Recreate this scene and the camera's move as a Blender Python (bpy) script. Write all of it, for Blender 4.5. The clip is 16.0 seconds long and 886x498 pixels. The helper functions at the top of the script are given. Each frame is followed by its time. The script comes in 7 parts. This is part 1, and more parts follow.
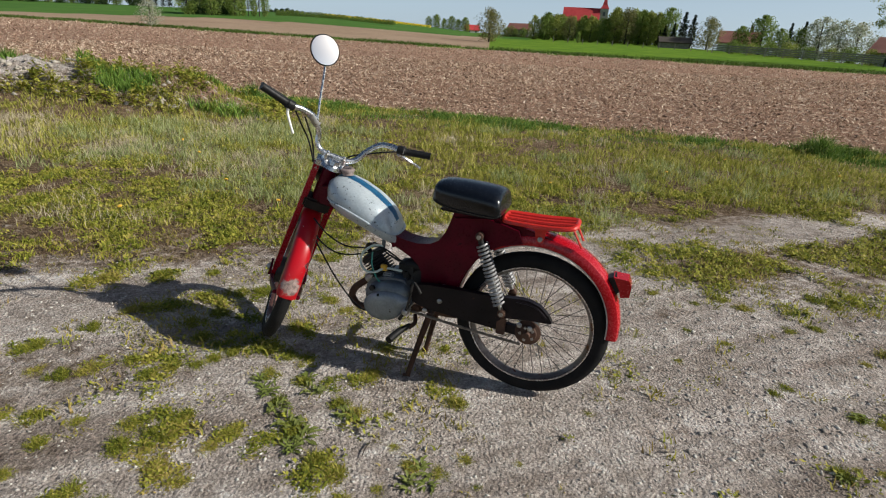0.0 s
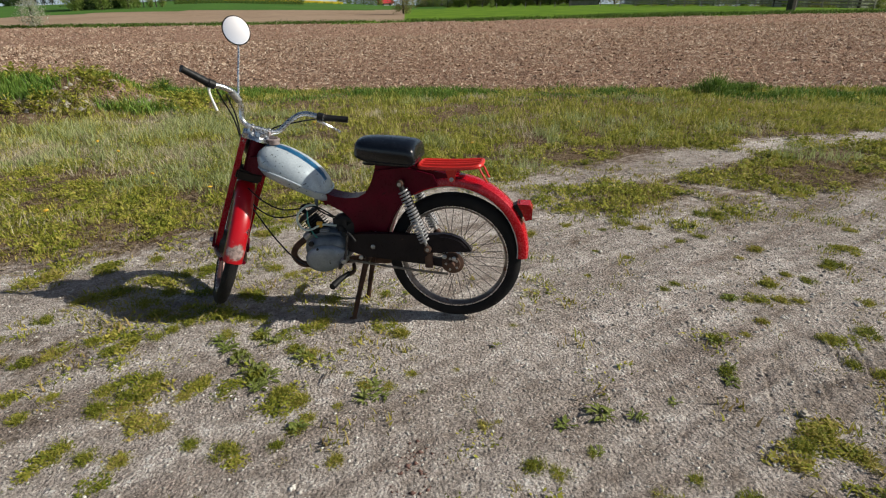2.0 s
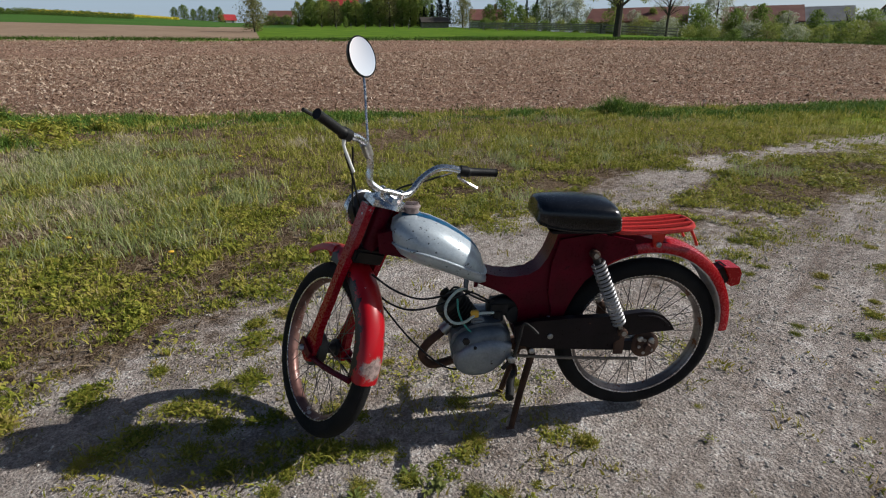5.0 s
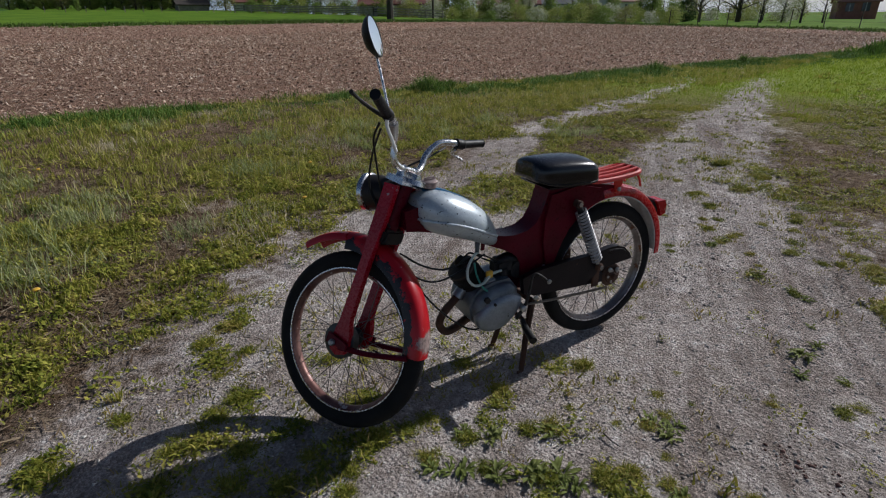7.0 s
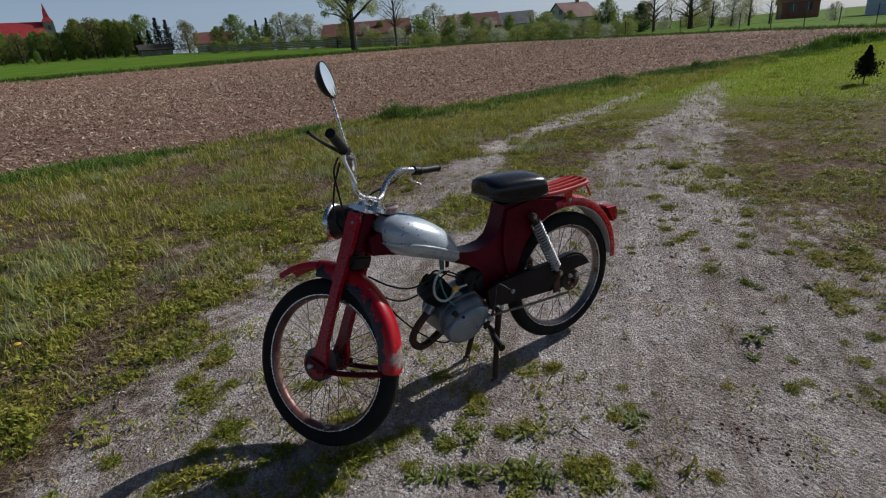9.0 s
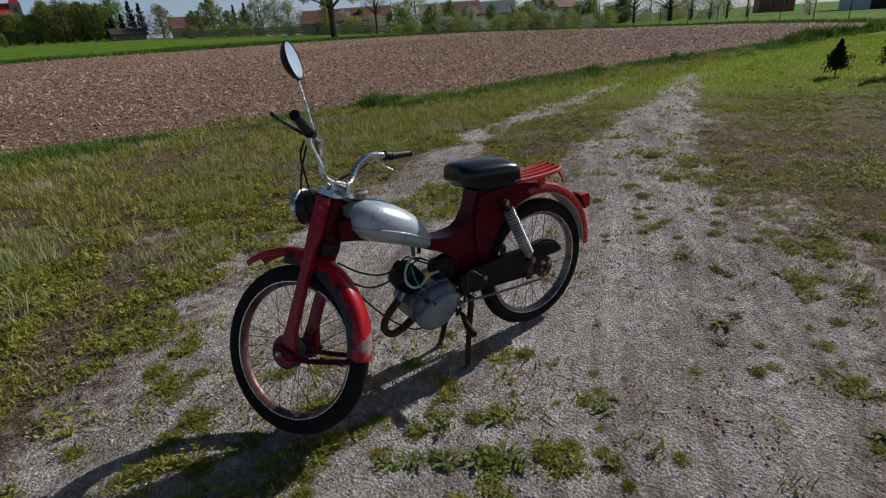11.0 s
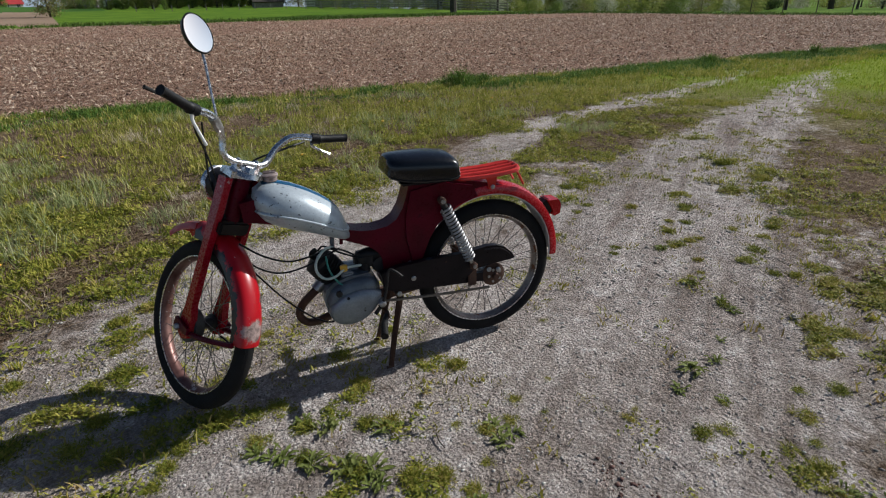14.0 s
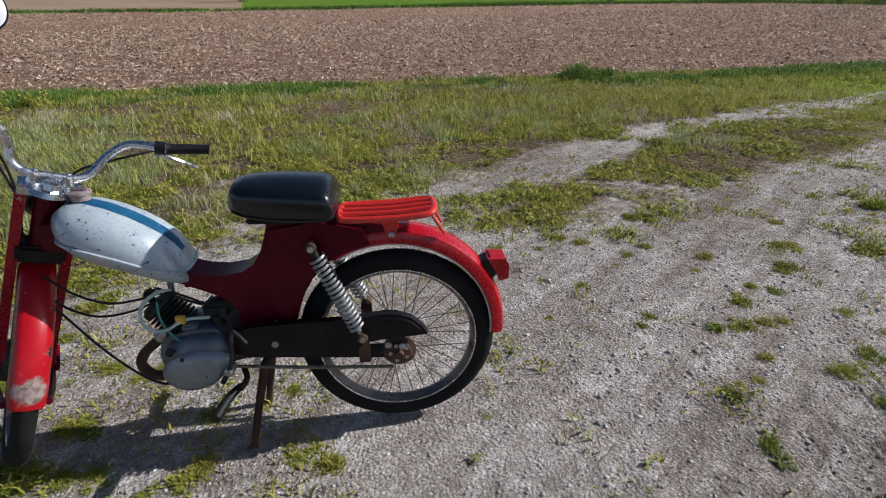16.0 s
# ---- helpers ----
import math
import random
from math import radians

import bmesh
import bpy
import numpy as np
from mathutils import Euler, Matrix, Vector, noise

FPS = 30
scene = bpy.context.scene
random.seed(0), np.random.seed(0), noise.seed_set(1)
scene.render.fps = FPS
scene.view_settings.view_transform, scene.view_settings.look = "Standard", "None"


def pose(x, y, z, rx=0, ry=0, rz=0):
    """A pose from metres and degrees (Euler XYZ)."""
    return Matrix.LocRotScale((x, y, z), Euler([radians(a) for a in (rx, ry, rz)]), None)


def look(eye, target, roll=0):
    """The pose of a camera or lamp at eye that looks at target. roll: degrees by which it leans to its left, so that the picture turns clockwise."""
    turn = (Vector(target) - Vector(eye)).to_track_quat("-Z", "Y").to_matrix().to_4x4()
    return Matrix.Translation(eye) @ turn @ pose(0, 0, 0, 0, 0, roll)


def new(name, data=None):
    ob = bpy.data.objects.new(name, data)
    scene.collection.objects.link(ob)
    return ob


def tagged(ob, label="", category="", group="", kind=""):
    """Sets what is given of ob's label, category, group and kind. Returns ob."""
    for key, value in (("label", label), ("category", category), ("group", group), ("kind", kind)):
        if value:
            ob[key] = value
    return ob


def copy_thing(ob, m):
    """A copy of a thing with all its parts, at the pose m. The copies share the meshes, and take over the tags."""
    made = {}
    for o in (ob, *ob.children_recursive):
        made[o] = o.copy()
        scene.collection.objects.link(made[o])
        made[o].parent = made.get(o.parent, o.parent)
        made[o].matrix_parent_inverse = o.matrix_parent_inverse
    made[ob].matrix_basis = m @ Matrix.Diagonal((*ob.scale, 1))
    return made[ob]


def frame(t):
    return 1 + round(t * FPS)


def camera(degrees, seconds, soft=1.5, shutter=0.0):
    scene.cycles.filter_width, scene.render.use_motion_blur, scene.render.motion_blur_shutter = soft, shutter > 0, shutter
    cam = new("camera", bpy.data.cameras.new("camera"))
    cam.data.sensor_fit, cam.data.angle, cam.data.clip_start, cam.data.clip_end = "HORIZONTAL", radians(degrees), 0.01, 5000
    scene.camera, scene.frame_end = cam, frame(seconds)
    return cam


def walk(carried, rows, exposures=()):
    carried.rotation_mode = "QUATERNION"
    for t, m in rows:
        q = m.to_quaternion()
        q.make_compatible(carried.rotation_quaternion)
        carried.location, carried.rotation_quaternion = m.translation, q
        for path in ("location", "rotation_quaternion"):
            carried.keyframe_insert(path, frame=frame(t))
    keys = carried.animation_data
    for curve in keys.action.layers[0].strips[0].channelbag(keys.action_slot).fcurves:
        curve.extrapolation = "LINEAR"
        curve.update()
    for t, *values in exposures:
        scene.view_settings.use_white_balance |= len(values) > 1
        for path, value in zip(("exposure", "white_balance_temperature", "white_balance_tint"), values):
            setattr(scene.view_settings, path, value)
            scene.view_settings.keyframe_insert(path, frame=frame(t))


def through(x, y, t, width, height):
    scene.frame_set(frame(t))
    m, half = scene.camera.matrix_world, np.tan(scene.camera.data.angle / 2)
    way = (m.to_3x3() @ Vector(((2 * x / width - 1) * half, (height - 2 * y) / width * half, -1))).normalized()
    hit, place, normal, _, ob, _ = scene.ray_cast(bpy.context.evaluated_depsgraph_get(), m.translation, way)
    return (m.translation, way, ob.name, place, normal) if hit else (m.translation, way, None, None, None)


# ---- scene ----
cam = camera(81.5, 16.0, 1.15)
PATH = [
    (0, (0.144, 0.094, 1.272), (0.094, 1.961, 0.555), 3.7),
    (0.5, (0.175, 0.046, 1.283), (0.146, 1.924, 0.593), -0.0),
    (1, (0.224, -0.072, 1.294), (0.219, 1.808, 0.612), -1.1),
    (1.5, (0.25, -0.197, 1.267), (0.324, 1.67, 0.556), -1.8),
    (2, (0.211, -0.208, 1.249), (0.378, 1.62, 0.453), -1.2),
    (2.5, (0.053, -0.127, 1.229), (0.482, 1.654, 0.427), -2.4),
    (3, (-0.119, -0.015, 1.233), (0.382, 1.741, 0.418), -1.0),
    (3.5, (-0.257, 0.21, 1.229), (0.298, 1.957, 0.429), 0.3),
    (3.7, (-0.313, 0.285, 1.26), (0.245, 2.036, 0.472), 0.2),
    (5.8, (-1.055, 0.77, 1.291), (-0.053, 2.362, 0.61), -0.9),
    (6, (-1.121, 0.815, 1.295), (0.018, 2.306, 0.601), -1.3),
    (6.5, (-1.34, 0.9, 1.285), (-0.068, 2.228, 0.498), -1.0),
    (7, (-1.407, 0.899, 1.275), (-0.132, 2.217, 0.477), -1.0),
    (7.5, (-1.424, 0.872, 1.27), (-0.146, 2.176, 0.455), -1.1),
    (8, (-1.425, 0.835, 1.314), (-0.118, 2.141, 0.547), -5.1),
    (8.2, (-1.437, 0.813, 1.322), (-0.113, 2.129, 0.603), -5.7),
    (10.5, (-1.448, 0.755, 1.281), (-0.072, 1.991, 0.521), -4.6),
    (11, (-1.413, 0.75, 1.287), (-0.031, 1.977, 0.523), -4.3),
    (11.5, (-1.376, 0.73, 1.29), (0.048, 1.915, 0.536), -3.7),
    (12, (-1.304, 0.727, 1.297), (0.144, 1.898, 0.567), -5.2),
    (12.5, (-1.151, 0.712, 1.293), (0.313, 1.834, 0.52), -5.4),
    (13, (-1.038, 0.661, 1.293), (0.306, 1.924, 0.518), -6.2),
    (13.5, (-1.025, 0.504, 1.282), (0.108, 1.937, 0.467), -4.2),
    (14, (-0.847, 0.41, 1.263), (0.242, 1.878, 0.449), -1.9),
    (14.5, (-0.597, 0.377, 1.244), (0.449, 1.879, 0.436), -0.0),
    (15, (-0.354, 0.468, 1.24), (0.687, 1.965, 0.419), -0.3),
    (15.5, (-0.118, 0.566, 1.238), (0.822, 2.13, 0.419), -0.7),
    (16, (0.111, 0.574, 1.214), (0.759, 2.271, 0.378), -1.1),
]
EXPOSURES = [(0, 0.20, 6050, 7), (1, 0.15, 6050, 7), (2, 0.20, 6150, 7), (3, 0.13, 6100, 6), (3.5, 0.07, 6100, 5), (5.8, -0.25, 5630, 11), (6.1, -0.38, 5580, 11), (6.5, -0.57, 5630, 12), (7, -0.36, 5580, 12), (7.5, -0.28, 5630, 12), (8, -0.42, 5630, 12),
             (10.5, -0.41, 5630, 11), (11, -0.43, 5630, 11), (11.5, -0.59, 5630, 11), (12, -0.52, 5730, 11), (12.5, -0.39, 5880, 9), (13, -0.20, 5830, 10), (13.5, -0.13, 5730, 9), (14, -0.04, 5680, 9), (14.5, 0.02, 5630, 9), (15, -0.05, 5580, 10), (15.5, -0.03, 5580, 10), (16, 0.16, 5530, 10)]
walk(cam, [(t, look(eye, target, roll)) for t, eye, target, roll in PATH], EXPOSURES)


# ---- daylight ----
SUN_WAY = Vector((0.97, -0.20, 0.0)).normalized()
SUN_EL = radians(33)
SUN_DIR = Vector((SUN_WAY.x * math.cos(SUN_EL), SUN_WAY.y * math.cos(SUN_EL), math.sin(SUN_EL)))
world = bpy.data.worlds.new("world")
scene.world = world
world.use_nodes = True
wn = world.node_tree
wn.nodes.clear()
sky = wn.nodes.new("ShaderNodeTexSky")
sky.sky_type, sky.sun_disc = "NISHITA", False
sky.sun_elevation, sky.sun_rotation = SUN_EL, math.atan2(SUN_DIR.x, SUN_DIR.y)
sky.dust_density, sky.ozone_density = 2.4, 2.0
bg = wn.nodes.new("ShaderNodeBackground")
bg.inputs["Strength"].default_value = 0.044
wo = wn.nodes.new("ShaderNodeOutputWorld")
# spring haze: the air pales towards the horizon all round
tc = wn.nodes.new("ShaderNodeTexCoord")
xyz = wn.nodes.new("ShaderNodeSeparateXYZ")
wn.links.new(tc.outputs["Generated"], xyz.inputs[0])
haze = wn.nodes.new("ShaderNodeValToRGB")
haze.color_ramp.interpolation = "EASE"
haze.color_ramp.elements[0].position, haze.color_ramp.elements[0].color = 0.0, (7.2, 8.4, 9.6, 1)
haze.color_ramp.elements[1].position, haze.color_ramp.elements[1].color = 0.42, (0, 0, 0, 1)
wn.links.new(xyz.outputs["Z"], haze.inputs["Fac"])
sum_up = wn.nodes.new("ShaderNodeMix")
sum_up.data_type, sum_up.blend_type = "RGBA", "ADD"
sum_up.inputs[0].default_value = 1.0
wn.links.new(sky.outputs[0], sum_up.inputs[6])
wn.links.new(haze.outputs[0], sum_up.inputs[7])
wn.links.new(sum_up.outputs[2], bg.inputs[0])
wn.links.new(bg.outputs[0], wo.inputs[0])
sun_data = bpy.data.lights.new("sun", "SUN")
sun_data.energy, sun_data.angle, sun_data.color = 5.0, radians(0.55), (1.0, 0.91, 0.77)
sun = new("sun", sun_data)
sun.matrix_world = look(SUN_DIR * 50, (0, 0, 0))

# ---- materials ----
def material(name):
    m = bpy.data.materials.new(name)
    m.use_nodes = True
    nt = m.node_tree
    return m, nt, nt.nodes["Principled BSDF"]


def node(nt, kind, **values):
    n = nt.nodes.new(kind)
    for key, value in values.items():
        n.inputs[key.replace("_", " ")].default_value = value
    return n


def noise_tex(nt, scale, detail=4.0, rough=0.55, coord="Object"):
    tc = nt.nodes.new("ShaderNodeTexCoord")
    n = node(nt, "ShaderNodeTexNoise", Scale=scale, Detail=detail, Roughness=rough)
    nt.links.new(tc.outputs[coord], n.inputs["Vector"])
    return n


def ramp(nt, source, stops):
    r = nt.nodes.new("ShaderNodeValToRGB")
    while len(r.color_ramp.elements) < len(stops):
        r.color_ramp.elements.new(0.5)
    for e, (at, colour) in zip(r.color_ramp.elements, stops):
        e.position = at
        e.color = (*colour, 1) if len(colour) == 3 else colour
    nt.links.new(source, r.inputs["Fac"])
    return r


def mix(nt, fac, a, b, how="MIX"):
    m = nt.nodes.new("ShaderNodeMix")
    m.data_type, m.blend_type = "RGBA", how
    for value, socket in ((fac, 0), (a, 6), (b, 7)):
        if isinstance(value, (int, float)):
            m.inputs[socket].default_value = value
        elif isinstance(value, tuple):
            m.inputs[socket].default_value = (*value, 1)
        else:
            nt.links.new(value, m.inputs[socket])
    return m.outputs[2]


def bump(nt, height, bsdf, strength=0.3, distance=0.01):
    b = node(nt, "ShaderNodeBump", Strength=strength, Distance=distance)
    nt.links.new(height, b.inputs["Height"])
    nt.links.new(b.outputs[0], bsdf.inputs["Normal"])


def grained(name, dark, light, rough, scale=8.0, metal=0.0, bumpy=0.15, fine=90.0, spots=None, coat=0.0, spec=0.5):
    """A surface with broad variation, fine grain, and worn spots (colour, where they start) where given."""
    m, nt, b = material(name)
    n1, n2 = noise_tex(nt, scale), noise_tex(nt, fine, 6)
    col = ramp(nt, n1.outputs[0], [(0.3, dark), (0.7, light)]).outputs[0]
    col = mix(nt, 0.22, col, ramp(nt, n2.outputs[0], [(0.35, (0.25, 0.25, 0.25)), (0.65, (0.75, 0.75, 0.75))]).outputs[0], "OVERLAY")
    if spots:
        colour, start, size = spots
        n3 = noise_tex(nt, size, 8, 0.7)
        k = ramp(nt, n3.outputs[0], [(start, (0, 0, 0)), (start + 0.02, (1, 1, 1))])
        col = mix(nt, k.outputs[0], col, colour)
    nt.links.new(col, b.inputs["Base Color"])
    r = ramp(nt, n2.outputs[0], [(0.3, (max(rough - 0.1, 0),) * 3), (0.7, (min(rough + 0.1, 1),) * 3)])
    nt.links.new(r.outputs[0], b.inputs["Roughness"])
    b.inputs["Metallic"].default_value = metal
    b.inputs["Coat Weight"].default_value = coat
    b.inputs["Specular IOR Level"].default_value = spec
    if bumpy:
        bump(nt, n2.outputs[0], b, bumpy, 0.004)
    return m


def leafy(name, stops, rough=0.6, through=0.3, by="Random Per Island", patch=0.0, size=1.6, own=0.0):
    """Blades and leaves: each piece takes its own colour, and neighbours agree as far as patch says."""
    m, nt, b = material(name)
    g = nt.nodes.new("ShaderNodeNewGeometry")
    fac = g.outputs[by]
    if patch:
        n = noise_tex(nt, size, 5, 0.6)
        wide = nt.nodes.new("ShaderNodeMapRange")
        wide.inputs["From Min"].default_value, wide.inputs["From Max"].default_value = 0.32, 0.68
        nt.links.new(n.outputs[0], wide.inputs["Value"])
        f = nt.nodes.new("ShaderNodeMix")
        f.inputs[0].default_value = patch
        nt.links.new(fac, f.inputs[2])
        nt.links.new(wide.outputs[0], f.inputs[3])
        fac = f.outputs[0]
    if own:
        info = nt.nodes.new("ShaderNodeObjectInfo")
        f = nt.nodes.new("ShaderNodeMix")
        f.inputs[0].default_value = own
        nt.links.new(fac, f.inputs[2])
        nt.links.new(info.outputs["Random"], f.inputs[3])
        fac = f.outputs[0]
    col = ramp(nt, fac, stops).outputs[0]
    nt.links.new(col, b.inputs["Base Color"])
    b.inputs["Roughness"].default_value = rough
    b.inputs["Specular IOR Level"].default_value = 0.14
    t = nt.nodes.new("ShaderNodeBsdfTranslucent")
    nt.links.new(col, t.inputs["Color"])
    s = nt.nodes.new("ShaderNodeMixShader")
    s.inputs[0].default_value = through
    nt.links.new(b.outputs[0], s.inputs[1])
    nt.links.new(t.outputs[0], s.inputs[2])
    nt.links.new(s.outputs[0], nt.nodes["Material Output"].inputs["Surface"])
    return m


M_FRAME = grained("dark_red_paint", (0.066, 0.0006, 0.008), (0.115, 0.001, 0.014), 0.34, 9, 0, 0.06, 120, ((0.030, 0.002, 0.006), 0.62, 18), 0.0, spec=0.16)
M_PRIMER = grained("pale_bare_lining", (0.44, 0.40, 0.38), (0.62, 0.58, 0.55), 0.6, 12, 0, 0.1, 80, ((0.20, 0.12, 0.10), 0.66, 30))
M_RED = grained("red_paint", (0.33, 0.003, 0.010), (0.42, 0.005, 0.014), 0.26, 6, 0, 0.0, 150, ((0.45, 0.30, 0.30), 0.75, 22), 0.2, spec=0.4)
M_FRONTRED = grained("chipped_red_paint", (0.26, 0.002, 0.012), (0.37, 0.003, 0.017), 0.28, 6, 0, 0.0, 150, ((0.46, 0.36, 0.38), 0.655, 24), 0.2, spec=0.22)
def guard_material():
    """Red paint with pale chips and a scraped grey patch above the guard's rear tip."""
    m, nt, b = material("scraped_red_paint")
    n1, n2, n3 = noise_tex(nt, 6), noise_tex(nt, 22, 8, 0.7), noise_tex(nt, 60, 5, 0.7)
    col = ramp(nt, n1.outputs[0], [(0.3, (0.34, 0.003, 0.009)), (0.7, (0.46, 0.006, 0.013))]).outputs[0]
    chips = ramp(nt, n2.outputs[0], [(0.62, (0, 0, 0)), (0.64, (1, 1, 1))])
    col = mix(nt, chips.outputs[0], col, ramp(nt, n3.outputs[0], [(0.4, (0.10, 0.05, 0.05)), (0.6, (0.55, 0.46, 0.48))]).outputs[0])
    tc = nt.nodes.new("ShaderNodeTexCoord")
    away = nt.nodes.new("ShaderNodeVectorMath")
    away.operation = "DISTANCE"
    away.inputs[1].default_value = (0.930, 0.226, 0.362)
    nt.links.new(tc.outputs["Object"], away.inputs[0])
    rough_edge = nt.nodes.new("ShaderNodeMath")
    rough_edge.operation, rough_edge.inputs[1].default_value = "MULTIPLY_ADD", 0.12
    nt.links.new(n2.outputs[0], rough_edge.inputs[0])
    nt.links.new(away.outputs["Value"], rough_edge.inputs[2])
    scrape = ramp(nt, rough_edge.outputs[0], [(0.085, (1, 1, 1)), (0.095, (0, 0, 0))])
    col = mix(nt, scrape.outputs[0], col, ramp(nt, n3.outputs[0], [(0.4, (0.16, 0.12, 0.11)), (0.62, (0.40, 0.30, 0.28))]).outputs[0])
    # shade and black wear of the lower flanks put into the colour, with a ragged edge
    flank = nt.nodes.new("ShaderNodeAttribute")
    flank.attribute_name = "flank"
    ragged = nt.nodes.new("ShaderNodeMath")
    ragged.operation, ragged.inputs[1].default_value = "MULTIPLY_ADD", 1.3
    nt.links.new(n2.outputs[0], ragged.inputs[0])
    nt.links.new(flank.outputs["Fac"], ragged.inputs[2])
    dark_flank = ramp(nt, ragged.outputs[0], [(0.88, (0, 0, 0)), (0.93, (1, 1, 1))])
    under = ramp(nt, n3.outputs[0], [(0.35, (0.006, 0.005, 0.006)), (0.64, (0.022, 0.015, 0.016)), (0.72, (0.26, 0.22, 0.23))]).outputs[0]
    col = mix(nt, dark_flank.outputs[0], col, under)
    nt.links.new(col, b.inputs["Base Color"])
    b.inputs["Roughness"].default_value, b.inputs["Specular IOR Level"].default_value = 0.30, 0.4
    bump(nt, n3.outputs[0], b, 0.06, 0.003)
    return m


M_SCRAPED = guard_material()
M_RACK = grained("orange_red_paint", (0.50, 0.018, 0.012), (0.60, 0.028, 0.018), 0.36, 9, 0, 0.05, 120)
M_LAMP = grained("red_plastic", (0.36, 0.004, 0.008), (0.45, 0.007, 0.012), 0.22, 10, 0, 0.0, 120)
M_RUBBER = grained("tyre_rubber", (0.009, 0.009, 0.010), (0.021, 0.020, 0.020), 0.75, 9, 0, 0.25, 160, spec=0.15)
M_GRIP = grained("black_rubber", (0.005, 0.005, 0.006), (0.011, 0.011, 0.012), 0.5, 30, 0, 0.3, 200, spec=0.25)
M_VINYL = grained("black_vinyl", (0.003, 0.0038, 0.006), (0.006, 0.0078, 0.012), 0.20, 12, 0, 0.10, 300, spec=0.5)
M_BLACK = grained("black_paint", (0.010, 0.009, 0.009), (0.030, 0.024, 0.022), 0.45, 10, 0, 0.08, 120, spec=0.25)
M_GUARD = grained("dirty_black_metal", (0.004, 0.0035, 0.006), (0.013, 0.009, 0.012), 0.36, 9, 0.0, 0.08, 100, ((0.07, 0.035, 0.02), 0.66, 18), spec=0.2)
M_CHROME = grained("dull_chrome", (0.50, 0.51, 0.53), (0.70, 0.70, 0.71), 0.26, 14, 1.0, 0.05, 120, ((0.22, 0.15, 0.10), 0.72, 40))
M_STEEL = grained("worn_steel", (0.30, 0.30, 0.30), (0.52, 0.51, 0.50), 0.40, 20, 0.9, 0.08, 140, ((0.16, 0.09, 0.05), 0.62, 45))
M_SPOKE = grained("dull_spoke_steel", (0.10, 0.09, 0.085), (0.22, 0.20, 0.19), 0.5, 20, 0.7, 0.1, 140)
M_RIM = grained("weathered_rim", (0.12, 0.10, 0.095), (0.34, 0.32, 0.31), 0.40, 8, 0.75, 0.08, 120, ((0.15, 0.07, 0.04), 0.56, 14))
M_STAND = grained("dark_rusted_stand", (0.036, 0.018, 0.013), (0.085, 0.045, 0.030), 0.7, 18, 0.2, 0.3, 120, spec=0.25)
# red-brown holds a painted reflection of the red parts besides rust
M_RIM_RED = grained("rust_red_rim", (0.10, 0.035, 0.03), (0.26, 0.15, 0.13), 0.45, 9, 0.5, 0.1, 120, ((0.42, 0.38, 0.37), 0.60, 16))
M_RUST = grained("rusty_steel", (0.05, 0.024, 0.016), (0.115, 0.060, 0.038), 0.75, 18, 0.2, 0.3, 120)
# shade on the engine's upper half is put into this darker metal colour
M_ALU = grained("oily_cast_aluminium", (0.085, 0.105, 0.13), (0.20, 0.225, 0.25), 0.42, 12, 0.4, 0.15, 110, ((0.06, 0.055, 0.05), 0.62, 16))
M_ALUPALE = grained("pale_cast_aluminium", (0.18, 0.205, 0.235), (0.30, 0.33, 0.365), 0.38, 14, 0.4, 0.12, 110, ((0.10, 0.095, 0.09), 0.64, 20))
M_SPRING = grained("dull_spring_steel", (0.26, 0.26, 0.27), (0.46, 0.46, 0.47), 0.48, 20, 0.55, 0.05, 120, ((0.14, 0.09, 0.06), 0.66, 40))
M_DRUM = grained("dark_brake_drum", (0.035, 0.035, 0.037), (0.09, 0.088, 0.085), 0.5, 14, 0.5, 0.15, 110)
M_CHAIN = grained("dusty_chain", (0.13, 0.11, 0.09), (0.26, 0.22, 0.18), 0.6, 40, 0.4, 0.3, 200)
M_CYL = grained("blackened_iron", (0.016, 0.016, 0.017), (0.05, 0.047, 0.045), 0.6, 20, 0.3, 0.2, 120, spec=0.25)
M_CABLE = grained("black_cable", (0.008, 0.008, 0.008), (0.02, 0.02, 0.02), 0.45, 40, 0, 0.0, spec=0.25)
M_YELLOW = grained("yellow_plastic", (0.62, 0.36, 0.03), (0.72, 0.45, 0.05), 0.4, 40, 0, 0.0)
M_HOSE = grained("clear_hose", (0.42, 0.52, 0.48), (0.55, 0.62, 0.58), 0.25, 30, 0, 0.0)
M_GREEN = grained("green_wire", (0.03, 0.22, 0.18), (0.05, 0.30, 0.24), 0.4, 30, 0, 0.0)
M_CAP = grained("tarnished_cap", (0.26, 0.19, 0.18), (0.50, 0.42, 0.40), 0.45, 40, 0.5, 0.1, 120, ((0.10, 0.05, 0.04), 0.62, 60))
M_WHITE = grained("white_paint", (0.70, 0.69, 0.66), (0.80, 0.80, 0.78), 0.4, 30, 0, 0.0)


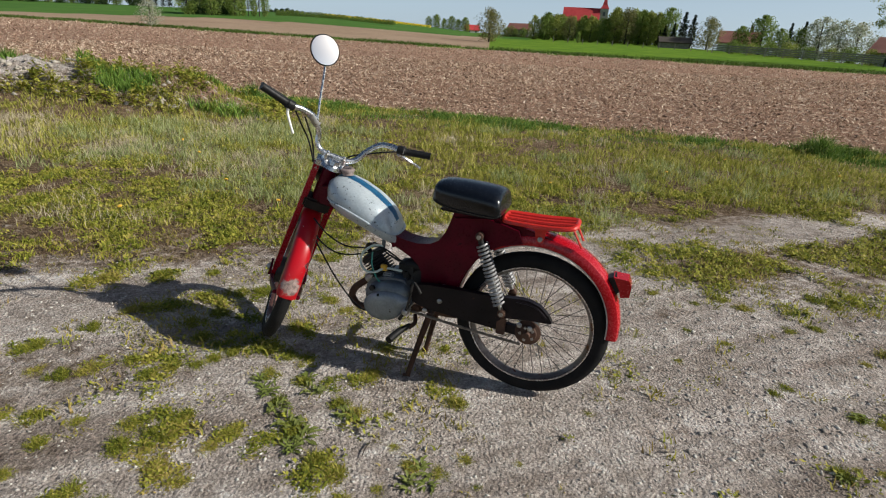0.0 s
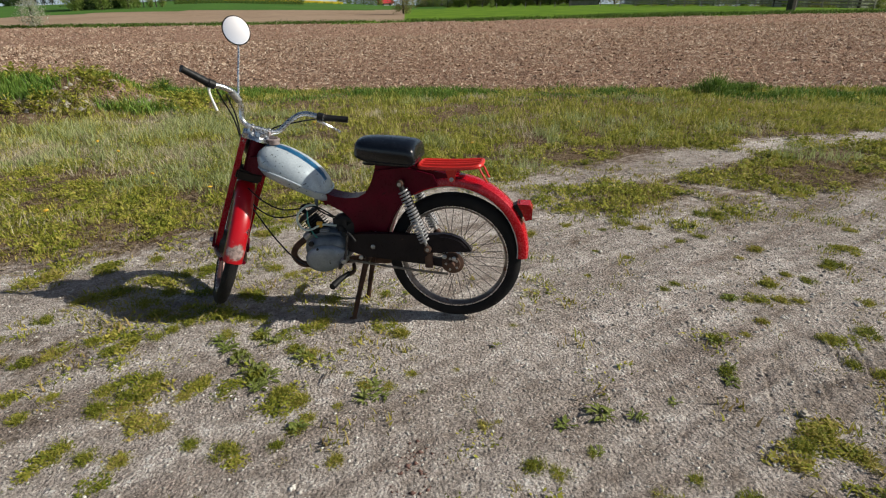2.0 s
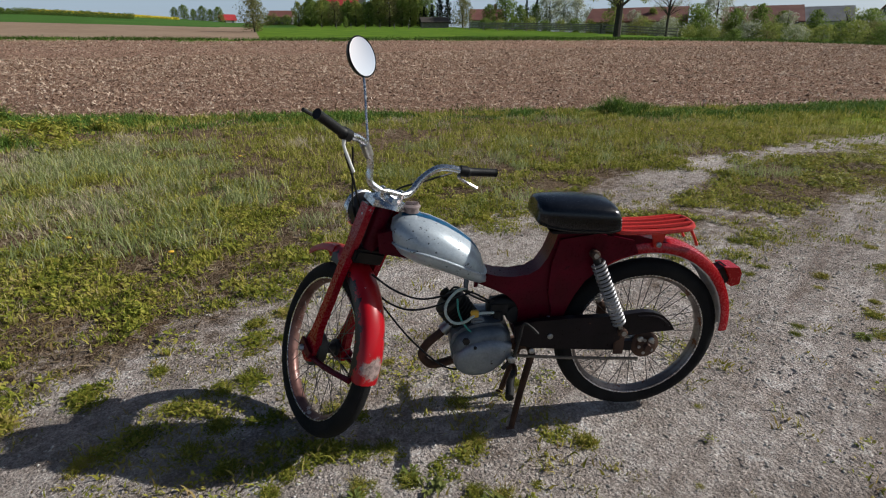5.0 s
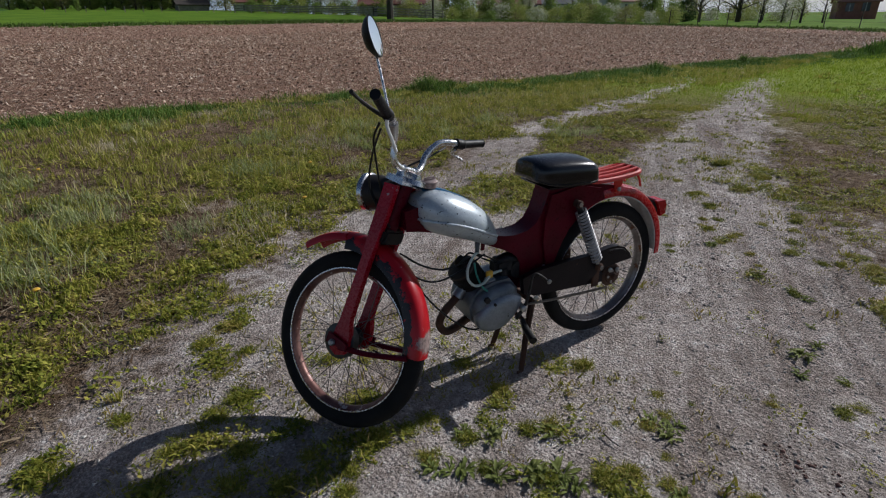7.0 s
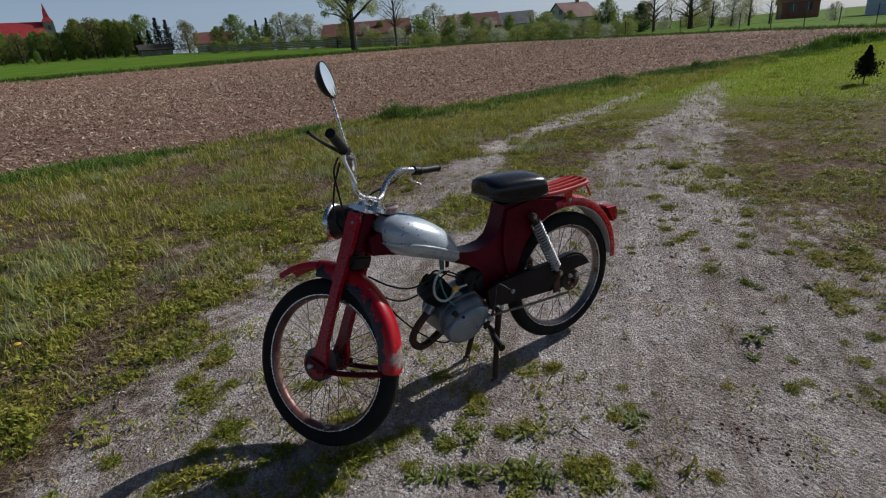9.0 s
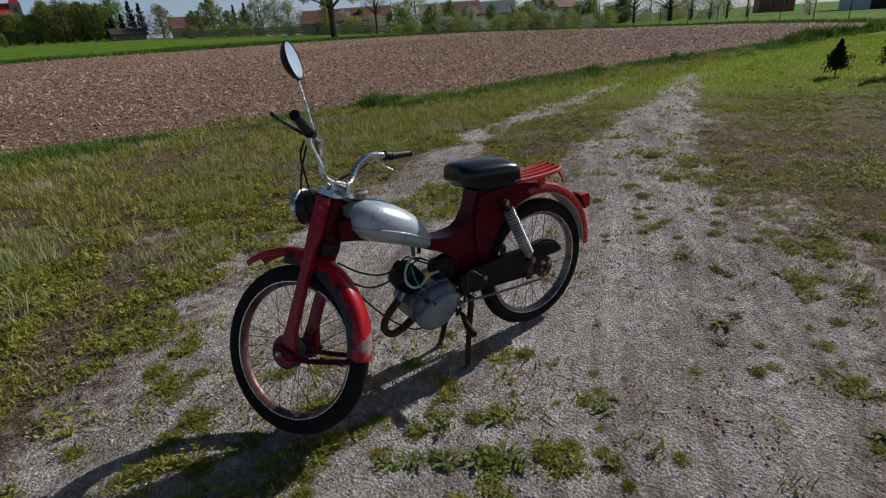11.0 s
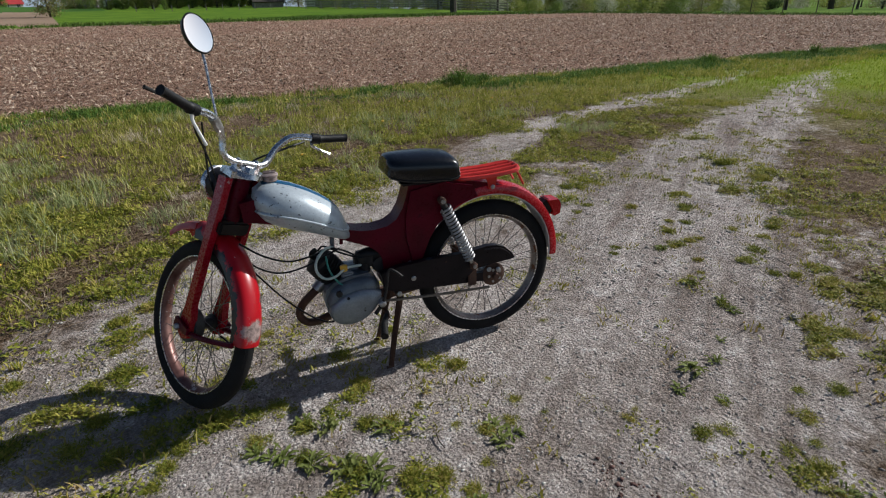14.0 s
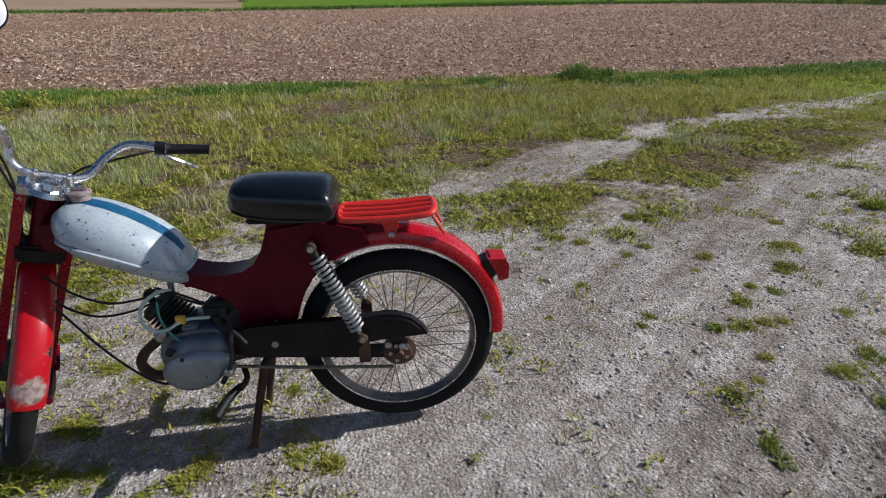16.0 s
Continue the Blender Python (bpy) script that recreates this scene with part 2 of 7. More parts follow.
def tank_material():
    """Silver-grey paint with a blue band along the top, dark chips and scuffs."""
    m, nt, b = material("silver_tank_paint")
    n1, n2 = noise_tex(nt, 9), noise_tex(nt, 130, 6)
    col = ramp(nt, n1.outputs[0], [(0.3, (0.38, 0.44, 0.49)), (0.7, (0.52, 0.57, 0.61))]).outputs[0]
    col = mix(nt, 0.2, col, ramp(nt, n2.outputs[0], [(0.35, (0.3, 0.3, 0.3)), (0.65, (0.7, 0.7, 0.7))]).outputs[0], "OVERLAY")
    tc = nt.nodes.new("ShaderNodeTexCoord")
    mp = node(nt, "ShaderNodeMapping", Scale=(70, 100, 100), Rotation=(0, radians(-28), 0))
    nt.links.new(tc.outputs["Object"], mp.inputs["Vector"])
    n3 = node(nt, "ShaderNodeTexNoise", Scale=1.0, Detail=3.0, Roughness=0.5)
    nt.links.new(mp.outputs[0], n3.inputs["Vector"])
    chips = ramp(nt, n3.outputs[0], [(0.655, (0, 0, 0)), (0.67, (1, 1, 1))])
    col = mix(nt, chips.outputs[0], col, (0.05, 0.055, 0.07))
    n4 = noise_tex(nt, 42, 6, 0.7)
    pale = ramp(nt, n4.outputs[0], [(0.66, (0, 0, 0)), (0.69, (1, 1, 1))])
    col = mix(nt, pale.outputs[0], col, (0.62, 0.64, 0.64))
    nt.links.new(col, b.inputs["Base Color"])
    b.inputs["Roughness"].default_value, b.inputs["Metallic"].default_value = 0.34, 0.25
    bump(nt, n2.outputs[0], b, 0.06, 0.003)
    return m


M_TANK = tank_material()
M_BLUE = grained("blue_paint", (0.03, 0.16, 0.34), (0.05, 0.22, 0.42), 0.4, 20, 0.1, 0.05, 120, ((0.36, 0.42, 0.46), 0.62, 60))


def mirror_glass():
    m, nt, b = material("mirror_glass")
    b.inputs["Base Color"].default_value = (0.97, 0.97, 0.97, 1)
    b.inputs["Metallic"].default_value, b.inputs["Roughness"].default_value = 1.0, 0.02
    return m


M_MIRROR = mirror_glass()


def lens_glass():
    m, nt, b = material("headlight_glass")
    b.inputs["Base Color"].default_value = (0.85, 0.88, 0.9, 1)
    b.inputs["Roughness"].default_value, b.inputs["Transmission Weight"].default_value = 0.1, 0.8
    return m


M_LENS = lens_glass()

M_GRASS = leafy("meadow_grass", [(0.0, (0.090, 0.115, 0.019)), (0.30, (0.242, 0.260, 0.043)), (0.60, (0.420, 0.400, 0.081)), (0.82, (0.504, 0.430, 0.184)), (1.0, (0.609, 0.490, 0.324))], patch=0.55, size=4.0)
M_TALL = leafy("tall_green_grass", [(0.0, (0.035, 0.075, 0.014)), (0.45, (0.11, 0.20, 0.032)), (0.85, (0.23, 0.33, 0.06)), (1.0, (0.42, 0.36, 0.17))], through=0.16, patch=0.4)
M_TUSSOCK = leafy("tussock_grass", [(0.0, (0.045, 0.095, 0.017)), (0.5, (0.125, 0.215, 0.036)), (0.9, (0.25, 0.34, 0.07)), (1.0, (0.40, 0.36, 0.16))], through=0.25)
M_PALE = leafy("pale_long_grass", [(0.0, (0.17, 0.22, 0.06)), (0.4, (0.33, 0.38, 0.15)), (0.8, (0.50, 0.51, 0.27)), (1.0, (0.64, 0.58, 0.41))], through=0.38, patch=0.4, size=3.0)
M_DRY = leafy("dry_grass", [(0.0, (0.36, 0.33, 0.16)), (0.4, (0.52, 0.45, 0.31)), (1.0, (0.66, 0.57, 0.44))], patch=0.3)
M_WEED = leafy("weed_leaves", [(0.0, (0.058, 0.085, 0.015)), (0.28, (0.158, 0.190, 0.026)), (0.55, (0.357, 0.360, 0.052)), (0.80, (0.483, 0.420, 0.103)), (1.0, (0.399, 0.270, 0.140))], patch=0.45, size=5.0)
M_PLANT = leafy("track_plants", [(0.0, (0.065, 0.095, 0.014)), (0.25, (0.16, 0.19, 0.024)), (0.52, (0.29, 0.29, 0.040)), (0.78, (0.42, 0.36, 0.085)), (1.0, (0.36, 0.25, 0.12))], own=0.38)
M_BROAD = leafy("broad_leaves", [(0.0, (0.09, 0.13, 0.03)), (0.5, (0.20, 0.24, 0.06)), (1.0, (0.34, 0.34, 0.13))], own=0.3)
M_STRAW = leafy("straw_litter", [(0.0, (0.20, 0.115, 0.078)), (0.35, (0.42, 0.285, 0.195)), (0.7, (0.64, 0.49, 0.365)), (1.0, (0.78, 0.66, 0.53))], 0.7, 0.1)
M_LEAF = leafy("spring_leaves", [(0.0, (0.12, 0.18, 0.035)), (0.6, (0.20, 0.27, 0.06)), (1.0, (0.30, 0.35, 0.10))], 0.6, 0.45)
M_LEAF_DARK = leafy("dark_leaves", [(0.0, (0.035, 0.065, 0.024)), (0.7, (0.065, 0.11, 0.038)), (1.0, (0.11, 0.155, 0.05))], through=0.4)
M_LEAF_YELLOW = leafy("young_yellow_leaves", [(0.0, (0.20, 0.24, 0.05)), (0.6, (0.30, 0.34, 0.08)), (1.0, (0.42, 0.42, 0.14))], 0.6, 0.45)
M_BLOSSOM = leafy("white_blossom", [(0.0, (0.22, 0.26, 0.12)), (0.45, (0.38, 0.40, 0.27)), (1.0, (0.68, 0.66, 0.60))], 0.6, 0.45)
M_BROWNLEAF = leafy("bronze_leaves", [(0.0, (0.13, 0.14, 0.05)), (0.6, (0.22, 0.21, 0.075)), (1.0, (0.33, 0.29, 0.13))], 0.6, 0.45)
M_NEEDLE = leafy("dark_needles", [(0.0, (0.010, 0.018, 0.010)), (0.7, (0.022, 0.036, 0.016)), (1.0, (0.045, 0.055, 0.022))], 0.7, 0.1)
M_BARK = grained("bark", (0.030, 0.024, 0.019), (0.075, 0.060, 0.048), 0.9, 3, 0, 0.6, 14)
M_POST = grained("weathered_wood", (0.16, 0.14, 0.12), (0.32, 0.29, 0.25), 0.85, 3, 0, 0.3, 30)
M_WALL = grained("pale_render", (0.46, 0.44, 0.40), (0.60, 0.58, 0.54), 0.9, 0.7, 0, 0.1, 9)
M_WALL_BLUE = grained("blue_white_render", (0.50, 0.56, 0.62), (0.62, 0.67, 0.71), 0.9, 0.7, 0, 0.1, 9)
M_BRICK = grained("brick_wall", (0.20, 0.08, 0.06), (0.30, 0.13, 0.10), 0.85, 1.5, 0, 0.2, 12)
M_GREYWALL = grained("grey_stone_wall", (0.20, 0.19, 0.18), (0.32, 0.30, 0.28), 0.9, 0.8, 0, 0.2, 8)
M_ROOF_RED = grained("red_roof_tiles", (0.33, 0.022, 0.028), (0.43, 0.040, 0.042), 0.7, 0.6, 0, 0.2, 8)
M_ROOF_BROWN = grained("brown_roof_tiles", (0.14, 0.050, 0.038), (0.22, 0.090, 0.070), 0.8, 0.6, 0, 0.2, 8)
M_ROOF_GREY = grained("grey_roof", (0.14, 0.14, 0.15), (0.24, 0.24, 0.25), 0.8, 0.6, 0, 0.2, 8)
M_PANE = grained("dark_window_glass", (0.03, 0.035, 0.04), (0.06, 0.07, 0.08), 0.12, 1.0, 0, 0.0)
M_STONE = grained("pale_stones", (0.26, 0.235, 0.20), (0.42, 0.38, 0.33), 0.9, 12, 0, 0.3, 60)
M_CLOD = grained("reddish_clods", (0.14, 0.085, 0.06), (0.25, 0.16, 0.115), 0.95, 5, 0, 0.4, 40)
M_CRUMB = grained("dark_soil_crumbs", (0.10, 0.050, 0.040), (0.19, 0.105, 0.085), 0.95, 12, 0, 0.3, 60)
M_RAPE = grained("yellow_rape_flowers", (0.55, 0.45, 0.02), (0.70, 0.60, 0.05), 0.8, 0.2, 0, 0.2, 5)

# ---- mesh tools ----
def part(name, bm, mat, parent=None, label="", smooth=True):
    """Links a bmesh as one mesh object under a thing or a part."""
    me = bpy.data.meshes.new(name)
    bmesh.ops.recalc_face_normals(bm, faces=bm.faces)
    bm.to_mesh(me)
    bm.free()
    for p in me.polygons:
        p.use_smooth = smooth
    if smooth:
        me.set_sharp_from_angle(angle=radians(40))
    me.materials.append(mat)
    ob = new(name, me)
    if parent is not None:
        ob.parent = parent
    return tagged(ob, label)


def thing(name, label, category, at=None, group="", kind=""):
    ob = tagged(new(name), label, category, group, kind)
    if at is not None:
        ob.matrix_basis = at
    return ob


def loft(rings, closed=True, caps=True, bm=None, loop=False):
    """Skin through rings of equal counts of points."""
    bm = bm or bmesh.new()
    vs = [[bm.verts.new(p) for p in r] for r in rings]
    n = len(vs[0])
    pairs = list(zip(vs, vs[1:])) + ([(vs[-1], vs[0])] if loop else [])
    for a, b in pairs:
        for i in range(n if closed else n - 1):
            j = (i + 1) % n
            bm.faces.new((a[i], a[j], b[j], b[i]))
    if caps and closed and not loop:
        bm.faces.new(vs[0][::-1])
        bm.faces.new(vs[-1])
    return bm


def smooth_path(points, steps=6):
    """Catmull-Rom through the points."""
    p = [Vector(q) for q in points]
    p = [2 * p[0] - p[1]] + p + [2 * p[-1] - p[-2]]
    out = []
    for i in range(1, len(p) - 2):
        a, b, c, d = p[i - 1:i + 3]
        for k in range(steps):
            t = k / steps
            out.append(0.5 * (2 * b + (c - a) * t + (2 * a - 5 * b + 4 * c - d) * t * t + (3 * b - a - 3 * c + d) * t ** 3))
    return out + [p[-2]]


def tube(points, radius, segs=8, steps=6, bm=None):
    """A round bar along points; radius is one number or one per point given."""
    path = smooth_path(points, steps) if steps > 1 and len(points) > 2 else [Vector(q) for q in points]
    if isinstance(radius, (int, float)):
        rad = [radius] * len(path)
    else:
        rad = list(np.interp(np.linspace(0, 1, len(path)), np.linspace(0, 1, len(radius)), radius))
    rings, side = [], None
    for i, q in enumerate(path):
        way = (path[min(i + 1, len(path) - 1)] - path[max(i - 1, 0)]).normalized()
        if side is None:
            side = way.orthogonal().normalized()
        side = (side - way * side.dot(way)).normalized()
        up = way.cross(side)
        rings.append([q + (side * math.cos(a) + up * math.sin(a)) * rad[i] for a in np.linspace(0, 2 * math.pi, segs, endpoint=False)])
    return loft(rings, bm=bm)


def lathe(profile, segs=32, bm=None, loop=False):
    """Turns a profile of (radius, y) about the y axis."""
    rings = [[Vector((r * math.cos(a), y, r * math.sin(a))) for a in np.linspace(0, 2 * math.pi, segs, endpoint=False)] for r, y in profile]
    return loft(rings, caps=not loop, bm=bm, loop=loop)


def prism(outline, y0, y1, bevel=0.004, segs=2):
    """A plate with an outline of (x, z), between y0 and y1, with rounded edges."""
    bm = loft([[Vector((x, y, z)) for x, z in outline] for y in (y0, y1)])
    if bevel:
        edges = [e for e in bm.edges if len(e.link_faces) == 2 and e.calc_face_angle(0) > radians(50)]
        bmesh.ops.bevel(bm, geom=edges, offset=bevel, segments=segs, affect="EDGES", clamp_overlap=True)
    return bm


def box(size, at=(0, 0, 0), bevel=0.004, turn=None, bm=None):
    b = bmesh.new()
    bmesh.ops.create_cube(b, size=1, matrix=Matrix.Diagonal((*size, 1)))
    if bevel:
        bmesh.ops.bevel(b, geom=list(b.edges), offset=bevel, segments=2, affect="EDGES")
    b.transform(Matrix.Translation(at) @ (turn or Matrix()))
    if bm is None:
        return b
    return merged(bm, b)


def merged(*bms):
    """One bmesh of several."""
    out = bms[0]
    for b in bms[1:]:
        me = bpy.data.meshes.new("tmp")
        b.to_mesh(me)
        out.from_mesh(me)
        bpy.data.meshes.remove(me)
        b.free()
    return out


def cloud(name, verts, faces, mats, label="", category="", kind="stuff", parent=None, smooth=False, pick=None):
    """One mesh of very many small pieces, from arrays."""
    me = bpy.data.meshes.new(name)
    verts, faces = np.asarray(verts, np.float32).reshape(-1, 3), np.asarray(faces, np.int32)
    n, k = faces.shape
    me.vertices.add(len(verts))
    me.vertices.foreach_set("co", verts.ravel())
    me.loops.add(n * k)
    me.loops.foreach_set("vertex_index", faces.ravel())
    me.polygons.add(n)
    me.polygons.foreach_set("loop_start", np.arange(0, n * k, k, dtype=np.int32))
    me.polygons.foreach_set("loop_total", np.full(n, k, np.int32))
    for m in mats:
        me.materials.append(m)
    if pick is not None:
        me.polygons.foreach_set("material_index", np.asarray(pick, np.int32))
    me.update(calc_edges=True)
    if smooth:
        me.polygons.foreach_set("use_smooth", np.ones(n, bool))
    ob = new(name, me)
    if parent is not None:
        ob.parent = parent
    return tagged(ob, label, category, "", kind)


RNG = np.random.default_rng(7)


def lattice(ix, iy, seed):
    h = (ix * 374761393 + iy * 668265263 + seed * 1442695041).astype(np.int64) & 0xFFFFFFFF
    h = ((h ^ (h >> 13)) * 1274126177) & 0xFFFFFFFF
    return ((h ^ (h >> 16)) & 0xFFFF) / 65535.0


def value_noise(x, y, scale, seed=0, octaves=3):
    """Smooth noise in 0..1 over arrays of places; scale is the size of the largest lumps in metres."""
    total, amp, norm = 0.0, 1.0, 0.0
    for o in range(octaves):
        u, v = np.asarray(x) / scale * 2 ** o + 1000, np.asarray(y) / scale * 2 ** o + 1000
        i, j = np.floor(u).astype(np.int64), np.floor(v).astype(np.int64)
        fu, fv = u - i, v - j
        fu, fv = fu * fu * (3 - 2 * fu), fv * fv * (3 - 2 * fv)
        a = lattice(i, j, seed + o) * (1 - fu) + lattice(i + 1, j, seed + o) * fu
        b = lattice(i, j + 1, seed + o) * (1 - fu) + lattice(i + 1, j + 1, seed + o) * fu
        total, norm, amp = total + amp * (a * (1 - fv) + b * fv), norm + amp, amp * 0.5
    return total / norm


def blades(x, y, z, height, width, lean, seed=1):
    """Bent grass blades: five points and two faces each (a quad and a triangle drawn as two quads' worth of triangles)."""
    r = np.random.default_rng(seed)
    n = len(x)
    a, la = r.uniform(0, 2 * np.pi, n), r.uniform(0, 2 * np.pi, n)
    dx, dy = np.cos(a) * width / 2, np.sin(a) * width / 2
    lx, ly = np.cos(la) * lean * height, np.sin(la) * lean * height
    v = np.zeros((n, 5, 3), np.float32)
    base = np.stack([x, y, z], 1)
    side = np.stack([dx, dy, np.zeros(n)], 1)
    mid = base + np.stack([lx * 0.35, ly * 0.35, height * 0.55], 1)
    tip = base + np.stack([lx, ly, height * np.sqrt(np.clip(1 - lean ** 2 * 0.6, 0.15, 1))], 1)
    v[:, 0], v[:, 1], v[:, 2], v[:, 3], v[:, 4] = base - side, base + side, mid + side * 0.7, mid - side * 0.7, tip
    k = np.arange(n)[:, None] * 5
    f = np.concatenate([k + [0, 1, 2], k + [0, 2, 3], k + [3, 2, 4]], 1).reshape(-1, 3)
    return v.reshape(-1, 3), f

# ---- lie of the land ----
def beyond(x, y):
    """Metres past the verge between track and field, square to it."""
    return 0.233 * x + 0.972 * y - 10.7


FIELD_EDGE = [(-140, 81.5), (-60, 62.4), (0, 48.0), (32, 40.4), (44, 33), (51, 26), (54, 14), (50, 6), (44, 0.3)]


def far_edge(x, y):
    """Metres inside the field's far edge (positive inside)."""
    d = np.full(np.shape(x), 1e9)
    for (x0, y0), (x1, y1) in zip(FIELD_EDGE, FIELD_EDGE[1:]):
        ex, ey = x1 - x0, y1 - y0
        length = math.hypot(ex, ey)
        d = np.minimum(d, ((x - x0) * ey - (y - y0) * ex) / length)
    return d


def land(x, y):
    """Height of the ground."""
    x, y = np.asarray(x, float), np.asarray(y, float)
    s = beyond(x, y)
    k = 0.0455 + 0.0002 * np.clip(-x, 0, 40) - 0.0010 * np.clip(x - 42, 0, 16)
    rise = np.where(s < 170, np.clip(s, 0, None), 170 + 40 * (1 - np.exp(-(np.clip(s, 170, 2000) - 170) / 90)))
    h = k * np.maximum(rise - 0.6 * (1 - np.exp(-rise / 1.2)), 0)
    h = h + 0.014 * np.clip(rise - 40, 0, None) * np.clip(-x / 45, 0, 1)
    near = np.exp(-((x / 30) ** 2 + (y / 30) ** 2))
    h = h + near * ((value_noise(x, y, 1.6, 3, 3) - 0.5) * 0.035 + (value_noise(x, y, 0.17, 9, 3) - 0.5) * 0.014) * np.clip((np.hypot(x + 0.1, y - 2.0) - 0.75) / 1.0, 0.25, 1)
    rough = 0.30 * (value_noise(x, y, 0.32, 22, 3) - 0.5)
    heap = np.exp(-((np.clip(np.abs(x + 7.4) - 2.2, 0, None) / 0.9) ** 2)) * np.exp(-(((y - 10.0 - 0.1 * x) / 0.95) ** 2))
    h = h + heap * (0.36 + rough + 0.55 * value_noise(x, y, 0.9, 21, 4))
    inside = np.clip(s - 0.3, 0, 1) * np.clip(far_edge(x, y), 0, 1)
    # slanting lug marks of a tractor wheel pressed into the track
    u, w = (x - 0.45) * 0.893 + (y - 0.66) * 0.45, -(x - 0.45) * 0.45 + (y - 0.60) * 0.893
    tread = np.exp(-(w / 0.12) ** 4) * np.clip(u / 0.3, 0, 1) * np.clip((2.3 - u) / 0.5, 0, 1)
    saw = ((u - 1.5 * w) / 0.165 + 0.35 * value_noise(x, y, 0.5, 62, 2)) % 1.0
    h = h - tread * (0.003 + 0.022 * np.clip(1.4 - saw / 0.13, 0, 1) - 0.012 * np.clip(1 - np.abs(saw - 0.90) / 0.12, 0, 1)) * np.clip(value_noise(x, y, 0.22, 61, 3) * 4.0 - 1.4, 0, 1)
    return h + inside * (value_noise(x, y, 0.45, 31, 3) - 0.5) * 0.11 - inside * 0.03


RUT_RIGHT = [(14.0, 4.9), (10.0, 4.1), (8.0, 3.58), (7.3, 3.48), (5.4, 3.05), (4.5, 2.93), (3.5, 2.65), (2.5, 2.30), (1.1, 1.88), (-0.2, 1.42), (-2.0, 0.6), (-6, -1.5)]
RUT_LEFT = [(14.0, 6.2), (9.0, 5.45), (7.4, 5.30), (5.9, 5.22), (4.4, 4.96), (3.5, 4.70), (2.6, 4.30), (2.0, 4.05), (0.7, 3.45), (-1.0, 2.5), (-3.0, 1.7), (-7, 0.6)]


MIDDLE = [(0.5, 2.6), (2.1, 3.1), (3.7, 3.6), (7.0, 4.1)]
# grassy islands left between the wheel ways: x, y, radius
ISLANDS = [(2.08, 3.60, 0.22), (1.80, 3.25, 0.15), (3.75, 3.85, 0.30), (4.35, 4.30, 0.36), (5.3, 4.3, 0.4)]


def meadow_edge(x):
    """Where the closed meadow begins beyond the trodden ground."""
    return np.interp(x, [-4, -2.4, -1, -0.5, 0, 1.4, 2.2, 3, 5, 7.4, 14], [2.6, 2.75, 3.0, 3.2, 3.75, 3.95, 4.55, 4.9, 5.35, 5.45, 6.3])


def from_line(x, y, line):
    d = np.full(np.shape(x), 1e9)
    for (x0, y0), (x1, y1) in zip(line, line[1:]):
        ex, ey = x1 - x0, y1 - y0
        t = np.clip(((x - x0) * ex + (y - y0) * ey) / (ex * ex + ey * ey), 0, 1)
        d = np.minimum(d, np.hypot(x - x0 - t * ex, y - y0 - t * ey))
    return d


def worn(x, y):
    """How far wheels and feet have worn the grass away, with soft sides."""
    x, y = np.asarray(x, float), np.asarray(y, float)
    r = np.exp(-(from_line(x, y, RUT_RIGHT) / np.interp(x, [0, 2.5, 4, 5.4, 7.3, 10], [0.95, 0.95, 0.72, 0.62, 0.42, 0.36])) ** 2)
    q = np.exp(-(from_line(x, y, RUT_LEFT) / np.interp(x, [-1.5, 0, 1.2, 2.2, 3, 5, 8], [0.65, 0.90, 0.70, 0.46, 0.40, 0.36, 0.30])) ** 2)
    b = np.maximum(r * 1.15, q * np.interp(x, [1.5, 4, 8], [1.0, 1.0, 0.85]))
    b = b + 0.40 * np.exp(-(((x + 0.1) / 2.0) ** 2 + ((y - 1.5) / 1.2) ** 2))
    b = b * np.clip((15.0 - x) / 7.0, 0, 1)
    b = b - 0.34 * np.exp(-((x + 1.25) / 0.95) ** 2 - ((y - 1.25) / 0.80) ** 2)
    b = np.maximum(b, np.interp(x, [-1, 0.5, 2.4, 3.4, 5], [0.2, 0.85, 0.75, 0.30, 0.05]) * np.exp(-(from_line(x, y, MIDDLE) / 0.8) ** 2))
    b = b + 0.55 * np.exp(-((x - 1.25) / 0.75) ** 2 - ((y - 0.95) / 0.40) ** 2)
    for ix, iy, ir in ISLANDS:
        b = b - 0.75 * np.exp(-((x - ix) ** 2 + (y - iy) ** 2) / ir ** 2)
    b = np.maximum(b, 0)
    return np.maximum(b, 0.95 * np.exp(-((x + 7.6) / 1.7) ** 2 - ((y - 9.0) / 0.5) ** 2))


def bareness(x, y):
    """1 on worn bare track, 0 in closed grass."""
    return np.clip(worn(x, y) + (value_noise(x, y, 1.1, 41, 5) - 0.5) * 0.45, 0, 1)


def cover(x, y, soft=9.0, shift=0.0):
    """Chance of growth: patches a hand or two across, closing up away from the wheel tracks."""
    k = 0.62 * value_noise(x, y, 0.30, 95, 4) + 0.38 * value_noise(x, y, 0.95, 96, 3)
    return np.clip((k - (0.482 + 0.160 * np.clip(worn(x, y), 0, 1.1) + shift)) * soft, 0, 1)


def spaced(lo, hi, fine_lo, fine_hi, step, grow=1.06):
    mid = list(np.arange(fine_lo, fine_hi + step / 2, step))
    s, v = step, fine_hi
    while v < hi:
        s *= grow
        v += s
        mid.append(v)
    s, v, low = step, fine_lo, []
    while v > lo:
        s *= grow
        v -= s
        low.append(v)
    return np.array(low[::-1] + mid)


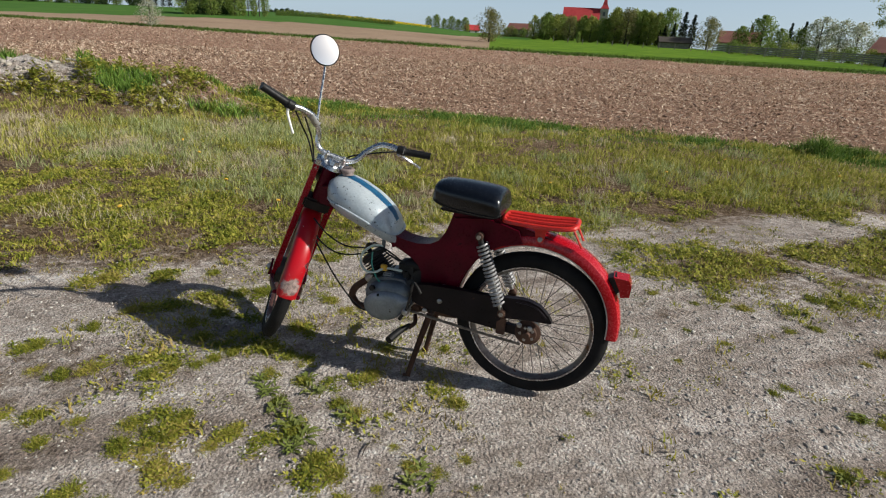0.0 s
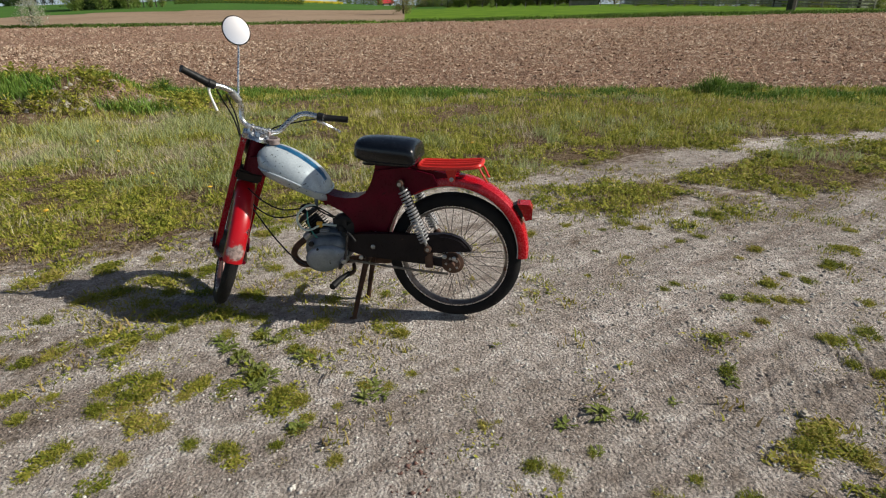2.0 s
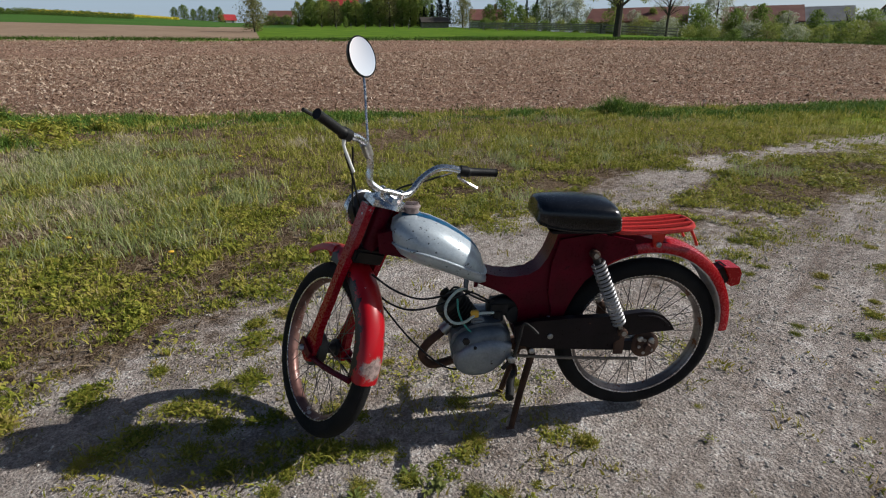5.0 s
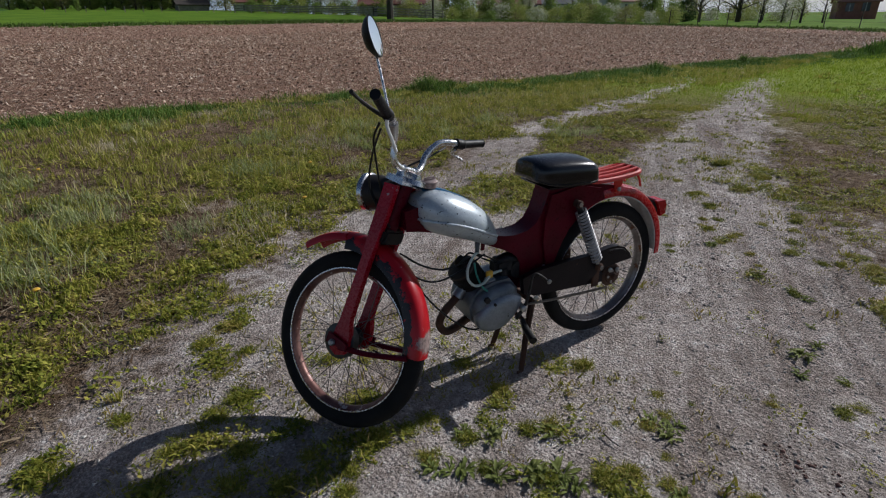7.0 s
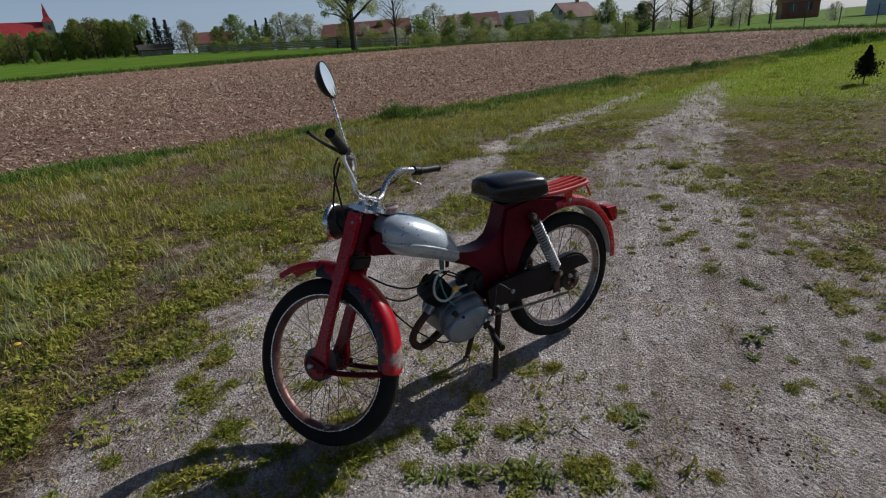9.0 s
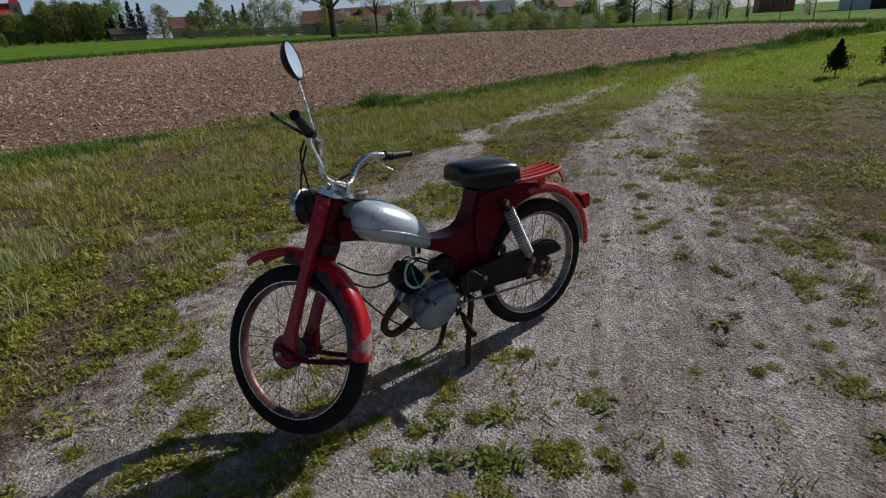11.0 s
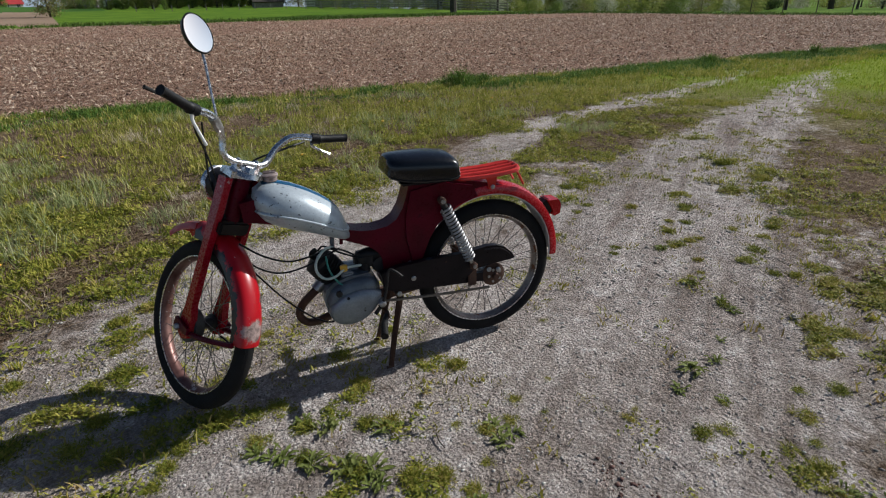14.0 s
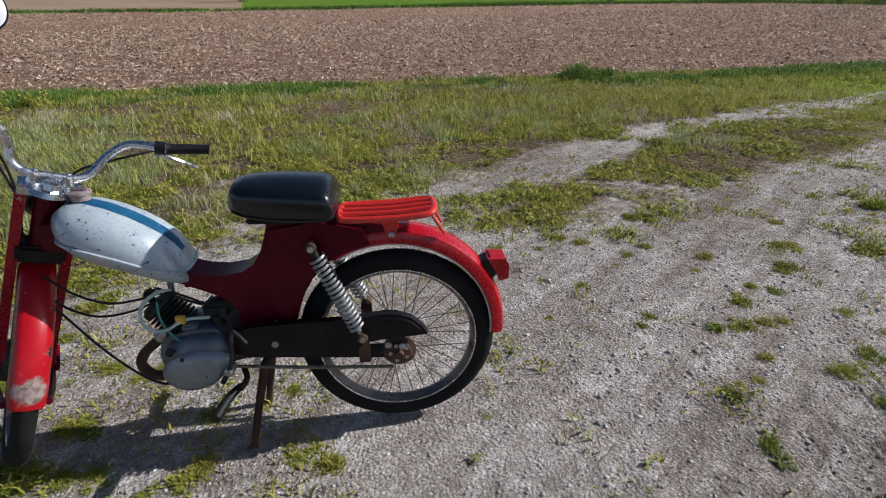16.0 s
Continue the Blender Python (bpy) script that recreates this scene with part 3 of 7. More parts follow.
def ground_material(field=False):
    m, nt, b = material("field_soil" if field else "track_and_grass_soil")
    n1, n2, n3 = noise_tex(nt, 1.3, 5), noise_tex(nt, 14, 6, 0.65), noise_tex(nt, 120, 5, 0.7)
    if field:
        col = ramp(nt, n2.outputs[0], [(0.33, (0.165, 0.094, 0.064)), (0.66, (0.50, 0.325, 0.235))]).outputs[0]
        col = mix(nt, 0.3, col, ramp(nt, n1.outputs[0], [(0.35, (0.3, 0.3, 0.3)), (0.65, (0.7, 0.7, 0.7))]).outputs[0], "OVERLAY")
    else:
        at = nt.nodes.new("ShaderNodeAttribute")
        at.attribute_name = "bare"
        n4, n5 = noise_tex(nt, 330, 3, 0.6), noise_tex(nt, 3.2, 6, 0.7)
        sand = ramp(nt, n2.outputs[0], [(0.28, (0.300, 0.257, 0.228)), (0.52, (0.445, 0.400, 0.372)), (0.75, (0.61, 0.570, 0.545))]).outputs[0]
        sand = mix(nt, 0.55, sand, ramp(nt, n5.outputs[0], [(0.32, (0.30, 0.265, 0.235)), (0.50, (0.50, 0.49, 0.48)), (0.68, (0.70, 0.70, 0.71))]).outputs[0], "OVERLAY")
        # loose grains of two sizes, each with its own tone
        grains = []
        for size, how in ((75, 0.28), (160, 0.32)):
            tcg = nt.nodes.new("ShaderNodeTexCoord")
            g = node(nt, "ShaderNodeTexVoronoi", Scale=size)
            nt.links.new(tcg.outputs["Object"], g.inputs["Vector"])
            tone = nt.nodes.new("ShaderNodeSeparateColor")
            nt.links.new(g.outputs["Color"], tone.inputs[0])
            sand = mix(nt, how, sand, ramp(nt, tone.outputs[0], [(0.0, (0.12, 0.11, 0.10)), (0.35, (0.42, 0.41, 0.40)), (0.75, (0.60, 0.60, 0.60)), (1.0, (0.86, 0.86, 0.86))]).outputs[0], "OVERLAY")
            grains.append(g.outputs["Distance"])
        sand = mix(nt, 0.35, sand, ramp(nt, n3.outputs[0], [(0.36, (0.18, 0.18, 0.18)), (0.62, (0.76, 0.76, 0.76))]).outputs[0], "OVERLAY")
        # ruts and runnels drawn out along the track
        tc = nt.nodes.new("ShaderNodeTexCoord")
        turned = node(nt, "ShaderNodeMapping", Rotation=(0, 0, radians(-24)))
        drawn = node(nt, "ShaderNodeMapping", Scale=(0.40, 5.0, 1.0))
        nt.links.new(tc.outputs["Object"], turned.inputs["Vector"])
        nt.links.new(turned.outputs[0], drawn.inputs["Vector"])
        streak = node(nt, "ShaderNodeTexNoise", Scale=1.0, Detail=5.0, Roughness=0.62)
        nt.links.new(drawn.outputs[0], streak.inputs["Vector"])
        sand = mix(nt, 0.75, sand, ramp(nt, streak.outputs[0], [(0.36, (0.29, 0.265, 0.245)), (0.50, (0.50, 0.495, 0.49)), (0.66, (0.74, 0.74, 0.75))]).outputs[0], "OVERLAY")
        turf = ramp(nt, n2.outputs[0], [(0.3, (0.078, 0.050, 0.031)), (0.5, (0.165, 0.114, 0.072)), (0.75, (0.30, 0.222, 0.148))]).outputs[0]
        turf = mix(nt, 0.3, turf, ramp(nt, n1.outputs[0], [(0.3, (0.25, 0.25, 0.25)), (0.7, (0.75, 0.75, 0.75))]).outputs[0], "OVERLAY")
        turf = mix(nt, 0.6, turf, ramp(nt, n3.outputs[0], [(0.36, (0.14, 0.14, 0.14)), (0.62, (0.82, 0.82, 0.82))]).outputs[0], "OVERLAY")
        turf = mix(nt, 0.5, turf, ramp(nt, n5.outputs[0], [(0.32, (0.25, 0.25, 0.25)), (0.68, (0.75, 0.75, 0.75))]).outputs[0], "OVERLAY")
        mown = nt.nodes.new("ShaderNodeAttribute")
        mown.attribute_name = "lawn"
        green = ramp(nt, n2.outputs[0], [(0.3, (0.14, 0.20, 0.012)), (0.7, (0.28, 0.33, 0.022))]).outputs[0]
        turf = mix(nt, mown.outputs["Fac"], turf, green)
        add = node(nt, "ShaderNodeMath")
        add.operation = "ADD"
        nt.links.new(at.outputs["Fac"], add.inputs[0])
        half = node(nt, "ShaderNodeMath")
        half.operation, half.inputs[1].default_value = "MULTIPLY_ADD", 1.5
        half.inputs[2].default_value = -1.30
        nt.links.new(n5.outputs[0], half.inputs[0])
        fine_mix = node(nt, "ShaderNodeMath")
        fine_mix.operation, fine_mix.inputs[1].default_value = "MULTIPLY_ADD", 1.1
        nt.links.new(n2.outputs[0], fine_mix.inputs[0])
        nt.links.new(half.outputs[0], fine_mix.inputs[2])
        nt.links.new(fine_mix.outputs[0], add.inputs[1])
        k = ramp(nt, add.outputs[0], [(0.22, (0, 0, 0)), (0.72, (1, 1, 1))])
        col = mix(nt, k.outputs[0], turf, sand)
    nt.links.new(col, b.inputs["Base Color"])
    b.inputs["Roughness"].default_value = 0.95
    b.inputs["Specular IOR Level"].default_value = 0.06
    add2 = node(nt, "ShaderNodeMath")
    add2.operation = "ADD"
    nt.links.new(n2.outputs[0], add2.inputs[0])
    if field:
        nt.links.new(n3.outputs[0], add2.inputs[1])
    else:
        low = node(nt, "ShaderNodeMath")
        low.operation, low.inputs[1].default_value = "MULTIPLY_ADD", -0.75
        nt.links.new(grains[0], low.inputs[0])
        nt.links.new(n3.outputs[0], low.inputs[2])
        nt.links.new(low.outputs[0], add2.inputs[1])
    bump(nt, add2.outputs[0], b, 1.0, 0.06 if field else 0.019)
    return m


def broad(name, lo, hi, scale):
    return grained(name, lo, hi, 0.95, scale, 0, 0.5, scale * 12, spec=0.03)


M_BANK = leafy("bank_grass", [(0.0, (0.05, 0.09, 0.015)), (0.7, (0.09, 0.15, 0.025)), (1.0, (0.15, 0.20, 0.05))])
M_PEBBLE = leafy("pebbles", [(0.0, (0.20, 0.18, 0.16)), (0.4, (0.38, 0.355, 0.325)), (1.0, (0.62, 0.59, 0.55))], 0.9, 0.0)
M_THATCH = leafy("dead_thatch", [(0.0, (0.07, 0.045, 0.028)), (0.45, (0.17, 0.12, 0.075)), (0.8, (0.30, 0.235, 0.155)), (1.0, (0.46, 0.38, 0.27))], 0.8, 0.1, patch=0.3, size=3.0)
M_LAWNBLADE = leafy("lawn_blades", [(0.0, (0.13, 0.21, 0.012)), (0.6, (0.26, 0.34, 0.022)), (1.0, (0.38, 0.38, 0.07))], through=0.45, patch=0.6, size=0.7)
M_GROUND, M_FIELD = ground_material(), ground_material(True)
M_MEADOW = broad("meadow_green", (0.075, 0.155, 0.015), (0.15, 0.235, 0.025), 0.35)
M_CROP = broad("young_wheat", (0.055, 0.125, 0.025), (0.085, 0.165, 0.035), 0.08)
M_FIELD_FAR = broad("far_tilled_field", (0.27, 0.19, 0.13), (0.34, 0.25, 0.18), 0.1)


def ground_sheet():
    gx = spaced(-900, 900, -2.0, 2.8, 0.023, 1.058)
    gy = spaced(-400, 1200, 0.4, 3.0, 0.023, 1.058)
    gx = np.sort(np.concatenate([gx[(gx < 0.5) | (gx > 2.3)], np.arange(0.505, 2.296, 0.0115)]))
    gy = np.sort(np.concatenate([gy[(gy < 0.6) | (gy > 1.6)], np.arange(0.605, 1.596, 0.0115)]))
    X, Y = np.meshgrid(gx, gy)
    Z = land(X, Y)
    nx, ny = len(gx), len(gy)
    i = (np.arange(ny - 1)[:, None] * nx + np.arange(nx - 1)[None]).ravel()
    faces = np.stack([i, i + 1, i + nx + 1, i + nx], 1)
    cx, cy = (X[:-1, :-1] + X[1:, 1:]).ravel() / 2, (Y[:-1, :-1] + Y[1:, 1:]).ravel() / 2
    s, e = beyond(cx, cy), far_edge(cx, cy)
    az = np.degrees(np.arctan2(cx, cy))
    dist = np.hypot(cx, cy)
    pick = np.zeros(len(cx), int)
    pick[(s > 0) & (e > 0)] = 1
    outside = (s > 0) & (e <= 0)
    pick[outside] = 2
    pick[outside & (az < 2) & (e < -3.5) & (dist < 105)] = 4
    pick[outside & (az < 6) & (dist >= 105)] = 3
    ob = cloud("ground", np.stack([X, Y, Z], 2), faces, [M_GROUND, M_FIELD, M_MEADOW, M_CROP, M_FIELD_FAR],
               "sandy farm track, meadow grass and rising farmland", "ground", "structure", None, True, pick)
    a = ob.data.attributes.new("bare", "FLOAT", "POINT")
    a.data.foreach_set("value", bareness(X, Y).astype(np.float32).ravel())
    lawn = np.clip((X - 5.5 + (value_noise(X, Y, 3.0, 71, 3) - 0.5) * 5) / 5.0, 0, 1)
    a = ob.data.attributes.new("lawn", "FLOAT", "POINT")
    a.data.foreach_set("value", lawn.astype(np.float32).ravel())
    return ob


ground_sheet()


def scatter(n, x0, x1, y0, y1, keep, seed):
    """Places in a rectangle, kept where a chance of 0..1 says so."""
    r = np.random.default_rng(seed)
    x, y = r.uniform(x0, x1, n), r.uniform(y0, y1, n)
    ok = r.random(n) < keep(x, y)
    return x[ok], y[ok], r


def clumped(n, rect, keep, seed, per, sigma):
    """Places gathered in tussocks: per plants round each heart; also how far out in its tussock each stands, and the tussock's vigour."""
    x, y, r = scatter(n // per, *rect, keep, seed)
    m = len(x)
    sig, vigour = sigma * r.uniform(0.5, 1.5, m), r.uniform(0.45, 1.45, m)
    d = r.normal(0, 1, (m, per, 2))
    X, Y = x[:, None] + d[..., 0] * sig[:, None], y[:, None] + d[..., 1] * sig[:, None]
    out = np.clip(np.hypot(d[..., 0], d[..., 1]) / 2.2, 0, 1)
    return X.ravel(), Y.ravel(), out.ravel(), np.repeat(vigour, per), r


def grass_field(name, n, rect, keep, tall, mat, label, seed, width=0.006, lean=0.8, per=0, sigma=0.04):
    if per:
        x, y, out, vigour, r = clumped(n, rect, keep, seed, per, sigma)
        h = (tall[0] + (tall[1] - tall[0]) * r.random(len(x))) * vigour * (1.15 - 0.6 * out)
    else:
        x, y, r = scatter(n, *rect, keep, seed)
        lumps = verge_clumps(x, y) if "verge" in name else value_noise(x, y, 0.5, seed + 5, 3)
        h = tall[0] + (tall[1] - tall[0]) * (0.25 + 0.75 * r.random(len(x))) * (0.22 + lumps * 1.0 if "verge" in name else 0.35 + lumps * 1.1)
    w = width * r.uniform(0.7, 1.3, len(x)) * (1 + np.hypot(x, y) / 7)
    v, f = blades(x, y, land(x, y) - 0.004, h, w, r.uniform(0.15, lean, len(x)), seed)
    return cloud(name, v, f, [mat], label, "grass")


def keep_meadow(x, y):
    return cover(x, y, 13.0, 0.0) * (beyond(x, y) < 0.4)


grass_field("short_grass", 190000, (-4.5, 7.5, 2.2, 7.0), keep_meadow, (0.015, 0.060), M_GRASS, "short patchy meadow grass beside the track", 101, 0.005, 1.0, 22, 0.048)
grass_field("short_grass_far", 220000, (-9.0, 24.0, 5.0, 12.5), lambda x, y: (beyond(x, y) < 0.2) * np.clip(value_noise(x, y, 0.9, 78, 4) * 3 - 0.85, 0.08, 1) * np.clip(1.1 - 1.6 * worn(x, y), 0, 1), (0.05, 0.14), M_GRASS, "uneven meadow grass with dry stems", 102, 0.005, 1.0, 14, 0.07)
grass_field("trackside_grass", 180000, (-3.0, 9.0, -3.5, 3.0), keep_meadow, (0.015, 0.046), M_WEED, "thin short grass on the trodden side of the track", 103, 0.005, 1.0, 18, 0.035)
grass_field("lawn_grass", 60000, (6.5, 30.0, -9.0, 6.0), lambda x, y: np.clip((x - 7 + 3 * value_noise(x, y, 2.0, 81, 3)) / 5, 0, 1) * (0.5 + 0.5 * value_noise(x, y, 1.0, 80, 3)), (0.03, 0.07), M_LAWNBLADE, "mown yellow-green lawn beside the track", 109, 0.006)


def thatch(name, n, rect, keep, size, label, seed):
    """Dead stems and leaves lying flat between the green clumps."""
    x, y, r = scatter(n, *rect, keep, seed)
    m = len(x)
    a, tilt = r.uniform(0, 2 * np.pi, m), r.uniform(-0.05, 0.28, m)
    length = r.uniform(0.35, 1.4, m) * size * (1 + np.hypot(x, y) / 9)
    width = length * r.uniform(0.05, 0.16, m)
    ax = np.stack([np.cos(a) * np.cos(tilt), np.sin(a) * np.cos(tilt), np.sin(tilt)], 1) * length[:, None]
    bx = np.stack([-np.sin(a), np.cos(a), r.uniform(-0.4, 0.4, m)], 1) * width[:, None] / 2
    c = np.stack([x, y, land(x, y) + r.uniform(0.002, 0.010, m)], 1)
    v = np.stack([c - bx, c + ax - bx * 0.6, c + ax + bx * 0.6, c + bx], 1)
    return cloud(name, v.reshape(-1, 3), np.arange(4 * m).reshape(-1, 4), [M_THATCH], label, "dead grass")


def keep_thatch(x, y):
    return np.clip(1.15 - 1.5 * worn(x, y), 0, 1) * np.clip(value_noise(x, y, 0.35, 141, 3) * 3 - 0.8, 0.05, 1) * (beyond(x, y) < 0)


thatch("dead_thatch", 120000, (-4.5, 6.0, 2.2, 7.0), keep_thatch, 0.035, "flat brown dead stems between the meadow clumps", 113)
thatch("trackside_thatch", 90000, (-3.0, 9.0, -3.0, 2.4), keep_thatch, 0.028, "brown dead stems on the trodden side of the track", 114)


def keep_dry(x, y):
    band = np.exp(-((x + 3.2) / 2.6) ** 2 - ((y - 6.2) / 2.0) ** 2)
    return (beyond(x, y) < -0.4) * np.clip((value_noise(x, y, 0.8, 79, 3) - 0.66 + 0.27 * band) * 6, 0, 1) * np.clip(1 - 1.6 * worn(x, y), 0, 1)


grass_field("dry_meadow_grass", 200000, (-8.5, 5.5, 3.4, 10.2), keep_dry, (0.03, 0.13), M_DRY, "bleached dry grass stems among the meadow", 104, 0.0026, 1.2, 16, 0.06)
def keep_long(x, y):
    band = np.exp(-((x + 2.6) / 2.4) ** 2 - ((y - 6.3) / 1.7) ** 2)
    return np.clip((value_noise(x, y, 0.7, 151, 3) - 0.62 + 0.34 * band) * 5, 0, 1) * (beyond(x, y) < -0.9) * (y > 4.2)


grass_field("long_pale_grass", 130000, (-8.0, 5.0, 4.2, 9.5), keep_long, (0.05, 0.17), M_PALE, "soft long grey-green grass in the meadow", 115, 0.0034, 1.1, 18, 0.07)
grass_field("heap_grass", 50000, (-11.0, -3.2, 8.6, 11.4), lambda x, y: np.clip(value_noise(x, y, 0.8, 87, 3) * 4 - 1.7, 0, 1) * (y > 8.7), (0.06, 0.28), M_TALL, "green grass overgrowing a soil heap", 108, 0.006, 0.7)


def leaf_mat(name, n, rect, keep, size, mat, label, seed, high=0.03):
    """Low broad-leaved cover: small leaves lying and leaning close to the soil, in clumps."""
    x, y, out, vigour, r = clumped(n, rect, keep, seed, 20, 0.028)
    m = len(x)
    grow = 1 + np.hypot(x, y) / 9
    s = r.uniform(0.5, 1.3, m) * size * grow * (0.6 + 0.4 * vigour)
    a, tilt = r.uniform(0, 2 * np.pi, m), r.uniform(0.05, 0.75, m)
    way = np.stack([np.cos(a) * np.cos(tilt), np.sin(a) * np.cos(tilt), np.sin(tilt)], 1) * s[:, None]
    side = np.stack([-np.sin(a), np.cos(a), r.uniform(-0.3, 0.3, m)], 1) * (s * r.uniform(0.16, 0.38, m))[:, None]
    c = np.stack([x, y, land(x, y) + high * vigour * (1 - out) ** 1.3 * r.uniform(0.4, 1.1, m) * grow], 1)
    v = np.stack([c, c + way * 0.55 - side, c + way, c + way * 0.55 + side], 1)
    return cloud(name, v.reshape(-1, 3), np.arange(4 * m).reshape(-1, 4), [mat], label, "weeds")


def keep_clumps(x, y):
    return cover(x, y, 14.0, -0.005) * 0.9 * np.clip((7.0 - y) / 2.0, 0.15, 1) * (beyond(x, y) < 0)


leaf_mat("meadow_weeds", 420000, (-4.2, 6.5, 2.3, 8.0), keep_clumps, 0.016, M_WEED, "clumps of low yellow-green weeds in the meadow", 121)
leaf_mat("heap_weeds", 60000, (-10.5, -2.6, 8.3, 11.2), lambda x, y: np.clip(value_noise(x, y, 0.7, 162, 3) * 5 - 2.2, 0, 1), 0.030, M_WEED, "broad yellow-green weeds on the soil heap", 127, 0.10)
leaf_mat("meadow_weeds_far", 70000, (-9.0, 14.0, 6.0, 11.5), keep_clumps, 0.022, M_WEED, "clumps of green weeds in the far meadow", 122, 0.05)
leaf_mat("trackside_weeds_far", 120000, (4.0, 12.0, -5.0, 2.6), keep_clumps, 0.014, M_WEED, "patches of low green weeds further along the track", 125, 0.022)
leaf_mat("trackside_weeds", 260000, (-3.0, 5.0, -2.0, 2.6), keep_clumps, 0.014, M_WEED, "clumps of low green weeds beside the track", 123, 0.022)


def track_clumps(x, y):
    near = np.exp(-((x + 0.9) / 1.5) ** 2 - ((y - 1.5) / 1.1) ** 2)
    k = 0.7 * value_noise(x, y, 0.20, 97, 3) + 0.3 * value_noise(x, y, 0.7, 98, 2)
    return np.clip((k - 0.615 + 0.05 * near) * 12, 0, 0.8) * np.clip(near * 2, 0, 1)


leaf_mat("track_weeds", 50000, (-3.0, 1.2, 0.2, 2.9), track_clumps, 0.013, M_WEED, "small mats of low yellow-green weeds over the bare track", 124, 0.022)


def keep_around(x, y):
    seen = (x > -3.4) & (x < 9.0) & (y > -2.5)
    return cover(x, y, 8.0, 0.0) * (beyond(x, y) < 0) * ~(seen | ((y > 5.2) & (x > -9.0) & (x < 24.0)))


grass_field("meadow_around", 80000, (-18.0, 16.0, -14.0, 14.0), keep_around, (0.04, 0.11), M_WEED, "patchy grass on both sides of the track", 112, 0.006, 1.0, 30, 0.07)


def left_patches(x, y):
    k = 0.65 * value_noise(x, y, 0.24, 131, 3) + 0.35 * value_noise(x, y, 0.8, 132, 2)
    edge = np.clip((y - meadow_edge(x) + 0.25) / 0.6, 0, 1)
    return np.clip((k - 0.50 + 0.10 * (edge - 1)) * 14, 0, 1) * edge


grass_field("meadow_tufts", 120000, (-4.2, 1.2, 2.2, 5.6), left_patches, (0.020, 0.060), M_WEED, "small fresh green tufts at the meadow's edge", 111, 0.005, 1.0, 24, 0.032)
leaf_mat("meadow_mats", 110000, (-4.2, 1.2, 2.2, 5.6), left_patches, 0.015, M_WEED, "low yellow-green weed mats at the meadow's edge", 126)


def verge_clumps(x, y):
    """Mounds of sod half a metre to a metre long."""
    return np.clip(value_noise(x, y, 0.9, 55, 2) * 4.4 - 1.75, 0, 1)


def keep_verge(x, y):
    s = beyond(x, y)
    return np.exp(-((s + 0.35) / 0.50) ** 2) * np.clip(0.25 + verge_clumps(x, y), 0.10, 1)


grass_field("verge_grass", 800000, (-9.0, 26.0, 3.5, 13.5), keep_verge, (0.03, 0.17), M_TALL, "lush green grass along the field edge", 105, 0.0042, 1.5)
grass_field("verge_tussocks", 640000, (-9.0, 26.0, 3.5, 13.5), lambda x, y: 0.9 * np.exp(-((beyond(x, y) + 0.30) / 0.16) ** 2) * np.clip(value_noise(x, y, 1.1, 58, 2) * 6 - 2.7, 0.04, 1), (0.22, 0.40), M_TUSSOCK, "rounded green tussocks along the field edge", 116, 0.0045, 1.2, 420, 0.125)
grass_field("verge_fringe", 130000, (-9.0, 26.0, 3.5, 13.5), lambda x, y: np.exp(-((beyond(x, y) + 1.1) / 0.75) ** 2) * np.clip(value_noise(x, y, 0.8, 57, 3) * 3 - 0.9, 0.05, 1), (0.03, 0.11), M_TALL, "smooth green grass in front of the verge", 110, 0.0045, 1.2)
grass_field("verge_grass_far", 110000, (24.0, 50.0, -2.0, 6.5), keep_verge, (0.10, 0.55), M_TALL, "tall green grass tufts along the far verge", 106, 0.012, 0.7)
grass_field("field_edge_grass", 1100000, (-90.0, 56.0, 2.0, 72.0), lambda x, y: (beyond(x, y) > 2) * np.exp(-((far_edge(x, y) + 0.9) / 1.2) ** 2) * np.clip(value_noise(x, y, 4, 56, 3) * 2.4 - 0.3, 0.2, 1), (0.05, 0.36), M_BANK, "dark grass bank along the far edge of the field", 107, 0.006, 1.3)


def litter(name, n, rect, seed, size, label):
    """Chopped stalks lying on the tilled field."""
    x, y, r = scatter(n, *rect, lambda x, y: (beyond(x, y) > 0.3) * (far_edge(x, y) > 0.2), seed)
    m = len(x)
    d = np.hypot(x, y)
    a, tilt = r.uniform(0, 2 * np.pi, m), np.abs(r.normal(0, 0.35, m))
    length = r.uniform(0.4, 1.3, m) * size * (1 + d / 30)
    width = r.uniform(0.12, 0.34, m) * length
    ax = np.stack([np.cos(a) * np.cos(tilt), np.sin(a) * np.cos(tilt), np.sin(tilt)], 1) * length[:, None] / 2
    bx = np.stack([-np.sin(a), np.cos(a), r.uniform(-0.6, 0.6, m)], 1) * width[:, None] / 2
    c = np.stack([x, y, land(x, y) + 0.02 + np.sin(tilt) * length / 2], 1)
    v = np.stack([c - ax - bx, c + ax - bx, c + ax * 0.9 + bx, c - ax + bx], 1)
    return cloud(name, v.reshape(-1, 3), np.arange(4 * m).reshape(-1, 4), [M_STRAW], label, "crop litter")


litter("maize_stubble", 250000, (-22, 42, 3, 30), 201, 0.052, "pale chopped stalks strewn over the brown field")
litter("maize_stubble_far", 120000, (-75, 56, 4, 66), 202, 0.06, "pale stalk litter on the far part of the field")


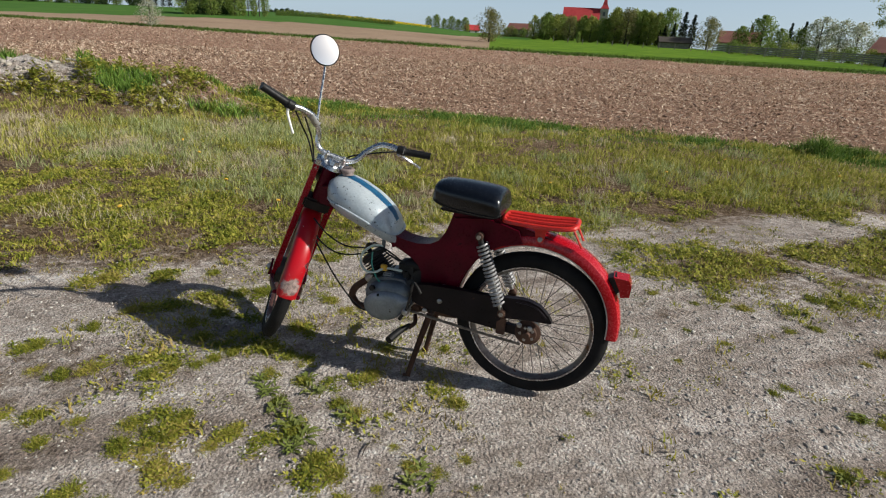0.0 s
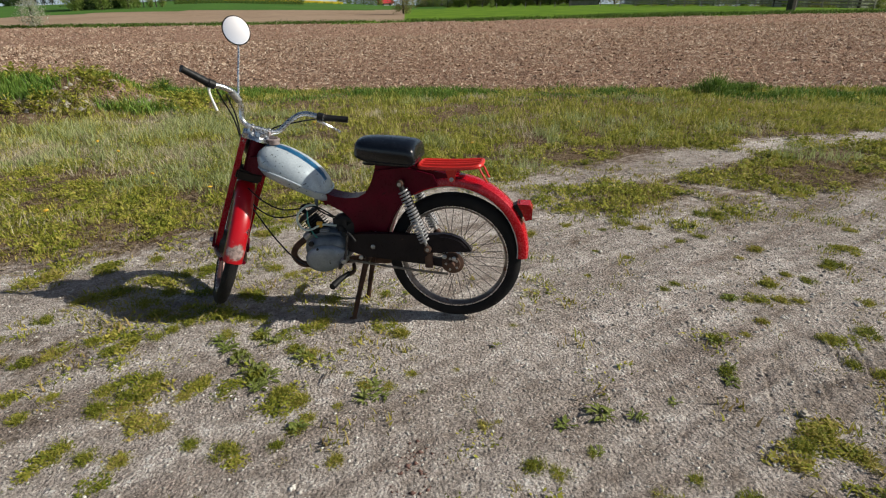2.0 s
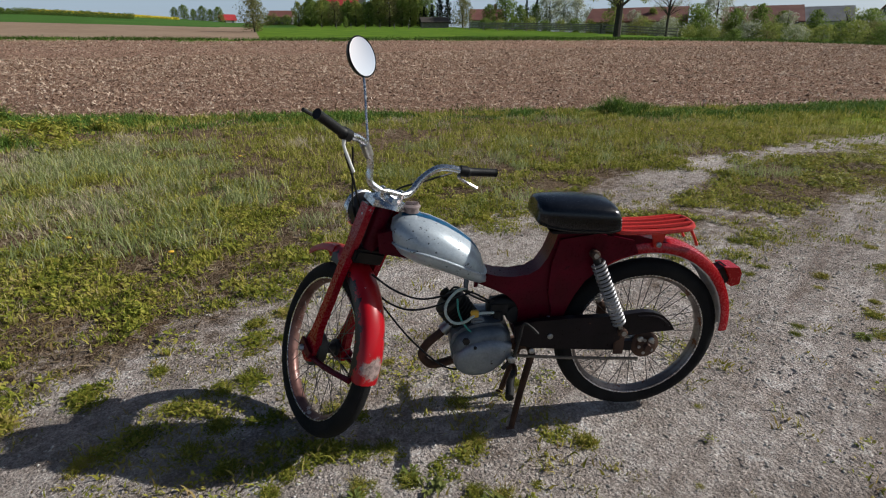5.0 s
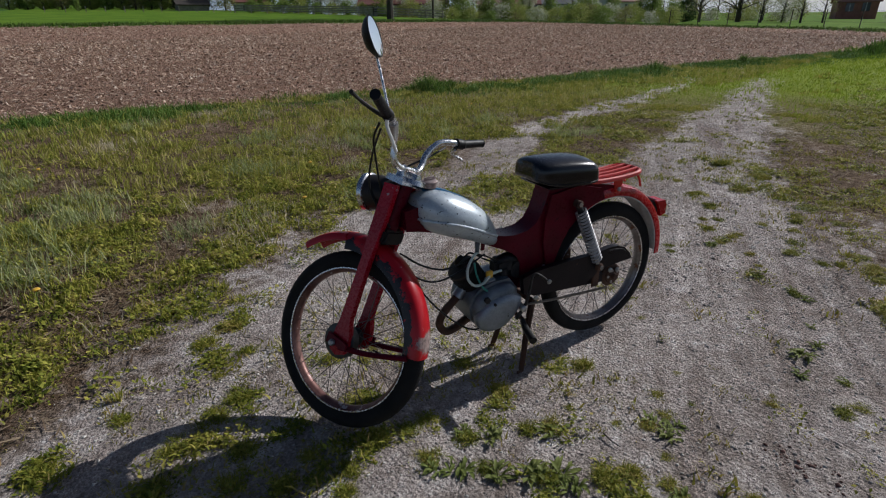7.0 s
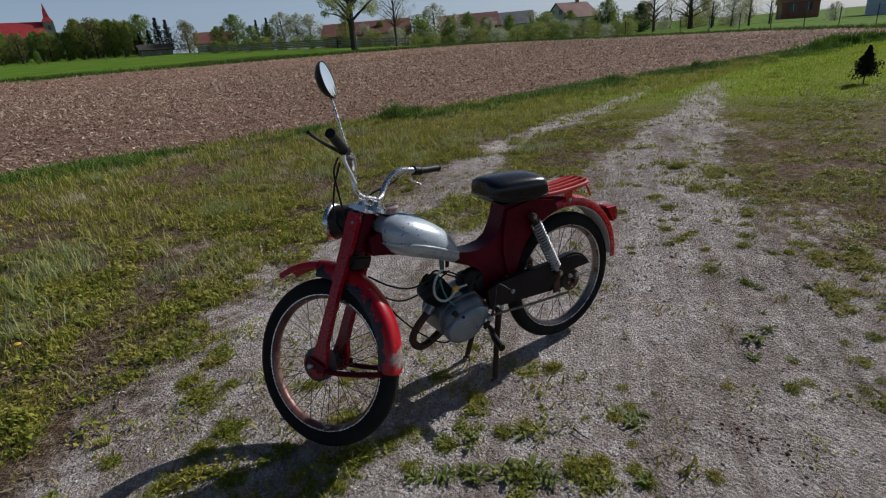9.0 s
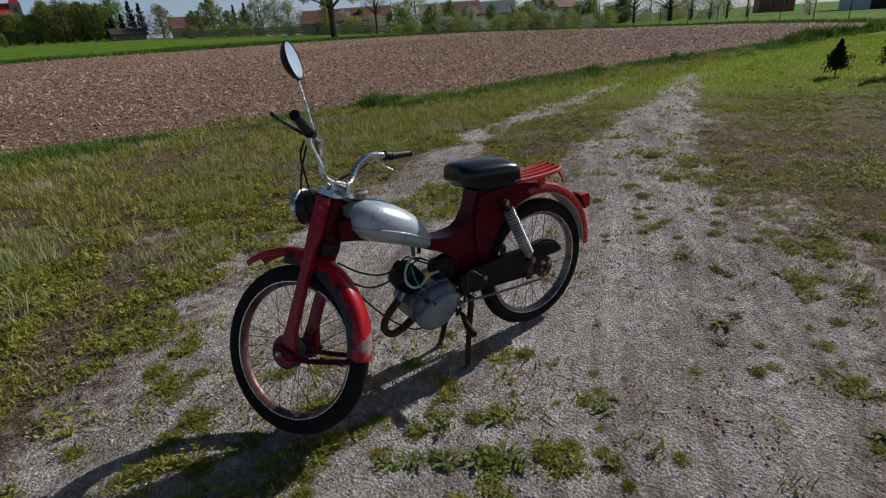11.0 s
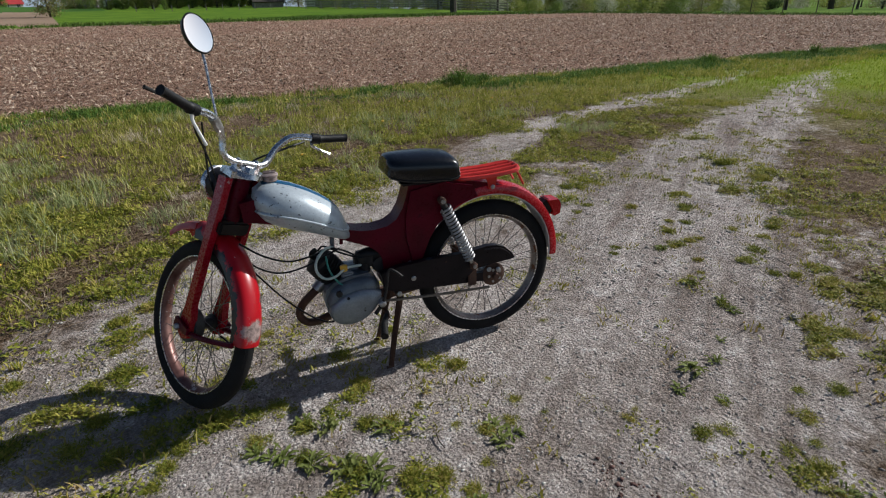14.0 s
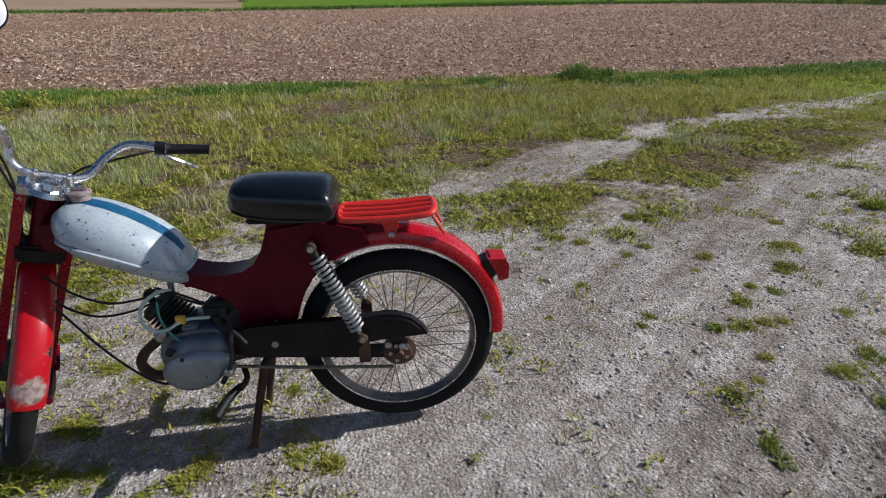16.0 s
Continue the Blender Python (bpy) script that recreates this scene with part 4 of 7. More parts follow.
def stones(name, n, rect, keep, size, mat, label, seed, category="gravel"):
    """Loose angular stones, eight faces each, half sunk."""
    x, y, r = scatter(n, *rect, keep, seed)
    m = len(x)
    s = size[0] + (size[1] - size[0]) * r.random(m) ** 3
    oct_v = np.array([(1, 0, 0), (-1, 0, 0), (0, 1, 0), (0, -1, 0), (0, 0, 1), (0, 0, -1)], float)
    oct_f = np.array([(0, 2, 4), (2, 1, 4), (1, 3, 4), (3, 0, 4), (2, 0, 5), (1, 2, 5), (3, 1, 5), (0, 3, 5)])
    a = r.uniform(0, 2 * np.pi, m)
    v = oct_v[None] * (r.uniform(0.55, 1.25, (m, 6, 1)) * s[:, None, None]) * np.array([1.2, 0.9, 0.7])
    rot = np.stack([v[..., 0] * np.cos(a)[:, None] - v[..., 1] * np.sin(a)[:, None], v[..., 0] * np.sin(a)[:, None] + v[..., 1] * np.cos(a)[:, None], v[..., 2]], 2)
    rot += np.stack([x, y, land(x, y) + s * 0.15], 1)[:, None]
    f = (oct_f[None] + (np.arange(m) * 6)[:, None, None]).reshape(-1, 3)
    return cloud(name, rot.reshape(-1, 3), f, [mat], label, category)


stones("gravel", 46000, (-2.6, 4.5, 0.1, 4.4), lambda x, y: np.clip(bareness(x, y) * 1.6 - 0.5, 0, 1), (0.0020, 0.0085), M_PEBBLE, "fine grey gravel and crumbs on the track", 301)
stones("gravel_far", 12000, (1.0, 10.0, 1.5, 5.5), lambda x, y: np.clip(bareness(x, y) * 1.6 - 0.6, 0, 1), (0.004, 0.014), M_PEBBLE, "grey gravel further along the track", 302)
stones("heap_rubble", 1500, (-10.5, -3.4, 8.3, 10.2), lambda x, y: (land(x, y) > 0.12) * 1.0, (0.012, 0.07), M_STONE, "pale rubble and lumps on a soil heap", 303, "rubble")
stones("heap_clods", 5200, (-5.6, -3.2, 8.9, 10.4), lambda x, y: (land(x, y) > 0.06) * np.clip(value_noise(x, y, 0.5, 161, 2) * 3 - 0.9, 0, 1), (0.010, 0.060), M_CLOD, "reddish brown soil clods on the heap", 304, "soil")
stones("field_clods", 11000, (-18, 40, 4, 30), lambda x, y: (beyond(x, y) > 0.2) * (far_edge(x, y) > 0.5), (0.02, 0.075), M_CLOD, "dry brown clods on the tilled field", 305, "soil")

# ---- moped ----
moped = thing("moped", "old red moped with silver tank and black seat on its stand", "moped", pose(0.455, 1.868, 0, 0, 0, 163.5))
WHEEL_R = 0.308
RAKE, TURNED = 24.7, -60.0
STEER = pose(1.112, -0.015, 0.300) @ pose(0, 0, 0, 0, -RAKE, 0) @ pose(0, 0, 0, 0, 0, TURNED)


def placed(bm, m):
    bm.transform(m)
    return bm


def steered(bm):
    return placed(bm, STEER)


def wheel(name, at, label, drum, rim_mat):
    """Spoked wheel: the rim with a tyre, a hub and its spokes under it."""
    rim = part(name, placed(lathe([(0.243, -0.021), (0.243, 0.021), (0.238, 0.021), (0.232, 0.013), (0.227, 0.007), (0.227, -0.007), (0.232, -0.013), (0.238, -0.021)], 64, loop=True), at), rim_mat, moped, label)
    for y in (-0.0205, 0.0205):
        ring = [(0.2425 + 0.0028 * math.cos(a), y + 0.0028 * math.sin(a)) for a in np.linspace(0, 2 * math.pi, 6, endpoint=False)]
        part("rim_edge", placed(lathe(ring, 56, loop=True), at), M_CHROME, rim)
    prof = []
    for k in range(14):
        a = math.radians(205 - 230 * k / 13 - 0)
        prof.append((0.269 + 0.031 * math.sin(a), 0.028 * math.cos(a)))
    prof = [(0.236, -0.019)] + prof + [(0.236, 0.019)]
    tyre = part("tyre", placed(lathe(prof, 96, loop=True), at), M_RUBBER, rim, "worn black rubber tyre")
    tread = bmesh.new()
    for row, y in enumerate((-0.0135, -0.0055, 0.0055, 0.0135)):
        for k in range(64):
            a = 2 * math.pi * (k + 0.5 * (row % 2)) / 64
            r = 0.2934 if abs(y) > 0.01 else 0.2978
            m = pose(0, 0, 0, 0, -math.degrees(a), 0) @ pose(r, y, 0, 0, 0, 0)
            bmesh.ops.create_cube(tread, size=1, matrix=m @ Matrix.Diagonal((0.0022, 0.0055, 0.018, 1)))
    part("tread", placed(tread, at), M_RUBBER, rim, smooth=False)
    hub = [(0.012, -0.055), (0.030, -0.052), (0.032, -0.038), (0.020, -0.034), (0.020, 0.0), (0.030, 0.014), (drum, 0.020), (drum, 0.050), (drum - 0.012, 0.056), (0.012, 0.058)]
    part("hub", placed(lathe(hub, 36), at), M_STEEL if drum < 0.05 else M_DRUM, rim, "dull grey metal hub")
    rods = None
    for k in range(36):
        a = 2 * math.pi * k / 36
        side = 1 if k % 2 else -1
        cross = 0.62 * (1 if (k // 2) % 2 else -1)
        r0 = (drum - 0.004) if side > 0 else 0.029
        y0 = 0.022 if side > 0 else -0.046
        p0 = Vector((r0 * math.cos(a + cross), y0, r0 * math.sin(a + cross)))
        p1 = Vector((0.228 * math.cos(a), 0.004 * side, 0.228 * math.sin(a)))
        part("spoke", placed(tube([p0, p1], 0.0014, 5, 1), at), M_SPOKE, rim)
    return rim


wheel("rear_wheel", pose(0.004, 0, WHEEL_R) @ Matrix.Scale(0.987, 4), "rear spoked wheel with a weathered rim", 0.040, M_RIM)
FRONT = STEER @ pose(0, 0, 0, 0, 0, 0)
wheel("front_wheel", FRONT, "front spoked wheel with rust and reflected red painted on its rim", 0.060, M_RIM_RED)


def mudguard(name, radius, a0, a1, mat, label, at, half=0.044, depth=0.035, steps=36, flank_shade=0.0, lining=None):
    """A rounded sheet-steel guard round part of a wheel; angles in degrees from forward, upward positive."""
    rings = []
    for k in range(steps + 1):
        a = math.radians(a0 + (a1 - a0) * k / steps)
        ring = []
        outer = [(-1.0, -1.0), (-0.98, -0.55), (-0.86, -0.22), (-0.55, -0.05), (0, 0), (0.55, -0.05), (0.86, -0.22), (0.98, -0.55), (1.0, -1.0)]
        for u, w in outer + [(u * 0.955, w * 0.96 - 0.06) for u, w in outer[::-1]]:
            r = radius + w * depth
            ring.append(Vector((r * math.cos(a), u * half, r * math.sin(a))))
        rings.append(ring)
    g = part(name, placed(loft(rings), at), mat, moped, label)
    # how near each point of the sheet is to its lower flanks
    low = [max(0.0, (-w - 0.15) / 0.85) ** 0.55 for u, w in outer]
    n = 2 * len(outer)
    flank = g.data.attributes.new("flank", "FLOAT", "POINT")
    flank.data.foreach_set("value", np.tile(np.array(low + low[::-1], np.float32) * flank_shade, steps + 1)[:len(g.data.vertices)])
    if lining is not None:
        rings = []
        for k in range(steps + 1):
            a = math.radians(a0 + (a1 - a0) * k / steps)
            rings.append([Vector(((radius + w * depth - 0.004) * math.cos(a), u * half * 0.94, (radius + w * depth - 0.004) * math.sin(a))) for u, w in outer] + [Vector(((radius + w * depth - 0.0055) * math.cos(a), u * half * 0.915, (radius + w * depth - 0.0055) * math.sin(a))) for u, w in outer[::-1]])
        part("lining", placed(loft(rings), at), lining, g, "pale bare inside of the fender")
    return g


mudguard("rear_fender", 0.331, 58, 184, M_RED, "bright red rounded rear fender", pose(0.010, 0, 0.354), 0.050, 0.042, 44, 0.0, M_PRIMER)
mudguard("front_fender", 0.328, 74, 171, M_SCRAPED, "chipped red front fender with worn, shade-darkened flanks and a grey scrape", FRONT @ pose(0.033, 0, 0.028), 0.043, 0.058, 36, 0.46)
mudguard("front_fender_nose", 0.328, 41, 74, M_SCRAPED, "", FRONT @ pose(0.033, 0, 0.028), 0.043, 0.030, 14, 0.0)

# pressed frame: beam under the tank, seat post and rear body
BODY = [(0.905, 0.735), (0.902, 0.668), (0.86, 0.660), (0.80, 0.645), (0.72, 0.618), (0.66, 0.588), (0.612, 0.566), (0.570, 0.544), (0.528, 0.525), (0.490, 0.505), (0.462, 0.480), (0.447, 0.450), (0.447, 0.395), (0.458, 0.350), (0.40, 0.338),
        (0.33, 0.342), (0.303, 0.369), (0.291, 0.410), (0.276, 0.455), (0.256, 0.500), (0.226, 0.548), (0.175, 0.595), (0.133, 0.618), (0.051, 0.640), (0.0, 0.648), (-0.05, 0.650), (-0.05, 0.672), (0.02, 0.690), (0.13, 0.715), (0.21, 0.733),
        (0.325, 0.735), (0.333, 0.705), (0.342, 0.675), (0.358, 0.635), (0.382, 0.598), (0.417, 0.577), (0.470, 0.570), (0.52, 0.575), (0.58, 0.592), (0.64, 0.625), (0.70, 0.655), (0.78, 0.700), (0.84, 0.745)]
frame_body = part("frame", prism(BODY, -0.042, 0.042, 0.020, 4), M_FRAME, moped, "dark red pressed-steel frame")
part("head_tube", placed(tube([(0, 0, 0.40), (0, 0, 0.585)], 0.030, 16, 1), STEER), M_FRAME, moped)
SHROUD = [(0.325, 0.700), (0.348, 0.610), (0.352, 0.520), (0.335, 0.440), (0.330, 0.372), (0.310, 0.372), (0.297, 0.412), (0.281, 0.458), (0.261, 0.503), (0.230, 0.552), (0.178, 0.600), (0.135, 0.624), (0.06, 0.645), (0.08, 0.690), (0.20, 0.718)]
for side in (1, -1):
    part("shroud", prism(SHROUD, 0.047 * side - 0.008, 0.047 * side + 0.008, 0.006, 3), M_FRAME, frame_body)
part("tab", prism([(0.590, 0.560), (0.575, 0.556), (0.582, 0.520), (0.594, 0.520)], -0.004, 0.004, 0.001), M_FRAME, frame_body)
part("frame_bolt", placed(lathe([(0.008, 0), (0.008, 0.006), (0.004, 0.009)], 8), pose(0.345, 0.054, 0.420)), M_STEEL, frame_body)
part("seat_bracket", box((0.16, 0.05, 0.025), (0.24, 0, 0.742), 0.004), M_BLACK, moped)

# tank
def tank():
    """Teardrop tank of two pressed halves with a raised seam."""
    rings = []
    # nose-to-tail stations: along, centre height, half height, half width
    stations = [(0.860, 0.738, 0.006, 0.006), (0.857, 0.738, 0.030, 0.040), (0.843, 0.737, 0.054, 0.070), (0.806, 0.732, 0.073, 0.096), (0.760, 0.722, 0.082, 0.108), (0.705, 0.704, 0.083, 0.110), (0.650, 0.681, 0.081, 0.106), (0.608, 0.660, 0.077, 0.099), (0.574, 0.643, 0.069, 0.087), (0.552, 0.632, 0.056, 0.070), (0.541, 0.626, 0.037, 0.046), (0.536, 0.623, 0.008, 0.010)]
    stations = [(0.86 - (0.86 - x) * 0.93, z, h, w) for x, z, h, w in stations]
    for x, z, h, w in stations:
        ring = []
        for k in range(28):
            a = 2 * math.pi * k / 28
            ring.append(Vector((x + 0.25 * h * math.sin(a), w * math.copysign(abs(math.cos(a)) ** 0.8, math.cos(a)), z - 0.034 + h * (1.22 if math.sin(a) > 0 else 0.86) * math.copysign(abs(math.sin(a)) ** 0.9, math.sin(a)))))
        rings.append(ring)
    body = part("fuel_tank", loft(rings), M_TANK, moped, "scratched silver fuel tank with a blue band on top")
    seam = []
    for sgn in (1, -1):
        side = [Vector((x, sgn * (w + 0.0015), z - 0.034)) for x, z, h, w in stations]
        seam += side if sgn > 0 else side[::-1][1:]
    part("seam", tube(seam, 0.0046, 6, 2), M_TANK, body, "raised welded seam")
    band = []
    for x, z, h, w in stations[3:-1]:
        band.append([Vector((x + 0.25 * h, y, z - 0.034 + 1.22 * h * (1 - 0.55 * (y / w) ** 2) + 0.0015)) for y in np.linspace(-0.022, 0.022, 7) * (0.35 + 0.65 * min(1, w / 0.1))])
    bm = loft(band, closed=False)
    bmesh.ops.solidify(bm, geom=list(bm.faces), thickness=0.0012)
    part("stripe", bm, M_BLUE, body, "blue painted stripe")
    at = pose(0.795, 0, 0.800, 90, 0, 0)
    cap = placed(lathe([(0.023, -0.010), (0.023, 0.003), (0.027, 0.005), (0.028, 0.011), (0.024, 0.014), (0.006, 0.015)], 20), at)
    cap = part("fuel_cap", cap, M_CAP, body, "tarnished pinkish metal filler cap")
    part("wing", placed(box((0.046, 0.012, 0.010), (0.795, 0, 0.8195), 0.004), pose(0, 0, 0)), M_CAP, body)


tank()

# seat
def seat():
    # along, half width, top, underside
    stations = [(0.408, 0.040, 0.812, 0.782), (0.406, 0.064, 0.823, 0.770), (0.397, 0.080, 0.829, 0.760), (0.372, 0.090, 0.832, 0.750), (0.335, 0.096, 0.833, 0.742), (0.29, 0.100, 0.832, 0.737), (0.25, 0.103, 0.830, 0.735), (0.21, 0.104, 0.826, 0.733), (0.175, 0.104, 0.821, 0.733), (0.158, 0.102, 0.815, 0.736), (0.149, 0.096, 0.806, 0.741), (0.146, 0.086, 0.796, 0.750)]
    rings, rim = [], []
    for x, w, top, low in stations:
        ring = []
        # skirt flares a little downward; the cushion is a shallow dome above the welt
        side = [(0.90, 0.0), (0.965, 0.02), (0.99, 0.20), (1.0, 0.45), (0.985, 0.62), (0.95, 0.745), (0.88, 0.84), (0.74, 0.92), (0.50, 0.985), (0.25, 1.02)]
        pts = [(u, q) for u, q in side] + [(0, 1.03)] + [(-u, q) for u, q in side[::-1]]
        for u, q in pts:
            ring.append(Vector((x + 0.008 * (q - 0.5) * (1 if x < 0.17 else -1 if x > 0.38 else 0), w * u, low + (top - low) * q)))
        rings.append(ring)
        rim.append((x, w * 0.985, low + (top - low) * 0.10))
    s = part("seat", loft(rings), M_VINYL, moped, "black vinyl saddle")
    loop = [(x, y, z) for x, y, z in rim[1:-1]] + [(0.1465, y, 0.757) for y in (0.06, 0.0, -0.06)] + [(x, -y, z) for x, y, z in rim[1:-1][::-1]]
    part("welt", tube(loop, 0.0022, 6, 3), M_GRIP, s)
    part("base_pan", prism([(0.37, 0.740), (0.17, 0.733), (0.17, 0.727), (0.36, 0.732)], -0.085, 0.085, 0.002), M_GUARD, s)


seat()


# luggage rack of bent tubes
def rack():
    half = [(0.136, 0.050, 0.724), (0.110, 0.062, 0.722), (0.0, 0.065, 0.722), (-0.085, 0.064, 0.728), (-0.112, 0.046, 0.733)]
    loop = [(x, -y, z) for x, y, z in half] + [(-0.116, 0, 0.735)] + half[::-1] + [(0.140, 0, 0.726), (0.136, -0.050, 0.724)]
    rack = part("luggage_rack", tube(loop, 0.0095, 8, 4), M_RACK, moped, "orange-red tubular luggage rack")
    for y in (-0.034, 0.0, 0.034):
        part("bar", tube([(0.138, y, 0.727), (0.0, y, 0.727), (-0.114, y, 0.736)], 0.0085, 8, 3), M_RACK, rack)
    for y in (-0.058, 0.058):
        part("stay", prism([(0.030, 0.722), (-0.020, 0.722), (-0.010, 0.664), (0.012, 0.664)], y - 0.003, y + 0.003, 0.002), M_RACK, rack)
        part("bolt", placed(lathe([(0.009, 0), (0.009, 0.006), (0.004, 0.009)], 8), pose(0.001, y + 0.003, 0.676) if y > 0 else pose(0.001, y - 0.003, 0.676, 180, 0, 0)), M_STEEL, rack)
        part("rear_brace", tube([(-0.108, y * 0.75, 0.722), (-0.124, y * 0.8, 0.695), (-0.142, y * 0.72, 0.662)], 0.0045, 6, 3), M_RACK, rack)


rack()

# rear lamp
lamp = part("tail_light", prism([(-0.266, 0.572), (-0.318, 0.570), (-0.329, 0.548), (-0.328, 0.508), (-0.300, 0.500), (-0.290, 0.530)], -0.034, 0.034, 0.009), M_LAMP, moped, "red plastic tail light")
part("lamp_bracket", prism([(-0.245, 0.560), (-0.275, 0.575), (-0.295, 0.520), (-0.280, 0.500)], -0.022, 0.022, 0.003), M_BLACK, lamp)


# rear suspension
def shock(side):
    top, low = Vector((0.215, 0.075 * side, 0.655)), Vector((0.100, 0.100 * side, 0.380))
    way = (low - top)
    body = part("shock_absorber", tube([top, top + way * 0.55], [0.012, 0.014], 12, 1), M_CYL, moped, "sprung shock absorber of dull grey metal")
    part("damper", tube([top + way * 0.5, low], 0.008, 10, 1), M_STEEL, body)
    u = way.normalized()
    a = u.orthogonal().normalized()
    b = u.cross(a)
    turns, pts = 17, []
    for k in range(turns * 12 + 1):
        t = 2 * math.pi * k / 12
        pts.append(top + way * (0.10 + 0.80 * k / (turns * 12)) + (a * math.cos(t) + b * math.sin(t)) * 0.0205)
    part("spring", tube(pts, 0.0044, 6, 1), M_SPRING, body, "steel coil spring")
    for q in (top, low):
        part("eye", placed(lathe([(0.015, -0.012), (0.015, 0.012), (0.008, 0.016)], 14), Matrix.Translation(q)), M_RUST, body)
        part("bolt", placed(lathe([(0.009, 0), (0.009, 0.006)], 6), Matrix.Translation(q + Vector((0, 0.012 * side, 0))) @ pose(0, 0, 0, 0 if side > 0 else 180, 0, 0)), M_STEEL, body)
    part("lower_bracket", box((0.035, 0.010, 0.10), low + Vector((0, -0.012 * side, -0.045)), 0.003), M_RUST, body)


shock(1)
shock(-1)
for side in (1, -1):
    arm = part("swing_arm", prism([(0.42, 0.335), (0.40, 0.315), (0.02, 0.285), (-0.02, 0.29), (-0.02, 0.32), (0.02, 0.325)], 0.066 * side - 0.009, 0.066 * side + 0.009, 0.004), M_GUARD, moped)
guard = part("chain_guard", prism([(0.47, 0.415), (0.40, 0.430), (0.272, 0.436), (0.146, 0.436), (0.035, 0.449), (0.0, 0.446), (-0.038, 0.432), (-0.070, 0.402), (-0.086, 0.376), (-0.060, 0.372), (0.003, 0.369), (0.088, 0.359), (0.138, 0.322), (0.25, 0.325), (0.406, 0.330), (0.46, 0.345)], 0.072, 0.096, 0.007, 3), M_GUARD, moped, "black metal chain guard with scratches")
part("edge_rib", tube([(0.05, 0.098, 0.437), (0.0, 0.099, 0.434), (-0.035, 0.099, 0.420), (-0.064, 0.099, 0.392)], 0.003, 6, 4), M_GUARD, guard)
for x, z in ((0.346, 0.372), (0.405, 0.318), (0.03, 0.345), (-0.01, 0.338)):
    part("bolt", placed(lathe([(0.010, 0), (0.010, 0.005), (0.005, 0.008)], 10), pose(x, 0.095, z)), M_STEEL, guard)
sprocket = part("sprocket", placed(lathe([(0.050, 0.068), (0.050, 0.074), (0.036, 0.080), (0.034, 0.086), (0.014, 0.090), (0.012, 0.104)], 26), pose(0, 0, WHEEL_R)), M_RUST, moped, "rusty rear sprocket")
for k in range(5):
    a = 2 * math.pi * k / 5
    part("bolt", placed(lathe([(0.006, 0.08), (0.006, 0.09)], 6), pose(0.026 * math.cos(a), 0, WHEEL_R + 0.026 * math.sin(a))), M_STEEL, sprocket)
chain = part("chain", tube([(0.02, 0.078, 0.255), (0.25, 0.078, 0.270), (0.47, 0.078, 0.292)], 0.0055, 6, 8), M_CHAIN, moped, "dry dusty drive chain")


# engine
def dome(outline, y0, steps):
    """A smooth cast bulge over an outline of (x, z): (shrink, height over y0) for each ring."""
    line = smooth_path([(x, 0, z) for x, z in outline] + [(outline[0][0], 0, outline[0][1])], 4)[:-1]
    mid = sum(line, Vector()) / len(line)
    return loft([[mid + (q - mid) * k + Vector((0, y0 + h, 0)) for q in line] for k, h in steps])


